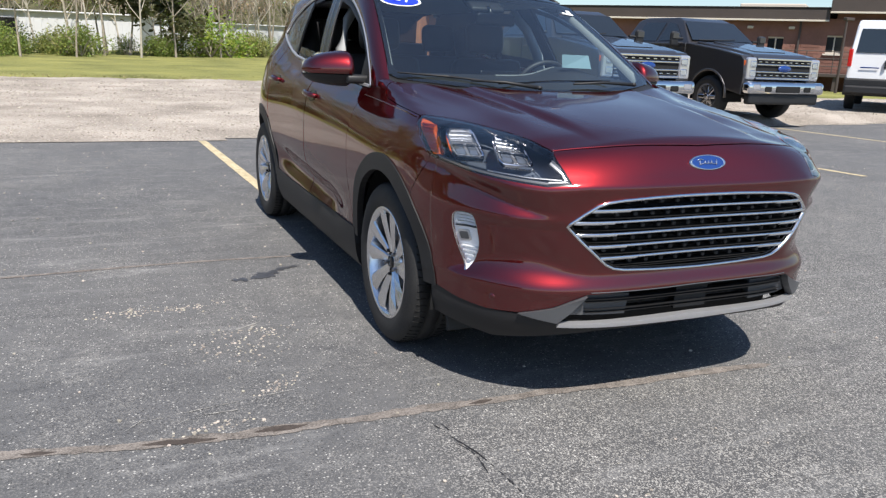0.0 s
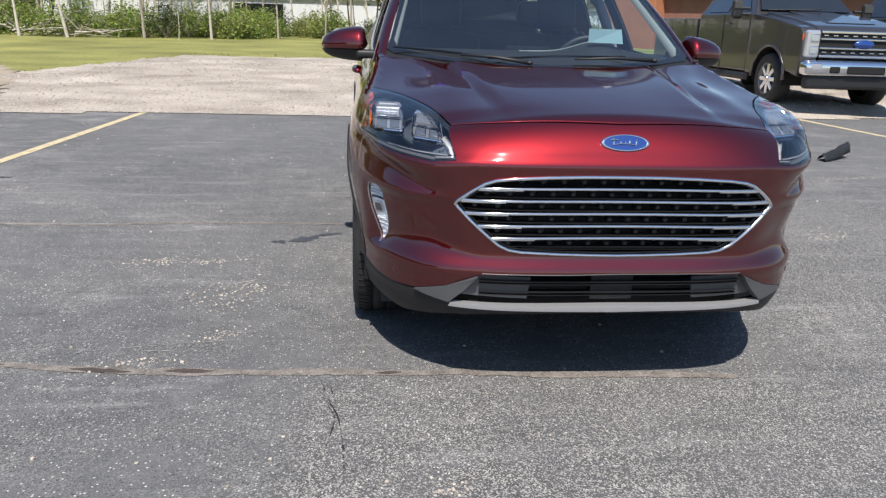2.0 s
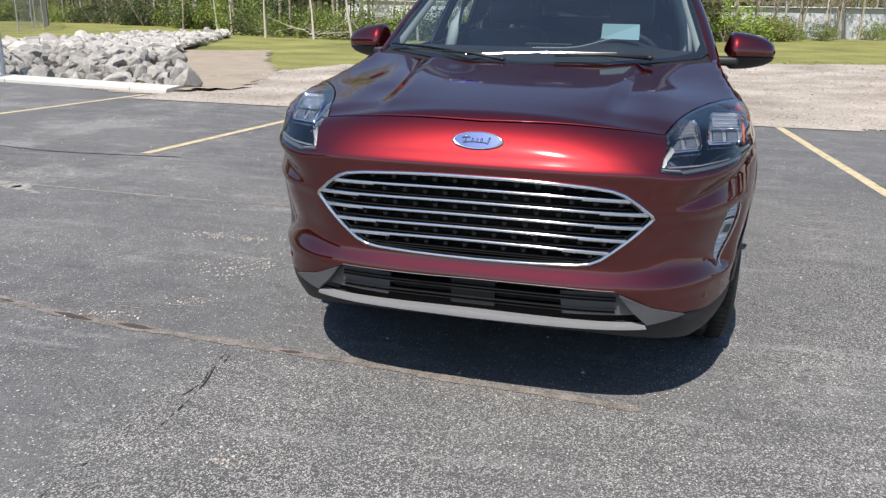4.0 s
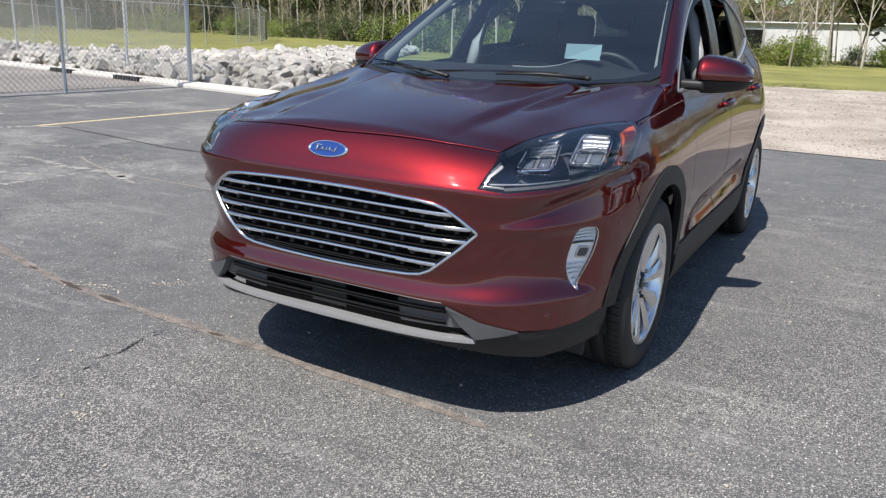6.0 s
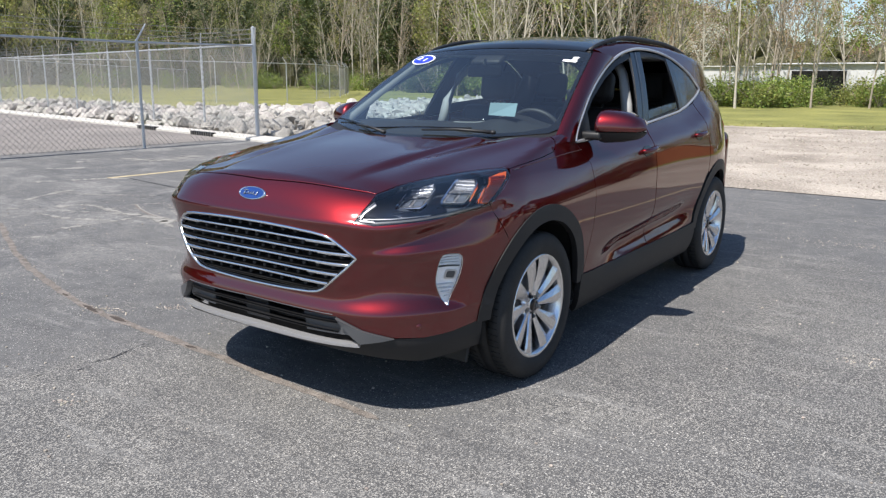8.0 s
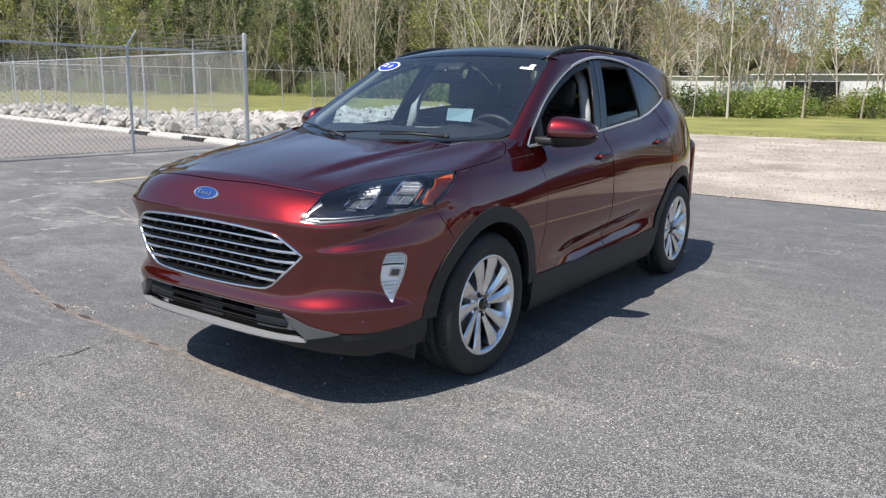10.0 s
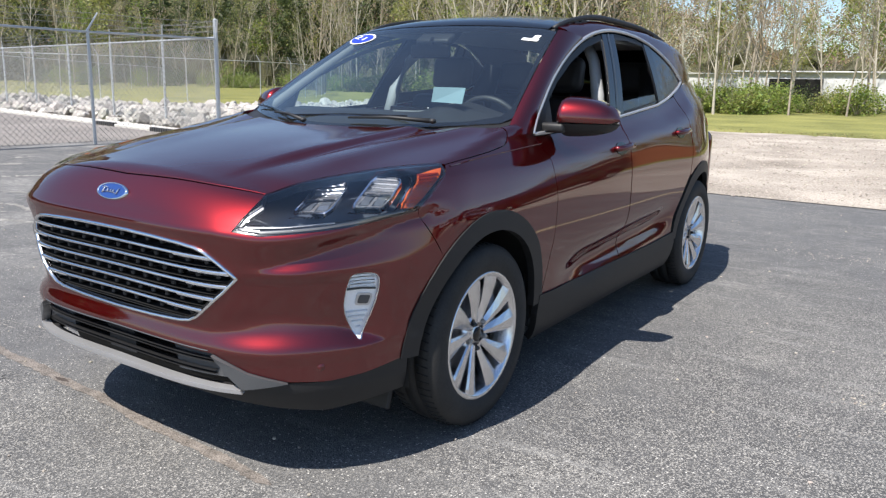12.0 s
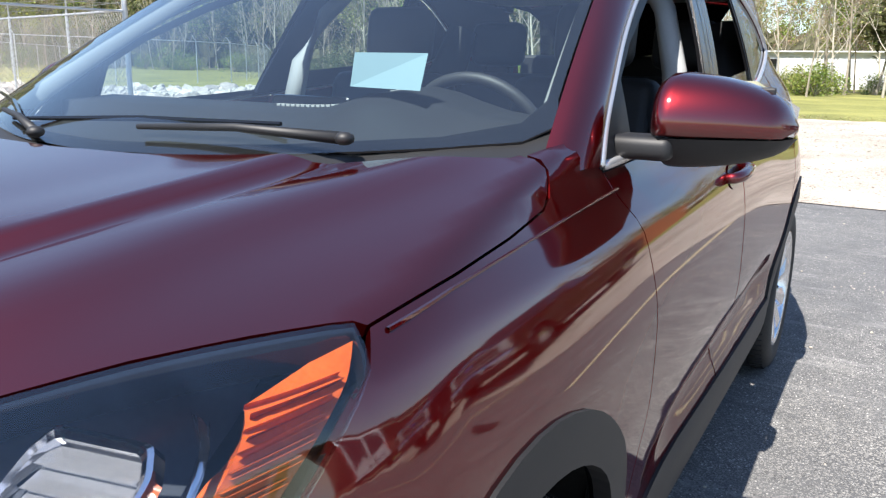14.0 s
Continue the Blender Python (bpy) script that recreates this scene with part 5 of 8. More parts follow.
# ---- door mirrors ----
def door_mirror(sg):
    def shape(b, z0f, z1f, y_back, grow=0.0):
        rows_ = []
        nx = 14
        for i in range(nx + 1):
            u = i / nx
            x = 0.840 + 0.238 * u
            top, bot = 1.252 - 0.012 * u - 0.050 * u ** 3, 1.074 + 0.006 * u + 0.036 * u ** 3
            end = max(0.0, 1 - (2 * u - 1) ** 10) ** 0.5
            start = min(1.0, 0.55 + u * 4)
            mid, hh = (top + bot) / 2, (top - bot) / 2 * start ** 0.4 * max(end, 0.12)
            dep = (0.155 - 0.075 * u ** 2) * max(end, 0.12) * start ** 0.5
            yb = y_back + 0.05 * u
            row = []
            for k in range(15):
                a = math.pi * k / 14
                zz = math.cos(a)
                row.append((x, yb - dep * math.sin(a) ** 0.65 - grow, mid + hh * zz))
            rows_.append(row)
        return rows_
    rows_ = shape(None, 0, 1, 0.725)
    cap, low = bmesh.new(), bmesh.new()
    split = 1.139
    for b, sel in ((cap, lambda z: z >= split), (low, lambda z: z < split)):
        vs = {}
        for i, r in enumerate(rows_):
            for k, q in enumerate(r):
                z = max(q[2], split) if b is cap else min(q[2], split - 0.003)
                vs[i, k] = b.verts.new((sg * q[0], q[1] + (0.004 if b is low else 0), z))
        for i in range(len(rows_) - 1):
            for k in range(14):
                f = [vs[i, k], vs[i + 1, k], vs[i + 1, k + 1], vs[i, k + 1]]
                zs = [v.co.z for v in f]
                if max(zs) - min(zs) < 1e-6:
                    continue
                b.faces.new(f if sg < 0 else f[::-1])
    o = part("door_mirror", cap, PAINT, car, "red capped door mirror on a black arm", smooth=True)
    part("mirror_base", low, BLACK_TRIM, o, smooth=True)
    arm = bmesh.new()
    box(arm, sg * 0.838, 0.635, 1.116, 0.12, 0.10, 0.042, 0.015, seg=3)
    part("mirror_arm", arm, BLACK_TRIM, o, smooth=True)
    gl = bmesh.new()
    vs = [gl.verts.new((sg * x, y, z)) for x, y, z in ((0.86, 0.735, 1.11), (1.07, 0.775, 1.13), (1.075, 0.776, 1.19), (1.0, 0.762, 1.235), (0.86, 0.735, 1.235))]
    gl.faces.new(vs)
    part("mirror_glass", gl, CHROME, o)
    bk = bmesh.new()
    box(bk, sg * 0.955, 0.735, 1.172, 0.165, 0.012, 0.105, 0.004, Matrix.Rotation(sg * 0.18, 4, "Z"))
    part("mirror_back", bk, BLACK_TRIM, o)


door_mirror(1)
door_mirror(-1)

# ---- handles, rails, wipers ----
def pull(y, z, sg):
    x = float(side_x(np.array([y]), np.array([z]))[0])
    b = bmesh.new()
    pts_ = [(sg * (x - 0.004), y - 0.105, z - 0.004), (sg * (x + 0.018), y - 0.092, z - 0.002), (sg * (x + 0.028), y - 0.05, z), (sg * (x + 0.029), y + 0.02, z + 0.003),
            (sg * (x + 0.026), y + 0.075, z + 0.006), (sg * (x + 0.012), y + 0.098, z + 0.008), (sg * (x - 0.006), y + 0.104, z + 0.008)]
    tube(b, pts_, [0.012, 0.014, 0.0155, 0.016, 0.0155, 0.013, 0.010], 12)
    o = part("door_handle", b, PAINT, car, "red pull handle over a dark cup", smooth=True)
    yz = [(y - 0.02 + 0.075 * math.cos(u), z - 0.006 + 0.032 * math.sin(u)) for u in (i * 2 * math.pi / 24 for i in range(24))]
    cup = panel("handle_cup", yz, on_side, GLOSS_BLACK, o, step=0.02, lift=0.0025, rim=0.0)[0]
    if sg < 0:
        cup.matrix_local = Matrix.Diagonal((-1, 1, 1, 1))


for sg in (1, -1):
    pull(1.335, 0.997, sg)
    pull(2.30, 1.040, sg)
    line = []
    for i in range(25):
        u = i / 24
        y = 1.10 + 1.85 * u
        x = 0.578 - 0.03 * u
        zr = float(on_roof(np.array([(x, y)]))[0, 2])
        line.append((sg * x, y, zr + 0.027 * min(1, 5 * u) ** 0.7 * min(1, 5 * (1 - u)) ** 0.7 - 0.008))
    rb = bmesh.new()
    tube(rb, line, [0.011 + 0.005 * math.sin(math.pi * i / 24) for i in range(25)], 10)
    rail = part("roof_rail", rb, BLACK_TRIM, car, smooth=True)
    for i0, i1 in ((0, 5), (19, 24)):
        ft = bmesh.new()
        for i in range(i0, i1):
            q = Vector(line[i]) + Vector((0, 0, -0.03))
            box(ft, q.x, q.y + 0.03, q.z, 0.026, 0.085, 0.05, 0.006)
        part("rail_foot", ft, BLACK_TRIM, rail)

cw_v, cw_f = [], []
for i in range(41):
    x = -0.77 + 1.54 * i / 40
    yh = 0.03 + 0.40 * x * x + 0.01
    zh = float(hood_z(np.array([x]), np.array([yh]))[0]) - 0.022
    zs = 1.105 + 0.045 * (x / 0.76) ** 2
    ys = float(screen_y(np.array([x]), np.array([zs]))[0])
    cw_v += [(x, yh - 0.06, zh - 0.01), (x, yh + 0.03, zh), (x, ys + 0.03, zs + 0.004)]
for i in range(40):
    for k in range(2):
        cw_f.append((3 * i + k, 3 * i + 3 + k, 3 * i + 4 + k, 3 * i + 1 + k))
raw("cowl", cw_v, cw_f, BLACK_TRIM, car)


def wiper(base, knee, tip0, tip1, name="wiper"):
    b = bmesh.new()
    tube(b, [base, tuple((Vector(base) * 0.5 + Vector(knee) * 0.5) + Vector((0, 0, 0.008))), knee], [0.010, 0.007, 0.005], 8)
    lathe_b = bmesh.new()
    o = part(name, b, BLACK_TRIM, car, smooth=True)
    lathe_b.free()
    b = bmesh.new()
    mid = (Vector(tip0) + Vector(tip1)) / 2
    tube(b, [tip0, tuple(mid + Vector((0, 0.01, 0.004))), tip1], [0.004, 0.0065, 0.004], 6)
    part("wiper_blade", b, GLOSS_BLACK, o)
    b = bmesh.new()
    bmesh.ops.create_icosphere(b, subdivisions=2, radius=0.016, matrix=Matrix.Translation(base) @ Matrix.Diagonal((1, 1, 0.7, 1)))
    part("wiper_pivot", b, BLACK_TRIM, o, smooth=True)


def glass_pt(x, z, off=0.015):
    return (x, float(screen_y(np.array([x]), np.array([z]))[0]) - off, z + off * 0.8)


wiper((0.50, 0.195, 1.138), glass_pt(0.10, 1.125), glass_pt(-0.30, 1.118), glass_pt(0.36, 1.14))
wiper((-0.12, 0.085, 1.118), glass_pt(-0.42, 1.128), glass_pt(-0.72, 1.150), glass_pt(-0.28, 1.122))

# ---- cabin ----
dv, df = [], []
for i in range(25):
    x = -0.72 + 1.44 * i / 24
    base = 0.20 + 0.40 * x * x
    hump = 0.055 * math.exp(-((x - 0.35) / 0.15) ** 2)
    dv += [(x, base - 0.02, 1.05), (x, base + 0.12, 1.085 + hump * 0.5), (x, 0.54, 1.142 + hump), (x, 0.70, 1.152 + hump), (x, 0.75, 1.12), (x, 0.72, 0.7)]
for i in range(24):
    for k in range(5):
        df.append((6 * i + k, 6 * i + 6 + k, 6 * i + 7 + k, 6 * i + 1 + k))
raw("dashboard", dv, df, DASH, car)
b = bmesh.new()
for i in range(26):
    f = i / 25
    box(b, -0.05 + 0.36 * f, 0.655 + 0.02 * f, 1.152 + 0.055 * math.exp(-((-0.05 + 0.36 * f - 0.35) / 0.15) ** 2), 0.011, 0.010, 0.006, 0.001)
part("defroster_slot", b, PALE_TRIM, car)
b = bmesh.new()
box(b, 0.0, 0.70, 1.10, 0.24, 0.02, 0.15, 0.008, Matrix.Rotation(radians(-12), 4, "X"))
part("centre_screen", b, GLOSS_BLACK, car)
b = bmesh.new()
ringp = [(0.37 + 0.185 * math.cos(u), 0.86 - 0.30 * 0.185 * math.sin(u) + 0.02, 1.055 + 0.17 * math.sin(u)) for u in (i * 2 * math.pi / 40 for i in range(41))]
tube(b, ringp, 0.015, 10, cap=False)
box(b, 0.37, 0.875, 1.05, 0.16, 0.05, 0.11, 0.02, Matrix.Rotation(radians(-18), 4, "X"))
box(b, 0.37, 0.875, 1.06, 0.34, 0.02, 0.03, 0.008, Matrix.Rotation(radians(-18), 4, "X"))
part("steering_wheel", b, SEAT_CLOTH, car, smooth=True)


def seat(x, y, wide, rear=False):
    b = bmesh.new()
    box(b, x, y - 0.02, 0.58, wide, 0.52, 0.16, 0.05, seg=3)
    box(b, x, y + 0.27, 0.92, wide * 0.98, 0.15, 0.62, 0.055, Matrix.Rotation(radians(-13), 4, "X"), 3)
    o = part("seat", b, SEAT_CLOTH, car, "dark grey leather seat", smooth=True)
    for hx in ((x,) if not rear else (x - wide * 0.33, x + wide * 0.33)):
        h = bmesh.new()
        box(h, hx, y + 0.375, 1.355, 0.26, 0.11, 0.20, 0.045, Matrix.Rotation(radians(-8), 4, "X"), 3)
        tube(h, [(hx - 0.06, y + 0.36, 1.15), (hx - 0.06, y + 0.37, 1.28)], 0.007, 6)
        tube(h, [(hx + 0.06, y + 0.36, 1.15), (hx + 0.06, y + 0.37, 1.28)], 0.007, 6)
        part("headrest", h, SEAT_CLOTH, o, smooth=True)


seat(0.37, 1.28, 0.50)
seat(-0.37, 1.28, 0.50)
seat(0.0, 2.20, 1.30, True)
b = bmesh.new()
box(b, 0.025, 0.845, 1.445, 0.235, 0.035, 0.068, 0.016, Matrix.Rotation(radians(-6), 4, "X"), 3)
tube(b, [(0.01, 0.86, 1.47), (0.0, 0.90, 1.51)], 0.012, 8)
part("rear_view_mirror", b, GLOSS_BLACK, car, smooth=True)
b = bmesh.new()
box(b, 0.0, 0.955, 1.520, 0.21, 0.15, 0.04, 0.018, Matrix.Rotation(radians(28), 4, "X"), 3)
part("sensor_housing", b, BLACK_TRIM, car, smooth=True)
for sg in (1, -1):
    b = bmesh.new()
    tube(b, [(sg * 0.715, 1.43, 1.02), (sg * 0.675, 1.46, 1.25), (sg * 0.615, 1.53, 1.42), (sg * 0.53, 1.60, 1.53)], [0.04, 0.034, 0.03, 0.03], 10)
    part("pillar_trim", b, PALE_TRIM, car, smooth=True)
    fv = []
    for i in range(13):
        z = 1.12 + 0.40 * i / 12
        x = float(edge_x(z)) - 0.03
        y = float(screen_y(x, z))
        fv += [(sg * x, y + 0.022, z), (sg * (x - 0.022), y + 0.050, z), (sg * (x - 0.030), y + 0.10, z)]
    raw("front_pillar_trim", fv, [(3 * i + k, 3 * i + k + 1, 3 * i + k + 4, 3 * i + k + 3) for i in range(12) for k in range(2)], PALE_TRIM, car)
    b = bmesh.new()
    tube(b, [(sg * 0.66, 2.42, 1.10), (sg * 0.58, 2.5, 1.42)], [0.10, 0.07], 8)
    part("rear_pillar_trim", b, DASH, car, smooth=True)
hl_v = bmesh.new()
box(hl_v, 0, 1.95, 1.555, 1.06, 1.75, 0.02, 0.004)
part("headlining", hl_v, PALE_TRIM, car)
cf = bmesh.new()
box(cf, 0, 1.9, 0.42, 1.5, 2.6, 0.06, 0.01)
box(cf, 0, 1.34, 0.40, 1.70, 1.66, 0.05, 0.01)
part("cabin_floor", cf, DASH, car)
b = bmesh.new()
vs = [b.verts.new(q) for q in ((0.268, 0.515, 1.206), (0.444, 0.500, 1.203), (0.441, 0.532, 1.273), (0.271, 0.527, 1.273))]
b.faces.new(vs)
sheet_ob = mesh_ob("paper_sheet", b, PAPER)
tagged(sheet_ob, "pale blue white paper card standing on the dashboard", "paper")

# stickers on the windscreen
def on_glass(x, z, off=0.004):
    y = float(screen_y(np.array([x]), np.array([z]))[0])
    return Vector((x, y - off, z + off * 0.5))


def decal(name, poly, material, off):
    return [on_glass(x, z, off) for x, z in poly]


ang = [i * 2 * math.pi / 40 for i in range(40)]
b = bmesh.new()
b.faces.new([b.verts.new(on_glass(-0.50 + 0.105 * math.cos(u), 1.515 + 0.030 * math.sin(u), 0.004)) for u in ang])
oval = part("year_sticker", b, WHITE_INK, car, "white and blue oval sticker with the number 21")
b = bmesh.new()
b.faces.new([b.verts.new(on_glass(-0.50 + 0.092 * math.cos(u), 1.515 + 0.025 * math.sin(u), 0.007)) for u in ang])
part("sticker_field", b, BLUE_INK, oval)
fc = bpy.data.curves.new("year_digits", "FONT")
fc.body, fc.size, fc.align_x, fc.align_y, fc.extrude = "21", 0.085, "CENTER", "CENTER", 0.0004
fo = new("year_digits", fc)
dg = bpy.context.evaluated_depsgraph_get()
fm = bpy.data.meshes.new_from_object(fo.evaluated_get(dg))
bpy.data.objects.remove(fo)
fm.materials.append(WHITE_INK)
digits = new("year_digits", fm)
digits.parent = oval
slope = math.atan2(0.5, 0.97)
digits.matrix_local = Matrix.Translation(on_glass(-0.50, 1.515, 0.012)) @ Matrix.Rotation(slope, 4, "X") @ Matrix.Rotation(-0.36, 4, "Z") @ Matrix.Diagonal((1.3, 0.55 / 0.5 * 0.62, 1, 1))
for pl in ([(0.50, 1.500), (0.58, 1.492), (0.583, 1.503), (0.503, 1.511)], [(0.545, 1.508), (0.575, 1.505), (0.578, 1.522), (0.548, 1.524)]):
    b = bmesh.new()
    b.faces.new([b.verts.new(on_glass(x, z, 0.004)) for x, z in pl])
    part("white_sticker", b, WHITE_INK, car)

# ---- joints and cracks in the asphalt ----
JOINT = mat("sand_filled_joint", (0.10, 0.085, 0.073), 0.95, 0, 0.6, 13, 150, bump=0.9, depth=0.006, tint=(0.185, 0.163, 0.145))
PALE_CRACK = mat("pale_crack_edge", (0.27, 0.26, 0.24), 0.95, 0, 0.4, 14, 160, bump=0.5, depth=0.003)
OPEN_JOINT = mat("open_joint_tar", (0.055, 0.043, 0.036), 0.9, 0, 0.5, 20, 160)
OIL = mat("damp_oil_stain", (0.05, 0.051, 0.056), 0.5, 0, 0.6, 18, 160)
TAR = mat("dark_crack", (0.018, 0.018, 0.02), 0.7, 0, 0.4, 14, 160)


def crack(line, width, material, seed, z=0.0025, broken=0.0, label="sandy joint running across the asphalt"):
    pts_ = dense(line, 0.018, False)
    vs, fs = [], []
    rnd = random.Random(seed)
    for i, (x, y) in enumerate(pts_):
        a, b = np.array(pts_[max(i - 1, 0)]), np.array(pts_[min(i + 1, len(pts_) - 1)])
        t = (b - a) / (np.linalg.norm(b - a) + 1e-9)
        wob = 0.25 * width * noise.noise((x * 3 + seed, y * 3, 0)) + 0.14 * width * noise.noise((x * 34, y * 34, seed))
        w = width * (0.75 + 0.6 * abs(noise.noise((x * 5, y * 5, seed + 3)))) * min(1, (i + 1) / 5, (len(pts_) - i) / 5)
        if broken:
            w *= min(1.5, max(0.02, 0.3 + broken * noise.noise((x * 11, y * 11, seed + 9)) + broken * noise.noise((x * 40, y * 40, seed))))
        for sgn in (-0.5, 0.5):
            k = wob + sgn * w * (1 + 0.14 * rnd.uniform(-1, 1))
            vs.append((x - t[1] * k, y + t[0] * k, z))
    for i in range(len(pts_) - 1):
        fs.append((2 * i, 2 * i + 1, 2 * i + 3, 2 * i + 2))
    return tagged(raw("asphalt_crack", vs, fs, material, smooth=False), label, "crack", "asphalt cracks")


main_joint = spline([(-5.2, 0.35), (-3.6, -0.25), (-2.36, -0.58), (-1.7, -0.69), (-0.75, -0.735), (0.12, -0.79), (0.6, -0.82)], 6)
crack(main_joint, 0.055, JOINT, 1)
for a, b in (((-1.95, -0.66), (-1.72, -0.70)), ((-1.6, -0.69), (-1.42, -0.70)), ((-0.82, -0.74), (-0.72, -0.735)), ((-2.3, -0.60), (-2.2, -0.62))):
    crack([a, b], 0.035, OPEN_JOINT, 11, 0.003, 0.0, "dark open stretch of a crack in the joint")
crack(spline([(-5.2, 1.80), (-4.4, 1.50), (-3.1, 1.45), (-2.5, 1.44), (-1.65, 1.49), (-0.9, 1.47)], 6), 0.035, JOINT, 2)
crack(spline([(-5.2, 1.815), (-4.4, 1.515), (-3.1, 1.465), (-2.4, 1.46)], 6), 0.014, PALE_CRACK, 3, 0.003, 0.0, "pale crumbling crack edge on asphalt")
for seg in ([(-1.0, -1.9), (-1.01, -1.72), (-0.99, -1.58)], [(-0.98, -1.25), (-0.96, -1.08), (-0.99, -0.98)], [(-0.97, -0.93), (-0.985, -0.80)]):
    crack(spline(seg, 6), 0.005, TAR, 4, 0.003, 2.0, "dark thin crack across the asphalt")
crack(spline([(-1.0, -1.46), (-1.03, -1.42), (-1.0, -1.39), (-1.04, -1.34), (-1.02, -1.29)], 4), 0.009, PALE_CRACK, 5, 0.003, 1.6, "pale crumbled spot along a crack")
for k, ln in enumerate(([(-5.5, 1.07), (-5.0, 1.25), (-4.6, 1.42)], [(-6.9, 1.77), (-6.3, 1.9), (-5.6, 2.35)], [(-5.6, 1.1), (-6.2, 0.7), (-7.0, 0.5)], [(-4.9, 2.2), (-5.2, 1.7), (-5.0, 1.3)],
                        [(-1.95, -0.50), (-1.72, -0.46), (-1.35, -0.40)], [(-2.0, -0.55), (-1.93, -0.47)], [(-2.9, 3.0), (-2.6, 3.4)])):
    crack(spline(ln, 6), 0.05 if k < 4 else 0.006, PALE_CRACK, 20 + k, 0.003, 2.0, "pale crumbling crack in the old asphalt")
for k, (w, ln) in enumerate(((0.11, [(-6.44, 1.19), (-6.65, 1.56), (-6.82, 2.0)]), (0.13, [(-5.72, 1.16), (-5.55, 1.46), (-4.81, 1.39), (-4.41, 1.45), (-3.9, 1.40)]), (0.10, [(-5.49, 0.86), (-5.01, 0.86), (-4.66, 1.0), (-4.46, 1.10)]),
                             (0.10, [(-4.48, 0.45), (-4.43, 0.81), (-4.44, 1.16), (-4.5, 1.42)]), (0.08, [(-4.34, 0.1), (-4.22, 0.27)]), (0.12, [(-4.5, 1.42), (-4.05, 1.35), (-3.64, 1.22)]),
                             (0.24, [(-9.37, 2.91), (-8.9, 3.44)]), (0.26, [(-9.94, 3.67), (-9.74, 4.14)]), (0.45, [(-9.86, 4.63), (-9.08, 4.75), (-9.3, 5.8)]), (0.20, [(-7.9, 2.0), (-7.6, 2.7), (-7.3, 3.1)]),
                             (0.010, [(-1.01, -1.53), (-1.02, -1.42), (-1.03, -1.35)]), (0.008, [(-1.75, -0.52), (-1.66, -0.43), (-1.61, -0.33)]), (0.012, [(-3.1, -0.22), (-2.91, -0.28), (-2.71, -0.37)]), (0.008, [(-1.84, -0.56), (-1.78, -0.52), (-1.7, -0.51), (-1.58, -0.50), (-1.5, -0.42)]),
                             (0.02, [(-1.32, 1.53), (-1.22, 1.49), (-1.15, 1.44)]), (0.028, [(-1.74, 0.67), (-1.67, 0.64)]), (0.014, [(-1.55, 0.26), (-1.36, 0.38)]), (0.014, [(-1.50, 0.22), (-1.40, 0.33)]), (0.02, [(-1.97, 0.69), (-1.91, 0.73)]))):
    crack(spline(ln, 6), w, PALE_CRACK, 60 + k, 0.0033, 1.5, "pale worn streak along a crack in the asphalt")
crack(spline([(-0.92, -1.46), (-0.93, -1.23), (-0.95, -1.07), (-0.98, -0.96), (-1.02, -0.79)], 6), 0.010, TAR, 90, 0.003, 1.2, "dark thin crack across the asphalt")
crack(spline([(-5.66, 1.66), (-5.59, 2.07), (-5.58, 2.8)], 6), 0.03, TAR, 91, 0.003, 0.8, "dark thin crack across the asphalt")
crack(spline([(-7.5, 3.1), (-6.0, 2.9), (-4.9, 2.75), (-3.6, 2.9)], 6), 0.03, TAR, 40, 0.003, 0.0, "dark thin crack across the asphalt")
crack(spline([(-0.98, 1.24), (-1.12, 1.20), (-1.28, 1.08), (-1.42, 1.05)], 6), 0.085, OIL, 41, 0.003, 1.6, "dark damp stain on the asphalt")

# loose grit along the gravel's edge and on the lot
rnd = random.Random(5)


def pebble(seed, flat=0.7):
    b = bmesh.new()
    bmesh.ops.create_icosphere(b, subdivisions=1, radius=1.0)
    r = random.Random(seed)
    for v in b.verts:
        v.co *= 0.75 + 0.5 * r.random()
        v.co.z *= flat
    vs = np.array([tuple(v.co) for v in b.verts])
    b.verts.index_update()
    fs = np.array([[v.index for v in f.verts] for f in b.faces])
    b.free()
    return vs, fs


PEB = [pebble(i) for i in range(8)]


def scatter(name, spots, material, smooth=False):
    V, F, k = [], [], 0
    for i, (x, y, z, s, a) in enumerate(spots):
        vs, fs = PEB[i % 8]
        c, s_ = math.cos(a), math.sin(a)
        q = vs * s
        V.append(np.stack((x + q[:, 0] * c - q[:, 1] * s_, y + q[:, 0] * s_ + q[:, 1] * c, z + q[:, 2]), 1))
        F.append(fs + k)
        k += len(vs)
    return raw(name, np.concatenate(V).tolist(), np.concatenate(F).tolist(), material, smooth=smooth)


spots = []
for i in range(15000):
    x = rnd.uniform(-9, 24)
    d = rnd.random() ** 1.4 * 13.0
    y = lot_edge(x) - 0.25 + d
    if y > gravel_far(x) - 0.3:
        continue
    s = rnd.uniform(0.006, 0.018) * (1 + d * 0.05)
    spots.append((x, y, gravel_h(x, y) + s * 0.2, s, rnd.uniform(0, 6.28)))
tagged(scatter("gravel_stones", spots, GRAVEL_STONE), "loose pale crushed stones on the gravel strip", "gravel", kind="stuff")
spots = []
for i in range(900):
    x, y = rnd.uniform(-6, 7), rnd.uniform(-2.5, 7.5)
    s = rnd.uniform(0.003, 0.009)
    spots.append((x, y, s * 0.4, s, rnd.uniform(0, 6.28)))
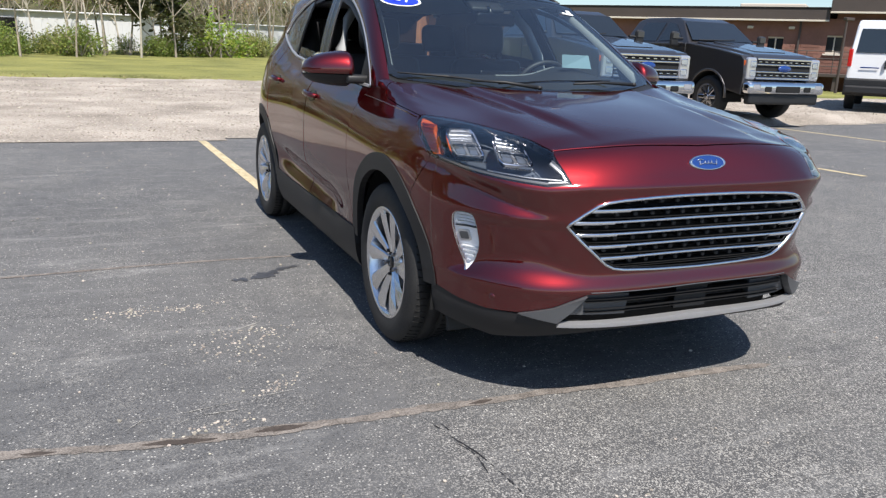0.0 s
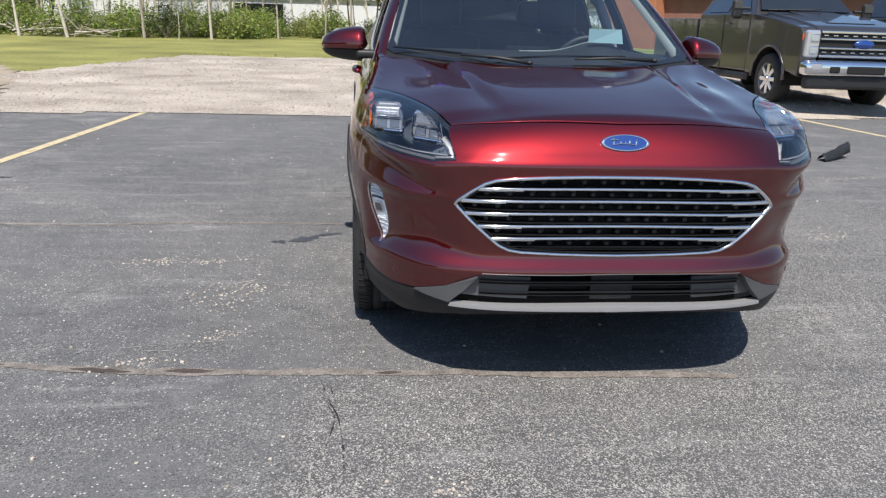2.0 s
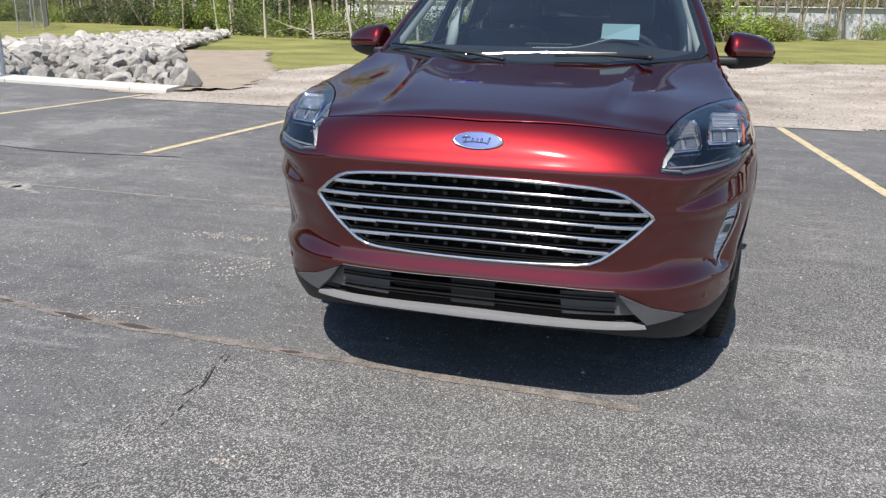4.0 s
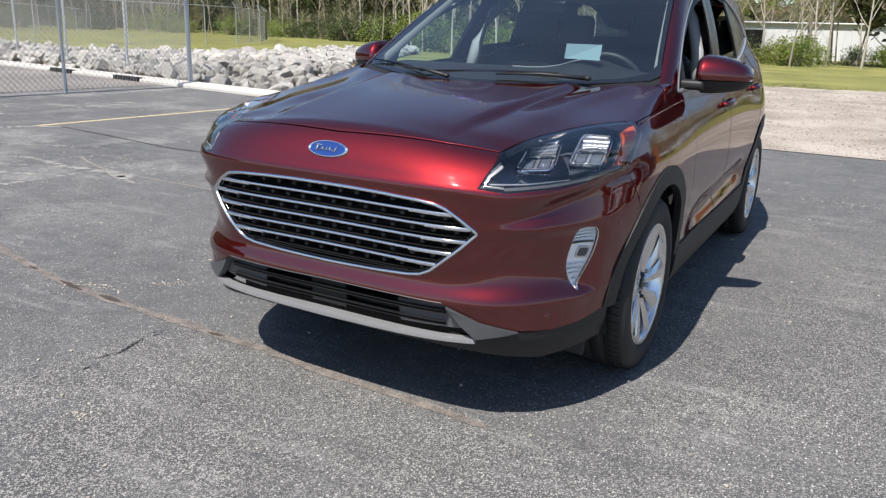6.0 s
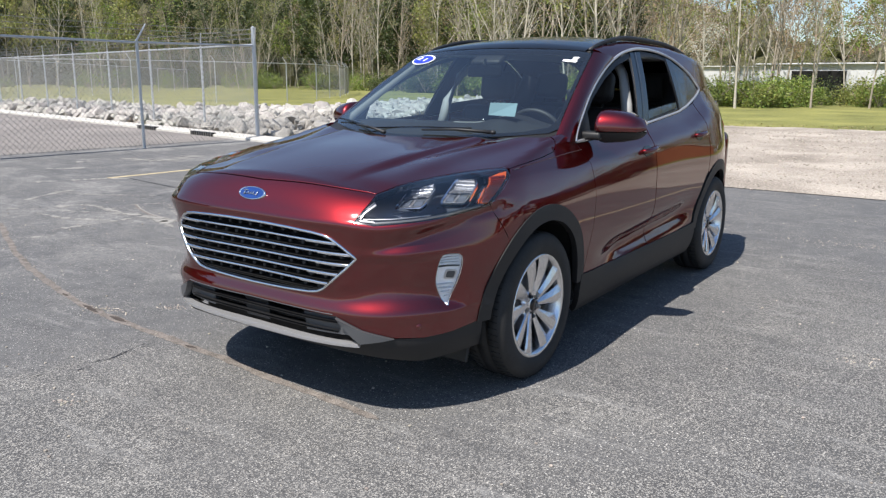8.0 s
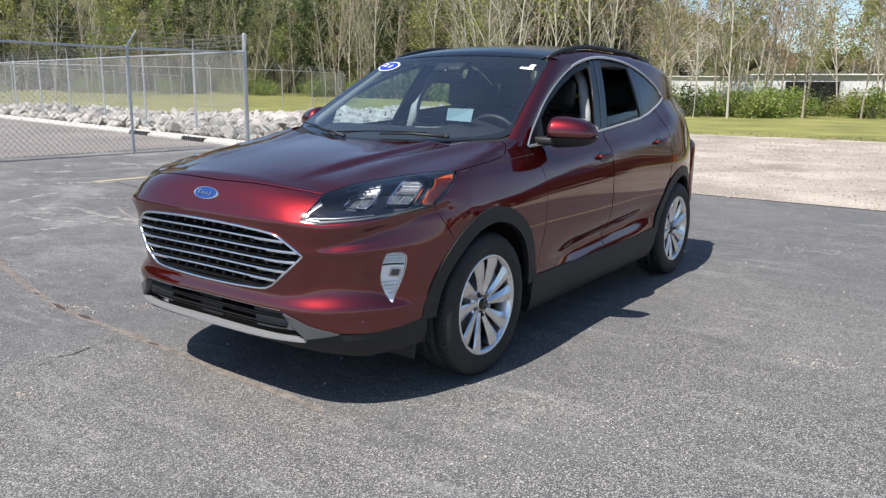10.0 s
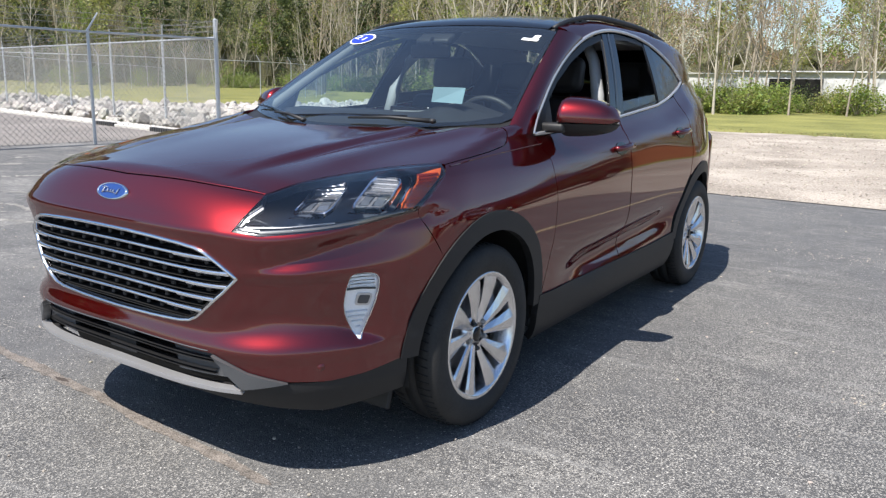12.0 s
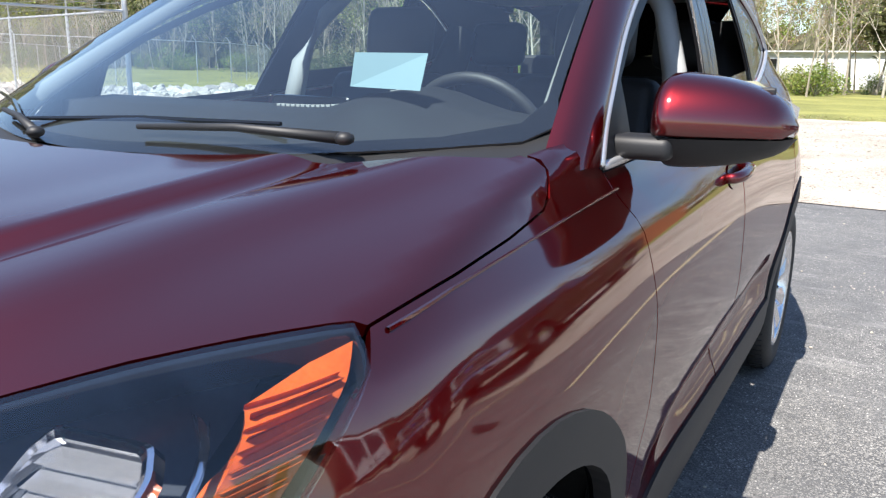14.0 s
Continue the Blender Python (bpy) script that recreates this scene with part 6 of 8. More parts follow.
for cx, cy, rx, ry, turn, k in ((-1.94, 0.68, 0.07, 0.03, 0.3, 70), (-1.69, 0.67, 0.06, 0.025, 0.1, 60), (-1.47, 0.17, 0.16, 0.10, 0.9, 150), (-1.46, -0.36, 0.05, 0.03, 0.5, 45), (-1.75, -0.62, 0.08, 0.02, 0.2, 50), (-0.62, -1.5, 0.04, 0.02, 0.2, 30),
                              (-3.6, 2.4, 0.2, 0.05, 0.2, 80), (-4.6, 1.9, 0.25, 0.06, -0.3, 90), (2.2, 1.2, 0.12, 0.05, 0.4, 60), (1.6, 4.4, 0.3, 0.08, 0.1, 90), (3.6, 3.2, 0.25, 0.06, 0.3, 80)):
    for i in range(k):
        a, b_ = rnd.gauss(0, rx), rnd.gauss(0, ry)
        s = rnd.uniform(0.002, 0.007)
        spots.append((cx + a * math.cos(turn) - b_ * math.sin(turn), cy + a * math.sin(turn) + b_ * math.cos(turn), s * 0.15, s, rnd.uniform(0, 6.28)))
tagged(scatter("loose_grit", spots, GRAVEL_STONE), "small pale grit scattered on asphalt", "grit", kind="stuff")

# ---- kerb, fenced yard and riprap ----
YARD = mat("pale_dusty_asphalt", (0.21, 0.19, 0.175), 0.9, 0, 0.35, 0.5, 60, bump=0.4, depth=0.004)
yx = [-70 + i for i in range(59)]
raw_y = [(x, -40.0, 0.006) for x in yx] + [(x, lot_edge(x) - 0.02, 0.006) for x in yx]
tagged(raw("yard_pavement", raw_y, [(i, i + 1, 59 + i + 1, 59 + i) for i in range(58)], YARD, smooth=False), "pale dusty asphalt yard inside the fence", "pavement", kind="structure")


def kerb_piece(x0, x1):
    b = bmesh.new()
    n_ = max(2, int((x1 - x0) / 0.5))
    prof_ = [(0.0, -0.1), (0.0, 0.05), (0.03, 0.075), (0.42, 0.10), (0.50, 0.09), (0.50, -0.1)]
    rows_ = []
    for i in range(n_ + 1):
        x = x0 + (x1 - x0) * i / n_
        e = lot_edge(x)
        rows_.append([b.verts.new((x, e + dy - 0.02, z)) for dy, z in prof_])
    for r0, r1 in zip(rows_, rows_[1:]):
        for k in range(5):
            b.faces.new((r0[k], r1[k], r1[k + 1], r0[k + 1]))
    b.faces.new(rows_[0])
    b.faces.new(rows_[-1][::-1])
    return tagged(mesh_ob("kerb", b, CONCRETE), "pale concrete kerb at the yard's edge", "kerb", "kerb lengths", "structure")


kx = -41.0
while kx < -7.3:
    kerb_piece(kx + 0.006, min(kx + 3.0, -7.2) - 0.006)
    kx += 3.0
for gx in (-16.9, -13.9):
    b = bmesh.new()
    e = lot_edge(gx + 0.5)
    t = Matrix.Rotation(math.atan(-0.155), 4, "Z")
    box(b, gx + 0.5, e + 0.02, 0.045, 1.1, 0.10, 0.11, 0.006, t)
    o = tagged(mesh_ob("storm_drain", b, DARK), "black cast iron storm drain inlet in the kerb", "drain", "storm drains")
    for i in range(9):
        b = bmesh.new()
        box(b, 0, 0, 0, 0.03, 0.03, 0.10, 0.004)
        part("drain_bar", b, STEEL, o).matrix_local = Matrix.Translation((gx + 0.05 + i * 0.112, lot_edge(gx + 0.05 + i * 0.112) - 0.035, 0.05))

ROCK = mat("pale_limestone_rock", (0.36, 0.335, 0.30), 0.92, 0, 0.3, 3, 30, bump=0.9, depth=0.03, tint=(0.44, 0.415, 0.38), per_piece=0.16)
ROCK_MASS = island(mat("pale_limestone_rocks", (0.36, 0.335, 0.30), 0.92, 0, 0.3, 3, 30, bump=0.9, depth=0.03, tint=(0.44, 0.415, 0.38)), 0.16)
RIP = [(-7.2, 8.75), (-10.2, 12.8), (-13.7, 18), (-17.5, 26), (-22, 36), (-24.5, 33), (-21.5, 24), (-19.5, 18), (-23, 15.8), (-28, 15.2), (-34, 15), (-36, 13.1), (-30, 12.1), (-20, 10.55), (-12, 9.3)]


def boulder(seed):
    b = bmesh.new()
    r = random.Random(seed)
    bmesh.ops.create_icosphere(b, subdivisions=2, radius=1.0)
    cuts = [Vector((r.uniform(-1, 1), r.uniform(-1, 1), r.uniform(-0.6, 1))).normalized() for _ in range(12)]
    lim = [r.uniform(0.42, 0.75) for _ in cuts]
    for v in b.verts:
        for c_, l_ in zip(cuts, lim):
            d = v.co.dot(c_)
            if d > l_:
                v.co -= c_ * (d - l_)
        v.co *= 1 + 0.06 * noise.noise(v.co * 2.5 + Vector((seed, 0, 0)))
        v.co.z *= 0.72
    me = bpy.data.meshes.new("rock")
    b.to_mesh(me)
    b.free()
    me.materials.append(ROCK)
    return me


BOULD = [boulder(100 + i) for i in range(12)]
rp = []
rr = random.Random(77)
tries = 0
taken = np.zeros((3000, 3))
while len(rp) < 2900 and tries < 60000:
    tries += 1
    x, y = rr.uniform(-36, -7), rr.uniform(8.7, 36)
    if not within(np.array([(x, y)]), RIP)[0]:
        continue
    s = rr.choice((0.12, 0.15, 0.18, 0.22, 0.27, 0.34))
    q = taken[:len(rp)]
    if not len(q) or np.all((q[:, 0] - x) ** 2 + (q[:, 1] - y) ** 2 > (0.62 * (q[:, 2] + s)) ** 2):
        taken[len(rp)] = (x, y, s)
        rp.append((x, y, s))
rp.sort(key=lambda q: (q[0] - 2.5) ** 2 + (q[1] + 3) ** 2)


def rip_z(x, y):
    return 0.10 + 0.16 * min(1.0, abs(y - lot_edge(x) - 0.5) / 2.0) + 0.16 * noise.noise((x * 0.5, y * 0.5, 9)) + 0.10 * noise.noise((x * 2.1, y * 2.1, 4))


mass_v, mass_f, kk = [], [], 0
for i, (x, y, s) in enumerate(rp):
    m = Matrix.LocRotScale((x, y, rip_z(x, y)), Euler((rr.uniform(-0.9, 0.9), rr.uniform(-0.9, 0.9), rr.uniform(0, 6.28))), Vector((s * rr.uniform(0.9, 1.4), s, s * rr.uniform(0.8, 1.1))))
    me = BOULD[i % 12]
    if i < 260:
        o = new("rock", me)
        o.matrix_world = m
        tagged(o, "pale angular limestone boulder in the riprap bank", "rock", "riprap boulders")
    else:
        vs = np.empty(len(me.vertices) * 3)
        me.vertices.foreach_get("co", vs)
        vs = np.c_[vs.reshape(-1, 3), np.ones(len(me.vertices))] @ np.array(m).T
        mass_v.append(vs[:, :3])
        mass_f += [tuple(v + kk for v in pl.vertices) for pl in me.polygons]
        kk += len(me.vertices)
tagged(raw("riprap", np.concatenate(mass_v).tolist(), mass_f, ROCK_MASS, smooth=False), "bank of pale angular limestone boulders", "rocks", kind="stuff")
DIRT = mat("bare_dirt", (0.30, 0.25, 0.19), 0.95, 0, 0.25, 1.5, 40, bump=0.7, depth=0.02)
bed = [(x, y, rip_z(x, y) - 0.16) for x, y in dense(RIP, 1.0)]
bc = bmesh.new()
bc.faces.new([bc.verts.new(q) for q in bed])
bmesh.ops.triangulate(bc, faces=bc.faces[:])
tagged(mesh_ob("riprap_bed", bc, DIRT), "bare dirt under the rocks", "dirt", kind="structure")
dirt = sheet("dirt_bank", -20, -5.5, 8.2, 24, 60, 60, lambda x, y: rise(x, y) + 0.075 + 0.05 * noise.noise((x, y, 4)), DIRT,
             lambda x, y: within(np.array([(x, y)]), [(-7.0, 8.2), (-9.5, 11.5), (-13, 17.2), (-15, 21), (-12.5, 22), (-9.5, 16), (-7.6, 13), (-6.4, 9)])[0])
tagged(dirt, "bare brown dirt beside the rocks", "dirt", kind="structure")

# ---- chain-link fence ----
WIRE = mat("galvanised_wire", (0.23, 0.235, 0.24), 0.55, 0.5, 0.15, 20, 200)


def link_section(a, b, height, pitch=0.11, thick=0.0028):
    """Crossing slanted wires between two posts."""
    a, b = Vector(a), Vector(b)
    L = (b - a).length
    d = (b - a) / L
    n_ = Vector((-d.y, d.x, 0)) * thick
    vs, fs = [], []
    z0 = 0.04
    H = height - z0
    for sgn in (1, -1):
        k = -H
        while k < L:
            s0, s1 = max(0.0, k), min(L, k + H)
            if s1 > s0:
                h0, h1 = s0 - k, s1 - k
                if sgn < 0:
                    h0, h1 = H - h0, H - h1
                p, q = a + d * s0 + Vector((0, 0, z0 + h0)), a + d * s1 + Vector((0, 0, z0 + h1))
                off = n_ * (1 if sgn > 0 else -1)
                w = Vector((0, 0, thick * 1.4))
                i = len(vs)
                for e in (p, q):
                    vs += [tuple(e + off - w), tuple(e + off + w), tuple(e + off * 2.4)]
                fs += [(i, i + 3, i + 4, i + 1), (i + 1, i + 4, i + 5, i + 2), (i + 2, i + 5, i + 3, i)]
            k += pitch
    return vs, fs


def fence(points, height, arm, label, pitch=0.11, tall_first=False, thick=0.0028):
    root_ = empty("chain_link_fence", pose(0, 0, 0))
    tagged(root_, label, "fence", "chain-link fences")
    tops = []
    for i, (x, y, z) in enumerate(points):
        tall = tall_first and i == 0
        b = bmesh.new()
        h = height + (0.40 if tall else 0.03)
        r = 0.045 if tall else 0.03
        tube(b, [(x, y, z - 0.2), (x, y, z + h)], r, 12)
        lathe_z = [(x, y, z + h), (x, y, z + h + 0.03)]
        tube(b, lathe_z, [r * 1.15, 0.01], 12)
        part("fence_post", b, GALV, root_, smooth=False)
        if not tall:
            b = bmesh.new()
            tip = (x + arm[0], y + arm[1], z + h + 0.33)
            tube(b, [(x, y, z + h), tip], [0.020, 0.014], 6)
            part("barbed_arm", b, GALV, root_)
            tops.append([Vector((x, y, z + h)).lerp(Vector(tip), f) for f in (0.35, 0.65, 0.95)])
        else:
            tops.append([Vector((x, y, z + height + f)) for f in (0.13, 0.24, 0.35)])
    for i, (p, q) in enumerate(zip(points, points[1:])):
        b = bmesh.new()
        tube(b, [(p[0], p[1], p[2] + height), (q[0], q[1], q[2] + height)], 0.021, 8)
        part("top_rail", b, GALV, root_)
        vs, fs = link_section(p, q, height, pitch, thick)
        raw("link_mesh", vs, fs, WIRE, root_, smooth=False)
        b = bmesh.new()
        for k in range(3):
            m0, m1 = tops[i][k], tops[i + 1][k]
            tube(b, [m0, (m0 + m1) / 2 - Vector((0, 0, 0.02)), m1], 0.004, 4)
            for j in range(1, int((m1 - m0).length / 0.13)):
                c = m0.lerp(m1, j * 0.13 / (m1 - m0).length)
                tube(b, [c - Vector((0.012, 0.012, 0.02)), c + Vector((0.012, 0.012, 0.02))], 0.002, 3)
        part("barbed_wire", b, WIRE, root_)
    return root_


fence([(-11.42, 9.0, 0.05), (-11.42, 6.04, 0), (-11.42, 3.05, 0), (-11.42, 0.05, 0), (-11.42, -2.95, 0), (-11.42, -5.95, 0)], 2.07, (0.0, 0.22), "galvanised chain-link fence with barbed wire along the yard", tall_first=True, thick=0.0028)
back = [(-11.42, 9.03, 0.10)] + [(-11.42 - 3.15 * i, 9.35 + 0.60 * i, 0.12) for i in range(1, 10)]
fence(back, 2.05, (0.16, -0.10), "galvanised chain-link fence with barbed wire behind the kerb", 0.13)
far = [(-39.8, 14.7, 0.1), (-35.0, 21, 0.1), (-33.2, 25, 0.1), (-32.4, 29.6, 0.1), (-33.3, 33, 0.12), (-35.5, 36.5, 0.14), (-37.8, 40, 0.16), (-40.8, 43.8, 0.18), (-44, 47.6, 0.2), (-47.5, 51.5, 0.2), (-51, 55.4, 0.2)]
fence(far, 2.2, (-0.18, -0.12), "distant chain-link fence with barbed wire on the lawn", 0.16, thick=0.004)
far2 = [(-39.8 - 4.0 * i, 14.7 + 4.6 * i, 0.1) for i in range(9)]
fence(far2, 2.2, (-0.18, -0.12), "distant chain-link fence enclosing the lawn", 0.18, thick=0.004)

# ---- trees ----
BARK = mat("grey_brown_bark", (0.27, 0.225, 0.17), 0.95, 0, 0.3, 4, 40, bump=0.6, depth=0.02, tint=(0.34, 0.30, 0.24))
PALE_BARK = mat("pale_birch_bark", (0.45, 0.41, 0.34), 0.9, 0, 0.3, 4, 30, bump=0.4, depth=0.01)


def leaf_mat(name, color, hue=0.03, amount=0.4):
    m = island(mat(name, color, 0.6, 0, 0.2, 2, 10), amount, hue)
    n, l = m.node_tree.nodes, m.node_tree.links
    b = n["Principled BSDF"]
    tr, mx = n.new("ShaderNodeBsdfTranslucent"), n.new("ShaderNodeMixShader")
    l.new(b.inputs["Base Color"].links[0].from_socket, tr.inputs[0])
    mx.inputs[0].default_value = 0.35
    l.new(b.outputs[0], mx.inputs[1])
    l.new(tr.outputs[0], mx.inputs[2])
    l.new(mx.outputs[0], n["Material Output"].inputs[0])
    return m


SPRING = leaf_mat("young_spring_leaves", (0.25, 0.265, 0.075))
GREEN = leaf_mat("fresh_green_leaves", (0.205, 0.265, 0.055))
DEEP = leaf_mat("deep_green_leaves", (0.07, 0.095, 0.032))
LIME = leaf_mat("bright_lime_leaves", (0.24, 0.33, 0.045))
CONIFER = leaf_mat("brownish_conifer", (0.10, 0.105, 0.04))
BUDS = leaf_mat("tan_budding_twigs", (0.34, 0.25, 0.15))
BLOSSOM = leaf_mat("white_blossom", (0.50, 0.50, 0.43), 0.01, 0.2)


class Grow:
    """Collects branches and leaves as plain arrays."""

    def __init__(self, seed):
        self.r = random.Random(seed)
        self.v, self.f, self.lv, self.lf = [], [], [], []

    def limb(self, pts, rs, sides=5):
        base = len(self.v)
        for i, p in enumerate(pts):
            d = (pts[min(i + 1, len(pts) - 1)] - pts[max(i - 1, 0)]).normalized()
            a = d.cross(Vector((0.3, 0.9, 0.1))).normalized()
            b = d.cross(a)
            for k in range(sides):
                u = k * 2 * math.pi / sides
                self.v.append(tuple(p + (a * math.cos(u) + b * math.sin(u)) * rs[i]))
        for i in range(len(pts) - 1):
            for k in range(sides):
                j = (k + 1) % sides
                self.f.append((base + i * sides + k, base + i * sides + j, base + (i + 1) * sides + j, base + (i + 1) * sides + k))

    def leaf(self, p, s):
        r = self.r
        a = Vector((r.uniform(-1, 1), r.uniform(-1, 1), r.uniform(-0.6, 0.6))).normalized()
        b = a.cross(Vector((r.uniform(-1, 1), r.uniform(-1, 1), r.uniform(-1, 1)))).normalized()
        i = len(self.lv)
        self.lv += [tuple(p - a * s), tuple(p + b * s * 0.55), tuple(p + a * s), tuple(p - b * s * 0.55)]
        self.lf.append((i, i + 1, i + 2, i + 3))

    def branch(self, p, d, length, rad, depth, leaves, leaf_s, spread):
        r = self.r
        pts, rs = [p], [rad]
        n_ = 3 if depth else 2
        for i in range(n_):
            d = (d + Vector((r.uniform(-1, 1), r.uniform(-1, 1), r.uniform(-0.4, 0.9))) * 0.16).normalized()
            pts.append(pts[-1] + d * length / n_)
            rs.append(rad * (1 - 0.75 * (i + 1) / n_))
        self.limb(pts, rs, 3 if depth < 2 else 4)
        if depth:
            for _ in range(r.randint(3, 4)):
                f = r.uniform(0.3, 1.0) * n_
                i = min(int(f), n_ - 1)
                q = pts[i].lerp(pts[i + 1], f - i)
                dd = (d + Vector((r.uniform(-1, 1), r.uniform(-1, 1), r.uniform(-0.3, 0.7))) * spread).normalized()
                self.branch(q, dd, length * r.uniform(0.4, 0.65), rs[i] * 0.5, depth - 1, leaves, leaf_s, spread)
        for _ in range(leaves):
            f = r.uniform(0.2, 1.0) * n_
            i = min(int(f), n_ - 1)
            q = pts[i].lerp(pts[i + 1], f - i) + Vector((r.gauss(0, 1), r.gauss(0, 1), r.gauss(0, 1))) * 0.22
            self.leaf(q, leaf_s * r.uniform(0.6, 1.3))


def grow_tree(seed, height, leaves, leaf_s, bare=0.3, spread=0.8, rad=None, limbs=16):
    g = Grow(seed)
    r = g.r
    rad = rad or height * 0.0048
    pts, rs = [Vector((0, 0, -0.1))], [rad * 1.35]
    n_ = 8
    d = Vector((r.uniform(-0.08, 0.08), r.uniform(-0.08, 0.08), 1)).normalized()
    for i in range(n_):
        d = (d + Vector((r.uniform(-1, 1), r.uniform(-1, 1), 0.4)) * 0.07).normalized()
        pts.append(pts[-1] + d * height / n_)
        rs.append(rad * (1 - 0.88 * (i + 1) / n_))
    g.limb(pts, rs, 6)
    for k in range(limbs):
        f = (bare + (0.97 - bare) * (k + r.random()) / limbs) * n_
        i = min(int(f), n_ - 1)
        q = pts[i].lerp(pts[i + 1], f - i)
        u = r.uniform(0, 6.28)
        dd = Vector((math.cos(u) * spread, math.sin(u) * spread, r.uniform(0.5, 1.2))).normalized()
        g.branch(q, dd, height * r.uniform(0.16, 0.30) * (1.15 - 0.6 * f / n_), rs[i] * 0.55, 2 if k < limbs * 0.7 else 1, leaves, leaf_s, 0.8)
    return g


def grow_bush(seed, height, width, count, leaf_s):
    g = Grow(seed)
    r = g.r
    for k in range(14):
        u = r.uniform(0, 6.28)
        d = Vector((math.cos(u) * width * 0.5, math.sin(u) * width * 0.5, height * r.uniform(0.5, 1.0)))
        g.limb([Vector((0, 0, -0.05)), d * 0.5 + Vector((0, 0, 0.1)), d], [0.03, 0.02, 0.006], 4)
    lumps = [(Vector((r.uniform(-0.5, 0.5) * width, r.uniform(-0.5, 0.5) * width, height * r.uniform(0.15, 0.85))), r.uniform(0.28, 0.5) * height) for _ in range(12)]
    for i in range(count):
        c, s = lumps[i % 12]
        d = Vector((r.gauss(0, 1), r.gauss(0, 1), r.gauss(0, 0.8))).normalized() * s * r.uniform(0.6, 1.08)
        p = c + d
        p.z = max(0.04, p.z)
        g.leaf(p, leaf_s * r.uniform(0.6, 1.4))
    return g


def land(x, y):
    return rise(x, y) + 0.02


def stand(name, g, m, leaf_m, bark, label, category, group=""):
    o = empty(name, m)
    raw("trunk", g.v, g.f, bark, o)
    if g.lf:
        raw("crown", g.lv, g.lf, leaf_m, o, smooth=False)
    return tagged(o, label, category, group)


# the woods' edge, from the lawn on the one hand round to the far fence
EDGE = [(26, 78), (12, 62), (4, 53), (-3, 46), (-8, 41), (-14, 37), (-21, 38), (-30, 47), (-44, 58), (-60, 62), (-78, 56), (-92, 42), (-104, 22), (-112, -6)]


def along(u):
    k = u * (len(EDGE) - 1)
    i = min(int(k), len(EDGE) - 2)
    a, b = Vector(EDGE[i]), Vector(EDGE[i + 1])
    d = (b - a).normalized()
    return a.lerp(b, k - i), Vector((d.y, -d.x))


bare_kinds = [grow_tree(200 + i, 11 + i % 4, 2, 0.07, 0.16, 0.5, limbs=24) for i in range(5)]
leafy_kinds = [grow_tree(300 + i, 10 + i % 3, 7, 0.11, 0.2, 0.8) for i in range(4)]
deep_kinds = [grow_tree(400 + i, 10 + i, 12, 0.15, 0.08, 0.9) for i in range(2)]
wr = random.Random(31)
mass = {"bark": ([], [], 0), "spring": ([], [], 0), "green": ([], [], 0), "deep": ([], [], 0), "buds": ([], [], 0), "pale": ([], [], 0)}


def add_mass(key, vs, fs, m):
    if not fs:
        return
    V, F, k = mass[key]
    q = np.c_[np.array(vs), np.ones(len(vs))] @ np.array(m).T
    V.append(q[:, :3])
    F.append(np.array(fs) + k)
    mass[key] = (V, F, k + len(vs))


def place(x, y, s, turn):
    return Matrix.LocRotScale((x, y, land(x, y)), Euler((0, 0, turn)), Vector((s, s, s * wr.uniform(0.9, 1.15))))


for i in range(215):
    u = wr.random()
    p, n_ = along(u)
    depth = 1.5 + wr.random() ** 1.2 * 24
    q = p + Vector((p.x + 14 if p.x > -14 else (p.x + 14) * 1.1, 60.0 if p.x > -60 else max(8.0, p.y))).normalized() * depth
    left = u > 0.48
    roll = wr.random()
    m = place(q.x, q.y, wr.uniform(1.0, 1.5) if left else wr.uniform(0.95, 1.4), wr.uniform(0, 6.28))
    if roll < (0.80 if left else 0.92):
        g = wr.choice(bare_kinds)
        add_mass("pale" if wr.random() < 0.35 else "bark", g.v, g.f, m)
        add_mass("buds" if wr.random() < (0.35 if left else 0.6) else "spring", g.lv, g.lf, m)
    elif roll < (0.95 if left else 0.995):
        g = wr.choice(leafy_kinds)
        add_mass("bark", g.v, g.f, m)
        add_mass("spring" if wr.random() < 0.6 else "green", g.lv, g.lf, m)
    else:
        g = wr.choice(deep_kinds)
        add_mass("bark", g.v, g.f, m)
        add_mass("deep", g.lv, g.lf, m)
for i in range(95):
    p, n_ = along(wr.uniform(0.45, 0.99))
    q = p + Vector(((p.x + 14) * 1.1, 60.0 if p.x > -60 else max(8.0, p.y))).normalized() * wr.uniform(10, 34)
    g = wr.choice(deep_kinds if wr.random() < 0.45 else leafy_kinds)
    m = place(q.x, q.y, wr.uniform(1.1, 1.6), wr.uniform(0, 6.28))
    add_mass("bark", g.v, g.f, m)
    add_mass("deep" if wr.random() < 0.85 else "spring", g.lv, g.lf, m)
for i in range(64):
    x = wr.uniform(-46, 44)
    m = place(x, wr.uniform(84, 104), wr.uniform(1.0, 1.35), wr.uniform(0, 6.28))
    g = wr.choice(leafy_kinds)
    add_mass("bark", g.v, g.f, m)
    add_mass(wr.choice(("spring", "buds", "buds", "green")), g.lv, g.lf, m)
bushes = [grow_bush(500 + i, 1.9, 2.4, 1200, 0.085) for i in range(4)]
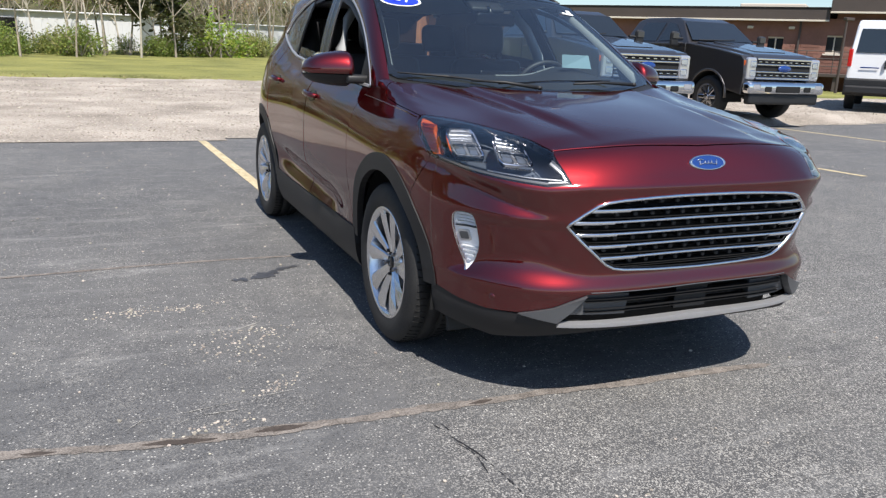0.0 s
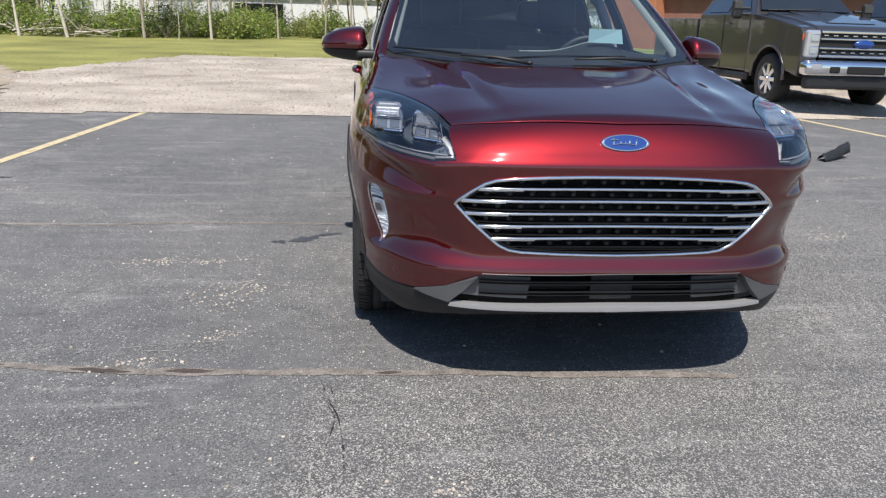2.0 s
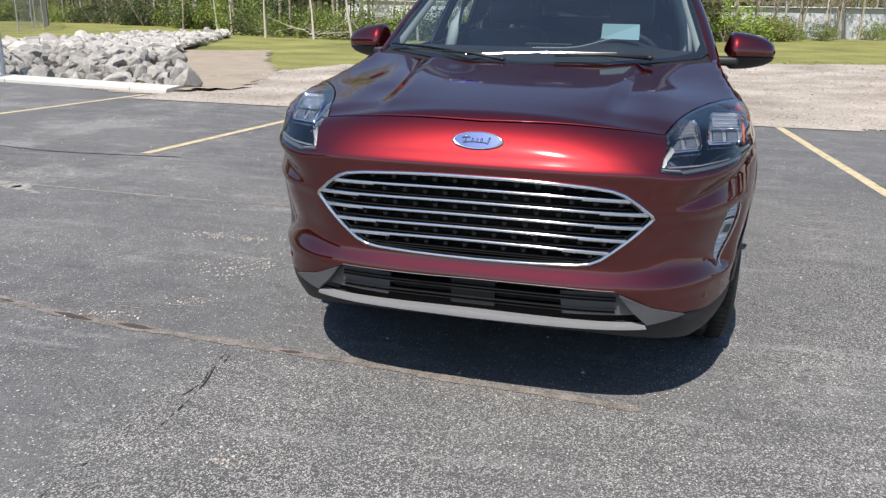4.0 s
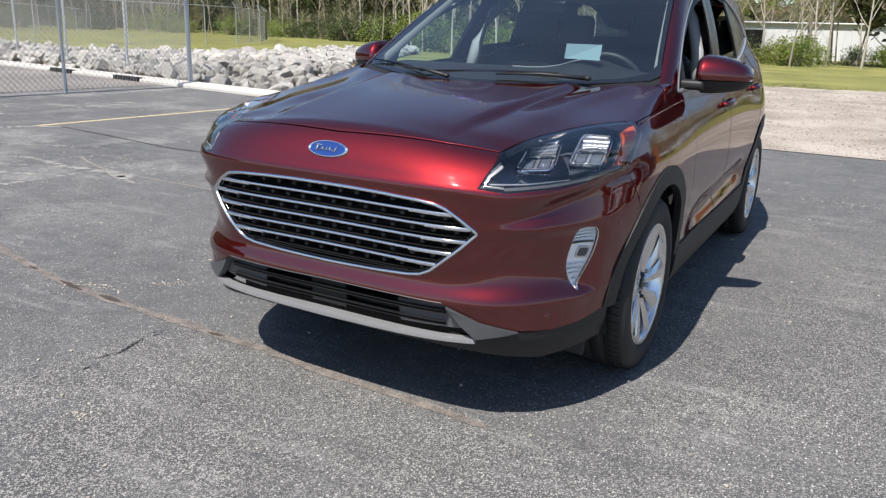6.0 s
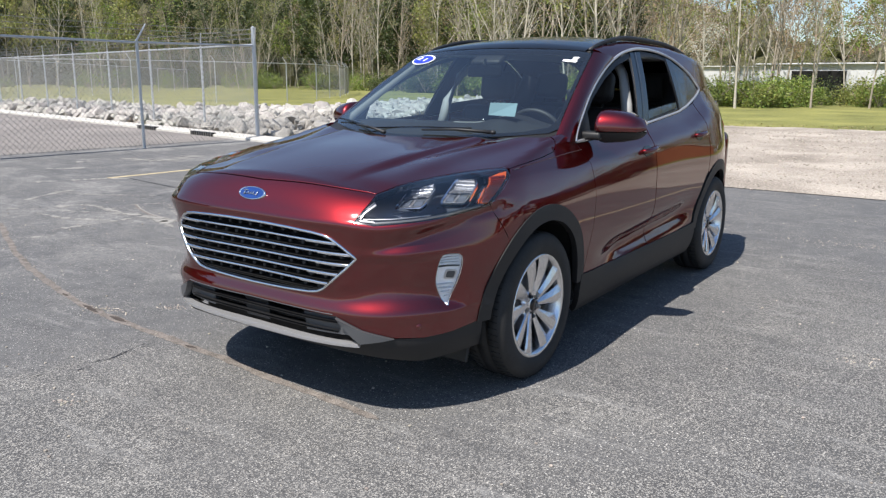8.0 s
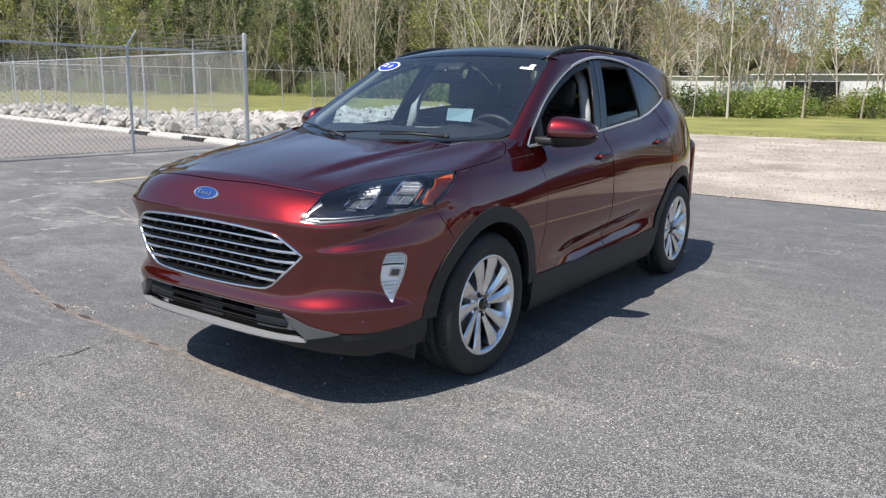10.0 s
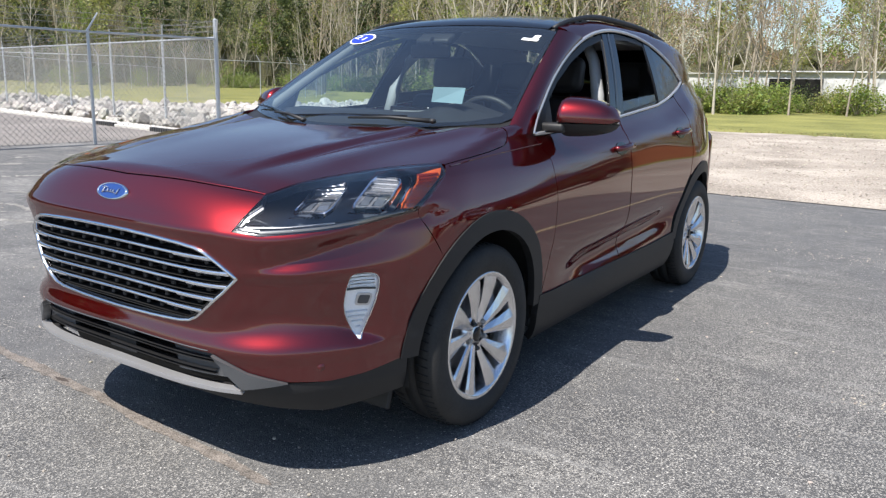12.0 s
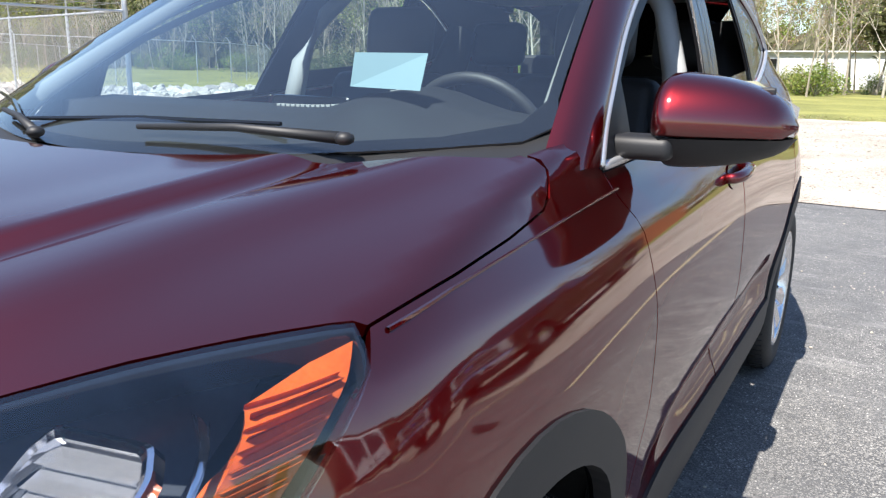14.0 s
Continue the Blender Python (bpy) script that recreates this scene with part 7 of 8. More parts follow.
for i in range(170):
    u = wr.random()
    p, n_ = along(u)
    depth = wr.uniform(-0.3, 7)
    q = p + Vector((p.x + 14 if p.x > -14 else (p.x + 14) * 1.1, 60.0 if p.x > -60 else max(8.0, p.y))).normalized() * depth
    g = wr.choice(bushes)
    m = place(q.x, q.y, wr.uniform(0.4, 0.8) if u < 0.45 else wr.uniform(0.6, 1.2), wr.uniform(0, 6.28))
    add_mass("bark", g.v, g.f, m)
    add_mass("green" if wr.random() < (0.85 if u < 0.48 else 0.6) else "deep", g.lv, g.lf, m)
for key, mtl, label in (("bark", BARK, "crowded grey trunks and bare branches of the spring woods"), ("pale", PALE_BARK, "slim pale trunks among the spring woods"), ("spring", SPRING, "sparse yellow-green spring leaves in the woods"),
                        ("green", GREEN, "fresh green undergrowth at the woods' edge"), ("deep", DEEP, "deep green crowns in the woods"), ("buds", BUDS, "tan budding twigs in the woods")):
    V, F, _ = mass[key]
    tagged(raw("woods", np.concatenate(V).tolist(), np.concatenate(F).tolist(), mtl, smooth=False), label, "woods", kind="stuff")

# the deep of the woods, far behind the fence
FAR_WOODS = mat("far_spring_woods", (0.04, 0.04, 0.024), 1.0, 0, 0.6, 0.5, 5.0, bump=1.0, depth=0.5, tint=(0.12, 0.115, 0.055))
fv, ff = [], []
ring_n, ring_k = 420, 9
for i in range(ring_n + 1):
    a = radians(58 + 160 * i / ring_n)
    top = 8.5 + 14.0 * min(1.0, max(0.0, (math.degrees(a) - 98) / 16)) + (1.5 if a < 1.75 else 4.0) * noise.noise((i * 0.11, 0, 3)) + 2.2 * noise.noise((i * 0.53, 2, 3)) + 2.6 * noise.noise((i * 2.9, 4, 1))
    for k in range(ring_k + 1):
        f = k / ring_k
        r = 128 + 7 * f * f + 3.0 * noise.noise((i * 0.35, k * 0.9, 7))
        fv.append((-5 + r * math.cos(a), 2 + r * math.sin(a), -0.5 + (top + 0.5) * f))
for i in range(ring_n):
    for k in range(ring_k):
        j = i * (ring_k + 1) + k
        ff.append((j, j + 1, j + ring_k + 2, j + ring_k + 1))
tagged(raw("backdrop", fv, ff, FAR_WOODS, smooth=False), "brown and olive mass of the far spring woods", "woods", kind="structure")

# single trees standing out in front
singles = [(-16.6, 35.0, 0, PALE_BARK, SPRING), (-14.6, 35.4, 1, PALE_BARK, SPRING), (-11.7, 37.6, 2, BARK, SPRING), (-8.6, 38.6, 3, PALE_BARK, SPRING), (-5.5, 41.5, 4, BARK, BUDS), (-3.0, 43.5, 0, BARK, SPRING),
           (0.4, 46.5, 1, PALE_BARK, SPRING), (2.6, 49.5, 2, BARK, SPRING), (5.8, 52.5, 3, BARK, SPRING), (-24.5, 40.5, 4, PALE_BARK, SPRING), (-27.5, 44, 0, PALE_BARK, SPRING), (-20.2, 36.6, 2, PALE_BARK, SPRING), (-34, 50, 3, BARK, SPRING)]
for x, y, k, bk, lm in singles:
    stand("tree", bare_kinds[k], place(x, y, wr.uniform(0.9, 1.2), wr.uniform(0, 6.28)), lm, bk, "slender spring tree with bare branches and few young leaves", "tree", "trees at the woods' edge")
stand("flowering_tree", grow_tree(610, 5.5, 5, 0.05, 0.25, 0.9), place(-9.9, 37.0, 0.8, 1.0), BLOSSOM, PALE_BARK, "small white blossoming tree at the woods' edge", "tree")
stand("evergreen_tree", grow_tree(620, 10, 11, 0.22, 0.04, 1.2, limbs=26), place(1.6, 51.5, 1.0, 0.3), CONIFER, BARK, "dark evergreen tree at the woods' edge", "tree")
for x, y, s in ((5.2, 53.0, 1.45), (6.6, 53.6, 1.1)):
    stand("bush", bushes[1], place(x, y, s, 0.7), LIME, BARK, "bright green leafy bush on the lawn's edge", "bush", "bushes")
for i in range(24):
    u = 0.10 + 0.32 * wr.random()
    p, n_ = along(u)
    stand("bush", bushes[i % 4], place(p.x + wr.uniform(-0.8, 0.8), p.y + wr.uniform(-0.8, 1.8), wr.uniform(0.35, 0.85), wr.uniform(0, 6.28)), GREEN if i % 3 else SPRING, BARK, "fresh green undergrowth bush beneath the trees", "bush", "bushes")

# fallen branches
pile = empty("brush_pile", pose(-15.5, 36.2, 0))
tagged(pile, "pile of fallen grey branches at the woods' edge", "branches")
lr = random.Random(9)
for i in range(34):
    lg = Grow(900 + i)
    p = Vector((lr.uniform(-2.2, 2.6), lr.uniform(-0.6, 0.6), 0.12 + lr.random() * 0.5))
    d = Vector((lr.uniform(-1, 1), lr.uniform(-0.3, 0.3), lr.uniform(-0.1, 0.25))).normalized()
    k = lr.uniform(0.6, 1.5)
    lg.limb([p, p + d * 0.8 * k + Vector((0, 0, lr.uniform(-0.1, 0.15))), p + d * 1.6 * k], [0.03 * k, 0.022 * k, 0.008], 5)
    raw("branch", lg.v, lg.f, PALE_BARK if i % 2 else BARK, pile)

# tufts along the gravel's far edge
tg = Grow(12)
for i in range(1400):
    x = tg.r.uniform(-8.5, 20)
    y = gravel_far(x) + tg.r.uniform(-0.4, 2.5)
    h = tg.r.uniform(0.015, 0.04)
    k = len(tg.lv)
    dx, dy = tg.r.uniform(-0.05, 0.05), tg.r.uniform(-0.05, 0.05)
    z = max(rise(x, y), gravel_h(x, y) - 0.03)
    tg.lv += [(x - 0.02, y, z), (x + 0.02, y, z), (x + dx, y + dy, z + h)]
    tg.lf.append((k, k + 1, k + 2))
tagged(raw("grass_tufts", tg.lv, tg.lf, leaf_mat("dry_grass", (0.30, 0.27, 0.11)), smooth=False), "rough grass tufts at the gravel's edge", "grass", kind="stuff")

# ---- white building beyond the woods ----
SIDING = mat("white_metal_siding", (0.58, 0.59, 0.61), 0.5, 0, 0.05, 1, 30)
wb_ = empty("warehouse", pose(-6.5, 66, 0.1, 0, 0, -8))
tagged(wb_, "long low white warehouse behind the trees", "building")
b = bmesh.new()
box(b, 0, 6, 1.4, 16, 12, 2.8, 0.03)
part("wall", b, SIDING, wb_)
b = bmesh.new()
box(b, 0, 6, 2.86, 16.6, 12.6, 0.12, 0.04)
part("roof", b, SIDING, wb_)
b = bmesh.new()
box(b, -3.2, -0.06, 1.2, 4.2, 0.12, 2.2, 0.02)
part("loading_door", b, DARK, wb_)
for i in range(30):
    b = bmesh.new()
    box(b, -7.75 + i * 0.53, -0.02, 1.4, 0.05, 0.05, 2.7, 0.005)
    part("siding_rib", b, SIDING, wb_)
wc = empty("warehouse_annex", pose(14.0, 78, 0.1, 0, 0, -8))
tagged(wc, "second low white warehouse farther off", "building")
b = bmesh.new()
box(b, 0, 6, 1.4, 24, 12, 2.8, 0.03)
part("wall", b, SIDING, wc)
b = bmesh.new()
box(b, 0, 6, 2.86, 24.6, 12.6, 0.12, 0.04)
part("roof", b, SIDING, wc)
wd = empty("far_shed", pose(-19, 98, 0.1, 0, 0, 12))
tagged(wd, "pale far shed seen between the trunks", "building")
b = bmesh.new()
box(b, 0, 6, 1.6, 40, 12, 3.2, 0.03)
part("wall", b, SIDING, wd)
b = bmesh.new()
box(b, 0, 6, 3.26, 40.6, 12.6, 0.12, 0.04)
part("roof", b, SIDING, wd)

# ---- brick building behind the trucks ----
BRICK = mat("red_brown_brick", (0.20, 0.095, 0.07), 0.9, 0, 0.2, 2, 40, bump=0.3, depth=0.004, per_piece=0.18)
BRICK_WALL = mat("brick_wall", (0.21, 0.105, 0.08), 0.9, 0, 0.25, 1.5, 30, bump=0.3, depth=0.005)
ORANGE_BRICK = mat("orange_brick", (0.36, 0.14, 0.07), 0.9, 0, 0.2, 1.5, 30, bump=0.3, depth=0.005)
ROOF_BROWN = mat("dark_brown_roof_metal", (0.062, 0.048, 0.042), 0.6, 0.1, 0.15, 1, 40)
CREAM = mat("cream_trim", (0.55, 0.50, 0.42), 0.7, 0, 0.08, 2, 40)
OFFICE_GLASS = mat("dark_window_glass", (0.02, 0.024, 0.03), 0.08, 0, 0.1, 1, 20)
bb = empty("brick_building", pose(24.61, 35.23, -0.55, 0, 0, -52))
tagged(bb, "low red brick office building with a dark brown roof band", "building")


def bpart(name, cx, cy, cz, sx, sy, sz, m, bevel=0.01, parent=None, label=""):
    b = bmesh.new()
    box(b, cx, cy, cz, sx, sy, sz, bevel)
    return part(name, b, m, parent or bb, label)


# the front wall in pieces round its openings; x runs along the facade
WINS = [(-7.6, 1.7, 1.5, 1.5), (-2.6, 1.7, 1.5, 1.5), (2.9, 2.1, 1.5, 1.5), (6.2, 2.75, 0.85, 0.75), (9.5, 2.75, 0.85, 0.75), (12.25, 2.85, 0.9, 0.7), (15.6, 2.85, 0.9, 0.7)]
wall_b = bmesh.new()
xcur = -12.0
for wx, wz, wh, ww in WINS:
    box(wall_b, (xcur + wx - ww / 2) / 2, 0, 2.05, wx - ww / 2 - xcur, 0.3, 4.1, 0)
    box(wall_b, wx, 0, (wz - wh / 2) / 2, ww, 0.3, wz - wh / 2, 0)
    box(wall_b, wx, 0, (wz + wh / 2 + 4.1) / 2, ww, 0.3, 4.1 - wz - wh / 2, 0)
    xcur = wx + ww / 2
box(wall_b, (xcur + 20) / 2, 0, 2.05, 20 - xcur, 0.3, 4.1, 0)
box(wall_b, 4, 8.3, 1.9, 32, 0.3, 3.8, 0)
box(wall_b, -12.1, 4.2, 1.9, 0.3, 8.2, 3.8, 0)
box(wall_b, 20.1, 4.2, 1.9, 0.3, 8.2, 3.8, 0)
part("wall", wall_b, BRICK_WALL, bb)
for i, (wx, wz, wh, ww) in enumerate(WINS):
    w = bpart("window", wx, 0.05, wz, ww, 0.06, wh, OFFICE_GLASS, 0)
    bpart("window_frame", wx, 0.0, wz + wh / 2 - 0.04, ww, 0.14, 0.08, CREAM, 0.005, w)
    bpart("window_frame", wx, 0.0, wz - wh / 2 + 0.04, ww, 0.14, 0.08, CREAM, 0.005, w)
    bpart("window_mullion", wx, 0.0, wz, 0.06, 0.12, wh, CREAM, 0.005, w)
    bpart("window_sill", wx, -0.18, wz - wh / 2 - 0.04, ww + 0.2, 0.2, 0.08, CREAM, 0.01, w)
bpart("roof", -0.25, 4.1, 4.28, 24.3, 9.4, 0.6, ROOF_BROWN, 0.04)
bpart("roof", 16.2, 4.0, 4.72, 8.6, 9.6, 0.7, ROOF_BROWN, 0.04)
bpart("roof_edge", -0.25, -0.58, 4.60, 24.3, 0.12, 0.06, DARK, 0.01)
bpart("roof_edge", 16.2, -0.78, 5.09, 8.6, 0.12, 0.06, DARK, 0.01)
bpart("upper_wall", 16.2, 4.2, 4.23, 8.0, 8.4, 0.3, BRICK_WALL, 0.01)
bpart("roof_trim", -0.25, -0.63, 3.98, 24.3, 0.06, 0.09, CREAM, 0.01)
bpart("roof_trim", 16.2, -0.83, 4.38, 8.6, 0.06, 0.09, CREAM, 0.01)
bpart("roof_unit", 8.8, 4.0, 4.8, 3.4, 2.0, 0.45, CREAM, 0.05)
bpart("corner_block", -13.0, 1.2, 2.35, 3.6, 5.0, 4.7, ORANGE_BRICK, 0.02)
bpart("coping", -13.0, 1.2, 4.78, 3.8, 5.2, 0.16, CREAM, 0.02)
for lx in (-6.0, 4.6, 8.2, 10.2):
    bpart("wall_light", lx, -0.24, 3.62, 0.28, 0.18, 0.14, CREAM, 0.02)
for dx in (3.9, 10.6):
    bpart("downpipe", dx, -0.2, 2.0, 0.1, 0.1, 3.9, ROOF_BROWN, 0.01)
# brick courses near the window bays, as real bricks standing 4 mm proud
brick_me = bpy.data.meshes.new("brick")
bbm = bmesh.new()
box(bbm, 0, 0, 0, 0.44, 0.02, 0.13, 0.006, seg=1)
bbm.to_mesh(brick_me)
bbm.free()
brick_me.materials.append(BRICK)
for row in range(9):
    for col in range(30):
        x = 2.2 + col * 0.46 + (0.23 if row % 2 else 0)
        z = 1.55 + row * 0.15
        if any(abs(x - wx) < ww / 2 + 0.36 and abs(z - wz) < wh / 2 + 0.15 for wx, wz, wh, ww in WINS) or row * 30 + col > 280:
            continue
        o = new("brick", brick_me)
        o.parent = bb
        o.matrix_local = Matrix.Translation((x, -0.154, z))
# railing and walk in front
deck = empty("raised_walk", bb.matrix_world)
tagged(deck, "raised dark walkway deck along the brick wall", "walkway")
b = bmesh.new()
box(b, 9.2, -1.25, 1.36, 18.0, 2.1, 0.16, 0.02)
part("deck", b, ROOF_BROWN, deck)
for i in range(8):
    b = bmesh.new()
    box(b, 0.6 + i * 2.4, -2.1, 0.64, 0.18, 0.18, 1.28, 0.01)
    part("pillar", b, ROOF_BROWN, deck)
ramp = empty("railing", bb.matrix_world @ Matrix.Translation((1.4, -2.2, 1.44)))
tagged(ramp, "dark metal railing along the building's walk", "railing")
for i in range(15):
    b = bmesh.new()
    tube(b, [(-1 + i * 1.2, 0, 0), (-1 + i * 1.2, 0, 1.05)], 0.025, 6)
    part("post", b, ROOF_BROWN, ramp)
for hz in (0.35, 0.7, 1.05):
    b = bmesh.new()
    tube(b, [(-1, 0, hz), (15.8, 0, hz)], 0.022, 6)
    part("rail", b, ROOF_BROWN, ramp)
walkw = mesh_ob("walk", box(bmesh.new(), 0, 0, 0, 34, 1.6, 0.16, 0.02), CONCRETE)
walkw.matrix_world = bb.matrix_world @ Matrix.Translation((4, -3.2, 0.03))
tagged(walkw, "pale concrete walk before the brick building", "walk", kind="structure")
lp = empty("lamp_post", pose(29.25, 22.65, 0.05))
tagged(lp, "slim dark lamp post beside the van", "lamp post")
b = bmesh.new()
tube(b, [(0, 0, 0), (0, 0, 3.25)], [0.07, 0.05], 8)
part("pole", b, ROOF_BROWN, lp)
b = bmesh.new()
box(b, 0.12, 0, 3.3, 0.5, 0.2, 0.14, 0.03)
part("head", b, ROOF_BROWN, lp)
for x, y, s in ((25.6, 24.6, 0.35), (26.8, 24.0, 0.3), (30.0, 21.8, 0.35)):
    stand("shrub", bushes[2], place(x, y, s, 0.2), GREEN, BARK, "small green shrub beside the building's walk", "shrub", "shrubs")

# ---- pickup trucks ----
TRUCK_PAINT = mat("dark_grey_metallic", (0.06, 0.056, 0.057), 0.42, 0.7, 0.05, 3, 600, coat=1.0)
TRUCK_GLASS = mat("truck_window_glass", (0.015, 0.018, 0.02), 0.04, 0, 0.1, 2, 20, coat=1.0)
GLARE = mat("clear_lamp", (0.5, 0.51, 0.54), 0.12, 0.6, 0.05, 20, 90, coat=1.0)


def prism(b, outline, x0, x1, bevel=0.03, taper=None):
    """A body side outline (y, z) pushed out from x0 to x1."""
    lo = [b.verts.new((x0 if taper is None else x0 + taper(z), y, z)) for y, z in outline]
    hi = [b.verts.new((x1 if taper is None else x1 - taper(z), y, z)) for y, z in outline]
    n_ = len(outline)
    fs = [b.faces.new(lo[::-1]), b.faces.new(hi)]
    for i in range(n_):
        fs.append(b.faces.new((lo[i], lo[(i + 1) % n_], hi[(i + 1) % n_], hi[i])))
    bmesh.ops.recalc_face_normals(b, faces=fs)
    if bevel:
        es = list({e for f in fs for e in f.edges})
        bmesh.ops.bevel(b, geom=es, offset=bevel, segments=3, affect="EDGES", profile=0.6)
    return b


def truck(label):
    t = empty("pickup_truck", pose(0, 0, 0))
    tagged(t, label, "truck", "parked trucks")

    def P(name, b, m, parent=None, lab="", smooth=False):
        return part(name, b, m, parent or t, lab, smooth)
    arch_f = [(0.52 * math.cos(radians(a)), 0.44 + 0.52 * math.sin(radians(a))) for a in range(180, -1, -15)]
    front = [(-0.93, 0.52), (-0.96, 0.92), (-0.93, 1.20), (-0.84, 1.28), (-0.2, 1.39), (0.55, 1.48), (0.78, 1.50), (0.78, 0.48), (0.53, 0.48)] + arch_f[::-1][1:-1] + [(-0.53, 0.60)]
    for sg in (1, -1):
        b = bmesh.new()
        prism(b, front, sg * 0.72, sg * 1.0, 0.03)
        P("front_wing", b, TRUCK_PAINT, smooth=False)
    b = bmesh.new()
    prism(b, [(-0.95, 0.9), (-0.97, 1.17), (-0.93, 1.25), (-0.82, 1.31), (-0.2, 1.42), (0.72, 1.54), (0.76, 1.2), (0.7, 0.9)], -0.76, 0.76, 0.045)
    P("bonnet", b, TRUCK_PAINT)
    b = bmesh.new()
    prism(b, [(-0.60, 1.36), (0.60, 1.55), (0.60, 1.48), (-0.5, 1.32)], -0.42, 0.42, 0.02)
    P("bonnet_bulge", b, TRUCK_PAINT)
    b = bmesh.new()
    prism(b, [(0.78, 0.50), (0.78, 1.50), (2.9, 1.50), (2.95, 0.50)], -1.0, 1.0, 0.04)
    P("lower_cab", b, TRUCK_PAINT)
    tap = lambda z: 0.0 + 0.30 * max(0.0, z - 1.46) / 0.5
    b = bmesh.new()
    prism(b, [(0.72, 1.48), (1.30, 1.97), (1.50, 2.04), (2.6, 2.05), (2.85, 1.97), (2.97, 1.48)], -0.97, 0.97, 0.03, tap)
    P("cab", b, TRUCK_PAINT)
    # glass stands just proud of the cab
    b = bmesh.new()
    vs = [b.verts.new(q) for q in ((-0.84, 0.795, 1.545), (0.84, 0.795, 1.545), (0.68, 1.26, 1.938), (-0.68, 1.26, 1.938))]
    b.faces.new(vs)
    bmesh.ops.translate(b, verts=b.verts[:], vec=(0, -0.03, 0.02))
    P("windscreen", b, TRUCK_GLASS)
    for sg in (1, -1):
        for ys in (((0.98, 1.55), (1.45, 1.90), (1.72, 1.94), (1.76, 1.53)), ((1.84, 1.53), (1.82, 1.94), (2.52, 1.94), (2.66, 1.53))):
            b = bmesh.new()
            vs = [b.verts.new((sg * (0.982 - tap(z)), y, z)) for y, z in ys]
            b.faces.new(vs)
            P("side_window", b, TRUCK_GLASS)
        b = bmesh.new()
        box(b, sg * 1.004, 1.80, 1.0, 0.006, 0.012, 0.95, 0)
        P("door_seam", b, DARK)
        b = bmesh.new()
        box(b, sg * 1.02, 1.62, 1.33, 0.03, 0.16, 0.035, 0.01)
        P("door_handle", b, TRUCK_PAINT)
        b = bmesh.new()
        box(b, sg * 1.22, 0.90, 1.56, 0.20, 0.10, 0.32, 0.05, seg=3)
        mo = P("door_mirror", b, BLACK_TRIM)
        b = bmesh.new()
        box(b, sg * 1.22, 0.845, 1.63, 0.16, 0.02, 0.13, 0.01)
        P("mirror_cap", b, TRUCK_PAINT, mo)
        b = bmesh.new()
        tube(b, [(sg * 0.98, 0.92, 1.48), (sg * 1.15, 0.92, 1.48)], 0.03, 6)
        tube(b, [(sg * 0.98, 0.92, 1.58), (sg * 1.15, 0.92, 1.58)], 0.03, 6)
        P("mirror_arm", b, BLACK_TRIM, mo)
        b = bmesh.new()
        tube(b, [(sg * 1.02, 0.65, 0.42), (sg * 1.02, 3.0, 0.42)], 0.06, 8)
        P("running_board", b, BLACK_TRIM)
        # C-shaped lamp
        b = bmesh.new()
        box(b, sg * 0.845, -0.955, 1.03, 0.24, 0.10, 0.42, 0.04, seg=3)
        hl = P("headlight", b, GLARE, lab="clear squared headlight")
        for hz in (1.12, 0.94):
            b = bmesh.new()
            box(b, sg * 0.82, -1.008, hz, 0.14, 0.02, 0.12, 0.02)
            P("lamp_cell", b, REFLECTOR, hl)
        b = bmesh.new()
        box(b, sg * 0.978, -0.90, 1.01, 0.03, 0.08, 0.34, 0.01)
        P("amber_marker", b, AMBER, hl)
        # bed side
        arch_r = [(4.06 + 0.52 * math.cos(radians(a)), 0.44 + 0.52 * math.sin(radians(a))) for a in range(0, 181, 15)]
        b = bmesh.new()
        prism(b, [(3.0, 0.55), (3.0, 1.42), (5.25, 1.42), (5.28, 0.62), (4.6, 0.55)] + arch_r[1:-1] + [(3.52, 0.5)], sg * 0.82, sg * 1.0, 0.025)
        P("bed_side", b, TRUCK_PAINT)
        for wy in (0.0, 4.06):
            b = bmesh.new()
            lathe(b, [(0.255, 0.10), (0.285, 0.125), (0.36, 0.13), (0.41, 0.11), (0.43, 0.06), (0.43, -0.06), (0.41, -0.11), (0.26, -0.12)], 36)
            wl = P("wheel", b, RUBBER, lab="chunky tyre on a bright alloy wheel", smooth=True)
            b = bmesh.new()
            lathe(b, [(0.262, 0.11), (0.268, 0.122), (0.25, 0.117), (0.235, 0.03), (0.05, 0.03)], 32)
            P("rim", b, ALLOY_DARK, wl, smooth=True)
            b = bmesh.new()
            for k in range(8):
                a = k * math.pi / 4
                box(b, 0.095, 0.15 * math.cos(a), 0.15 * math.sin(a), 0.03, 0.20, 0.075, 0.012, Matrix.Rotation(a, 4, "X"))
            lathe(b, [(0.0, 0.13), (0.05, 0.125), (0.065, 0.08)], 16)
            P("spokes", b, CHROME, wl)
            wl.matrix_local = Matrix.Translation((sg * 0.87, wy, 0.43)) @ Matrix.Rotation(0 if sg > 0 else math.pi, 4, "Z")
            b = bmesh.new()
            pts_ = [(wy + 0.5 * math.cos(radians(a)), 0.44 + 0.5 * math.sin(radians(a))) for a in range(-10, 191, 20)]
            ra, rb = [b.verts.new((sg * 0.98, y, z)) for y, z in pts_], [b.verts.new((sg * 0.5, y, z)) for y, z in pts_]
            for i in range(len(pts_) - 1):
                b.faces.new((ra[i], ra[i + 1], rb[i + 1], rb[i]))
            P("wheel_arch_liner", b, DARK)
            b = bmesh.new()
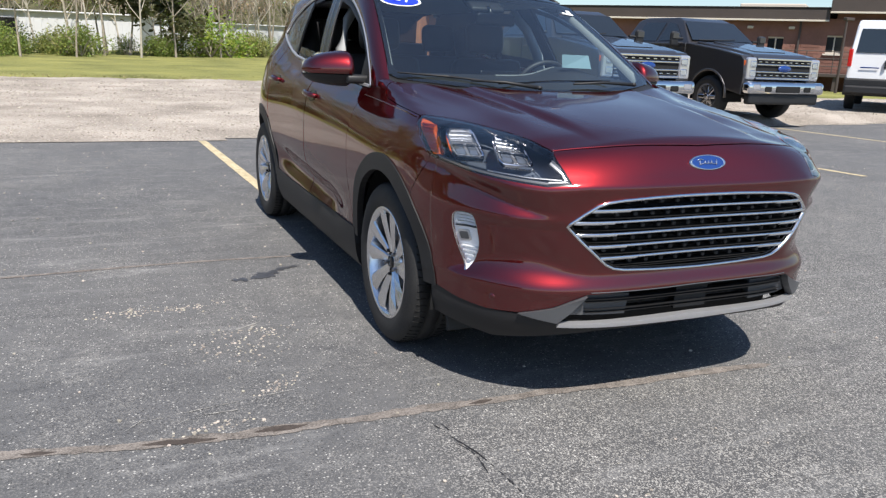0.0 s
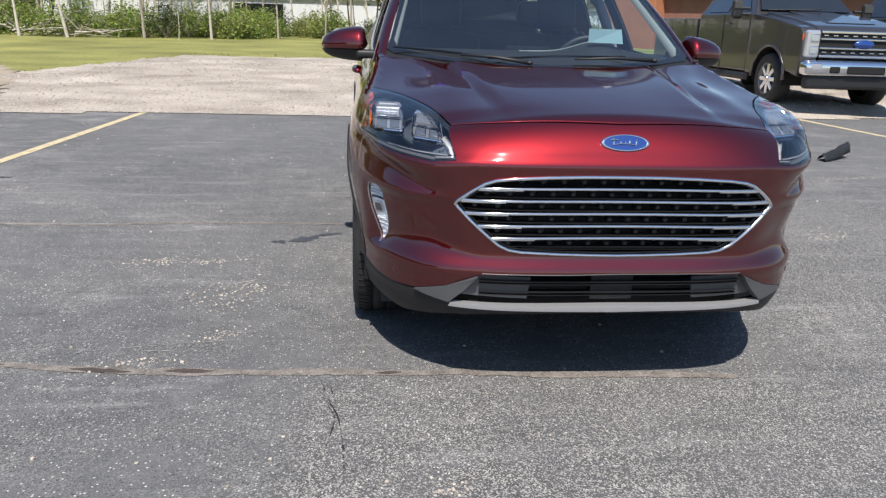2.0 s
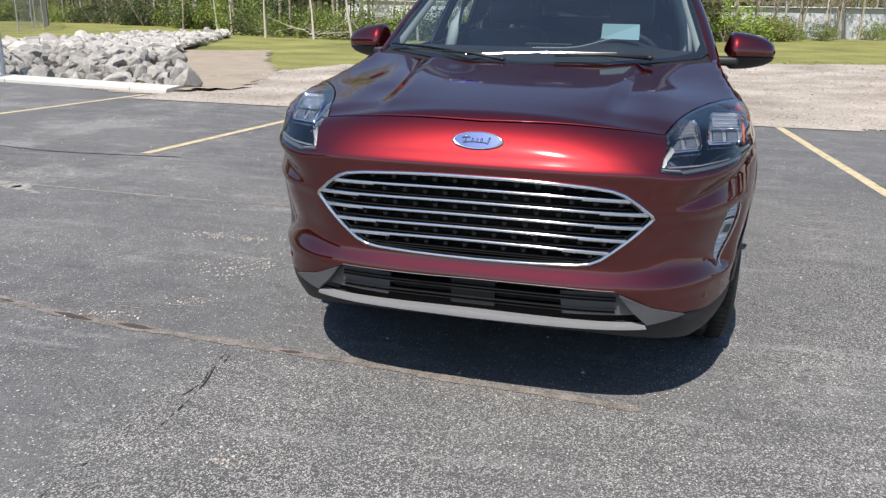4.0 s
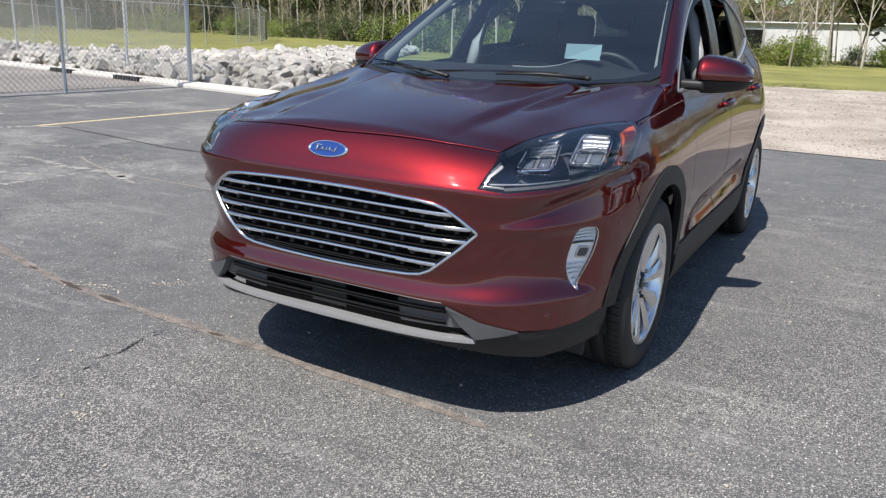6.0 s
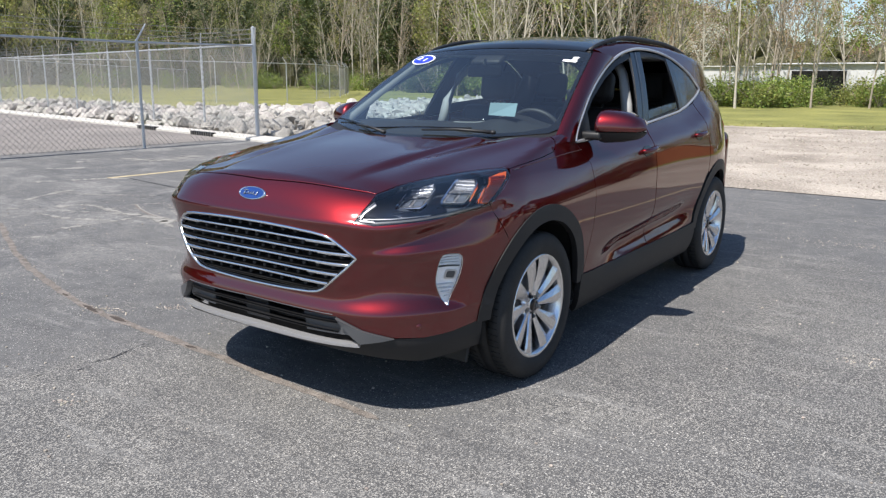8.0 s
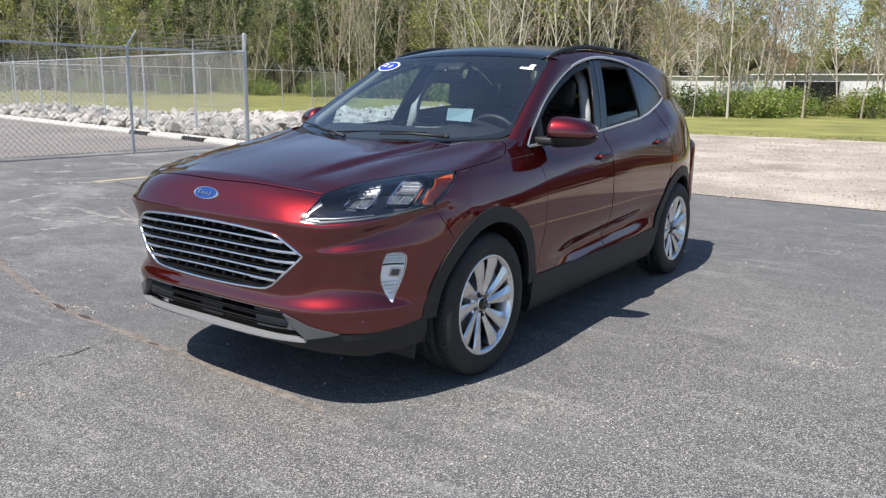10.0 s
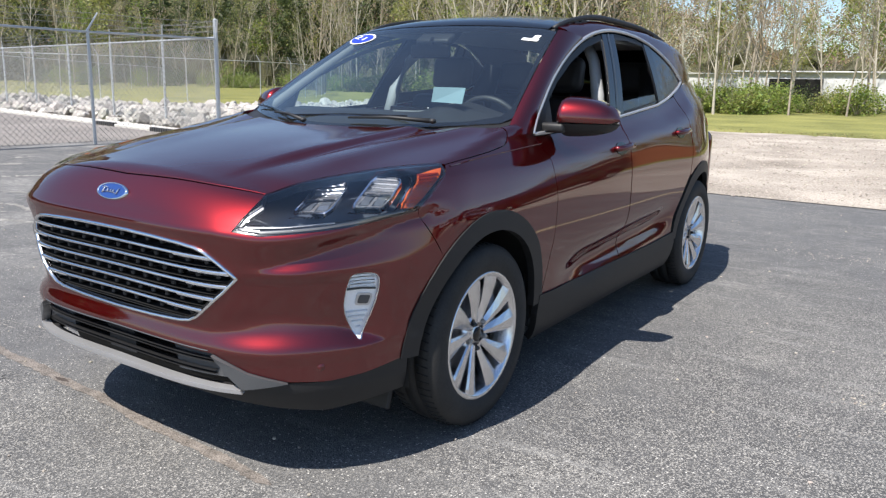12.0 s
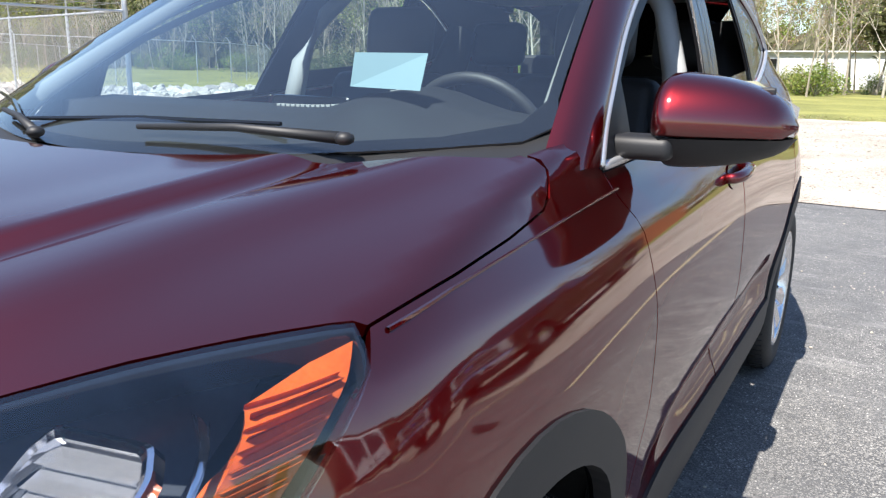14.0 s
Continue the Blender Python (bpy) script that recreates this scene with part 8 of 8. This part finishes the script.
            tube(b, [(sg * 0.995, wy + 0.535 * math.cos(radians(a)), 0.44 + 0.535 * math.sin(radians(a))) for a in range(0, 181, 12)], 0.028, 6)
            P("arch_lip", b, TRUCK_PAINT, smooth=True)
    b = bmesh.new()
    box(b, 0, 4.1, 0.75, 1.66, 2.3, 0.35, 0.03)
    box(b, 0, 5.22, 1.1, 1.66, 0.08, 0.6, 0.02)
    box(b, 0, 2.0, 0.55, 1.5, 4.6, 0.25, 0.03)
    box(b, 0, -0.2, 0.75, 1.2, 1.2, 0.4, 0.03)
    P("frame", b, DARK)
    # grille
    b = bmesh.new()
    box(b, 0, -0.94, 1.03, 1.46, 0.08, 0.42, 0.03)
    gr = P("grille", b, DARK, lab="black grille with chrome bars")
    for hz, hh in ((1.215, 0.045), (1.11, 0.034), (0.97, 0.034), (0.85, 0.045)):
        b = bmesh.new()
        box(b, 0, -0.995, hz, 1.44, 0.04, hh, 0.012)
        P("grille_bar", b, CHROME, gr)
    for i in range(9):
        b = bmesh.new()
        box(b, -0.64 + i * 0.16, -0.985, 1.162, 0.075, 0.03, 0.018, 0.004)
        P("grille_link", b, CHROME, gr)
        b = bmesh.new()
        box(b, -0.64 + i * 0.16, -0.985, 0.91, 0.075, 0.03, 0.018, 0.004)
        P("grille_link", b, CHROME, gr)
    b = bmesh.new()
    lathe(b, [(0.0, 0.03), (0.085, 0.028), (0.10, 0.0)], 32)
    bo = P("badge", b, BLUE_OVAL, gr, smooth=True)
    bo.matrix_local = Matrix.Translation((0, -1.01, 1.04)) @ Matrix.Rotation(-math.pi / 2, 4, "Z") @ Matrix.Diagonal((1, 1.7, 0.72, 1))
    b = bmesh.new()
    box(b, 0, -1.06, 0.67, 2.02, 0.22, 0.24, 0.07, seg=3)
    bp = P("front_bumper", b, CHROME, lab="chrome front bumper", smooth=True)
    b = bmesh.new()
    box(b, 0, -1.172, 0.65, 0.62, 0.02, 0.12, 0.02)
    P("bumper_slot", b, DARK, bp)
    for sg in (1, -1):
        b = bmesh.new()
        box(b, sg * 0.52, -1.172, 0.65, 0.16, 0.02, 0.10, 0.02)
        P("tow_hook_pocket", b, DARK, bp)
        b = bmesh.new()
        box(b, sg * 0.82, -1.165, 0.69, 0.18, 0.02, 0.10, 0.02)
        P("fog_lamp", b, GLARE, bp)
    b = bmesh.new()
    box(b, 0, -1.03, 0.46, 1.86, 0.16, 0.22, 0.05, seg=3)
    P("air_dam", b, BLACK_TRIM)
    b = bmesh.new()
    tube(b, [(-0.8, 0.62, 1.56), (0.0, 0.60, 1.58), (0.2, 0.63, 1.60)], 0.012, 6)
    P("wiper", b, BLACK_TRIM)
    return t


tr1 = truck("dark grey crew cab pickup truck with chrome bumper parked on gravel")
tr1.matrix_world = pose(6.95, 9.25, 0.11)
tr2 = copy_thing(tr1, pose(10.43, 9.42, 0.13))

# ---- white van ----
VAN_WHITE = mat("white_van_paint", (0.78, 0.79, 0.80), 0.3, 0, 0.03, 2, 100, coat=1.0)
van = empty("van", pose(16.14, 10.33, 0.16, 0, 0, -55))
tagged(van, "white high passenger van with dark windows and black lower trim", "van")


def V(name, b, m, parent=None, lab="", smooth=False):
    return part(name, b, m, parent or van, lab, smooth)


b = bmesh.new()
prism(b, [(0, 0.62), (-0.02, 1.5), (0.08, 2.16), (0.26, 2.27), (4.2, 2.30), (4.7, 2.14), (5.1, 1.5), (5.85, 1.25), (5.95, 0.62)], -1.02, 1.02, 0.08, lambda z: 0.16 * max(0.0, z - 1.4) / 1.2)
V("body", b, VAN_WHITE)
b = bmesh.new()
prism(b, [(-0.04, 0.40), (-0.05, 0.80), (0.0, 0.84), (5.9, 0.84), (5.98, 0.45)], -1.03, 1.03, 0.03)
V("lower_trim", b, BLACK_TRIM)
b = bmesh.new()
box(b, 0, -0.09, 0.55, 2.0, 0.2, 0.2, 0.04)
V("rear_bumper", b, BLACK_TRIM)
for sg in (1, -1):
    for y0, y1 in ((0.35, 1.6), (1.7, 3.0), (3.1, 4.3)):
        b = bmesh.new()
        f = lambda z: 0.16 * max(0.0, z - 1.4) / 1.2
        vs = [b.verts.new((sg * (1.032 - f(z)), y, z)) for y, z in ((y0, 1.48), (y0 + 0.03, 2.06), (y1, 2.06), (y1, 1.48))]
        b.faces.new(vs)
        V("side_window", b, TRUCK_GLASS)
    b = bmesh.new()
    vs = [b.verts.new((sg * x, -0.03 + 0.125 * (z - 1.5), z)) for x, z in ((0.06, 1.46), (0.86, 1.46), (0.80, 2.05), (0.06, 2.05))]
    b.faces.new(vs)
    V("rear_window", b, TRUCK_GLASS)
    b = bmesh.new()
    box(b, sg * 0.97, 0.0, 1.33, 0.10, 0.08, 0.44, 0.02)
    V("tail_lamp", b, mat("red_lamp_lens", (0.45, 0.012, 0.01), 0.15, 0, 0.1, 10, 60, coat=1.0), lab="red tail lamp")
    b = bmesh.new()
    box(b, sg * 0.16, -0.05, 1.18, 0.05, 0.05, 0.22, 0.01)
    V("rear_handle", b, BLACK_TRIM)
    b = bmesh.new()
    box(b, sg * 0.5, -0.045, 1.10, 0.42, 0.012, 0.03, 0.004)
    V("lettering_bar", b, BLUE_OVAL)
    for wy in (1.2, 4.9):
        b = bmesh.new()
        lathe(b, [(0.0, 0.10), (0.19, 0.11), (0.21, 0.13), (0.33, 0.12), (0.36, 0.08), (0.36, -0.1), (0.2, -0.12)], 32)
        w = V("wheel", b, RUBBER, smooth=True)
        w.matrix_local = Matrix.Translation((sg * 0.90, wy, 0.36)) @ Matrix.Rotation(0 if sg > 0 else math.pi, 4, "Z")

# ---- a torn black plastic liner lying on the lot ----
lv_, lf_ = [], []
for i in range(15):
    for j in range(6):
        u, v = i / 14, j / 5
        lv_.append((3.95 + 0.46 * u + 0.02 * noise.noise((u * 9, v * 7, 2)), 4.15 + 0.30 * u + 0.16 * (v - 0.5), 0.01 + 0.10 * (1 - (2 * v - 1) ** 2) * (0.5 + 0.6 * u) + 0.05 * u * u + 0.03 * abs(noise.noise((u * 6, v * 6, 5)))))
for i in range(14):
    for j in range(5):
        lf_.append((i * 6 + j, i * 6 + j + 6, i * 6 + j + 7, i * 6 + j + 1))
lin = raw("torn_liner", lv_, lf_, BLACK_TRIM)
sol = lin.modifiers.new("thickness", "SOLIDIFY")
sol.thickness = 0.006
tagged(lin, "torn black plastic wheel liner lying on asphalt", "debris")
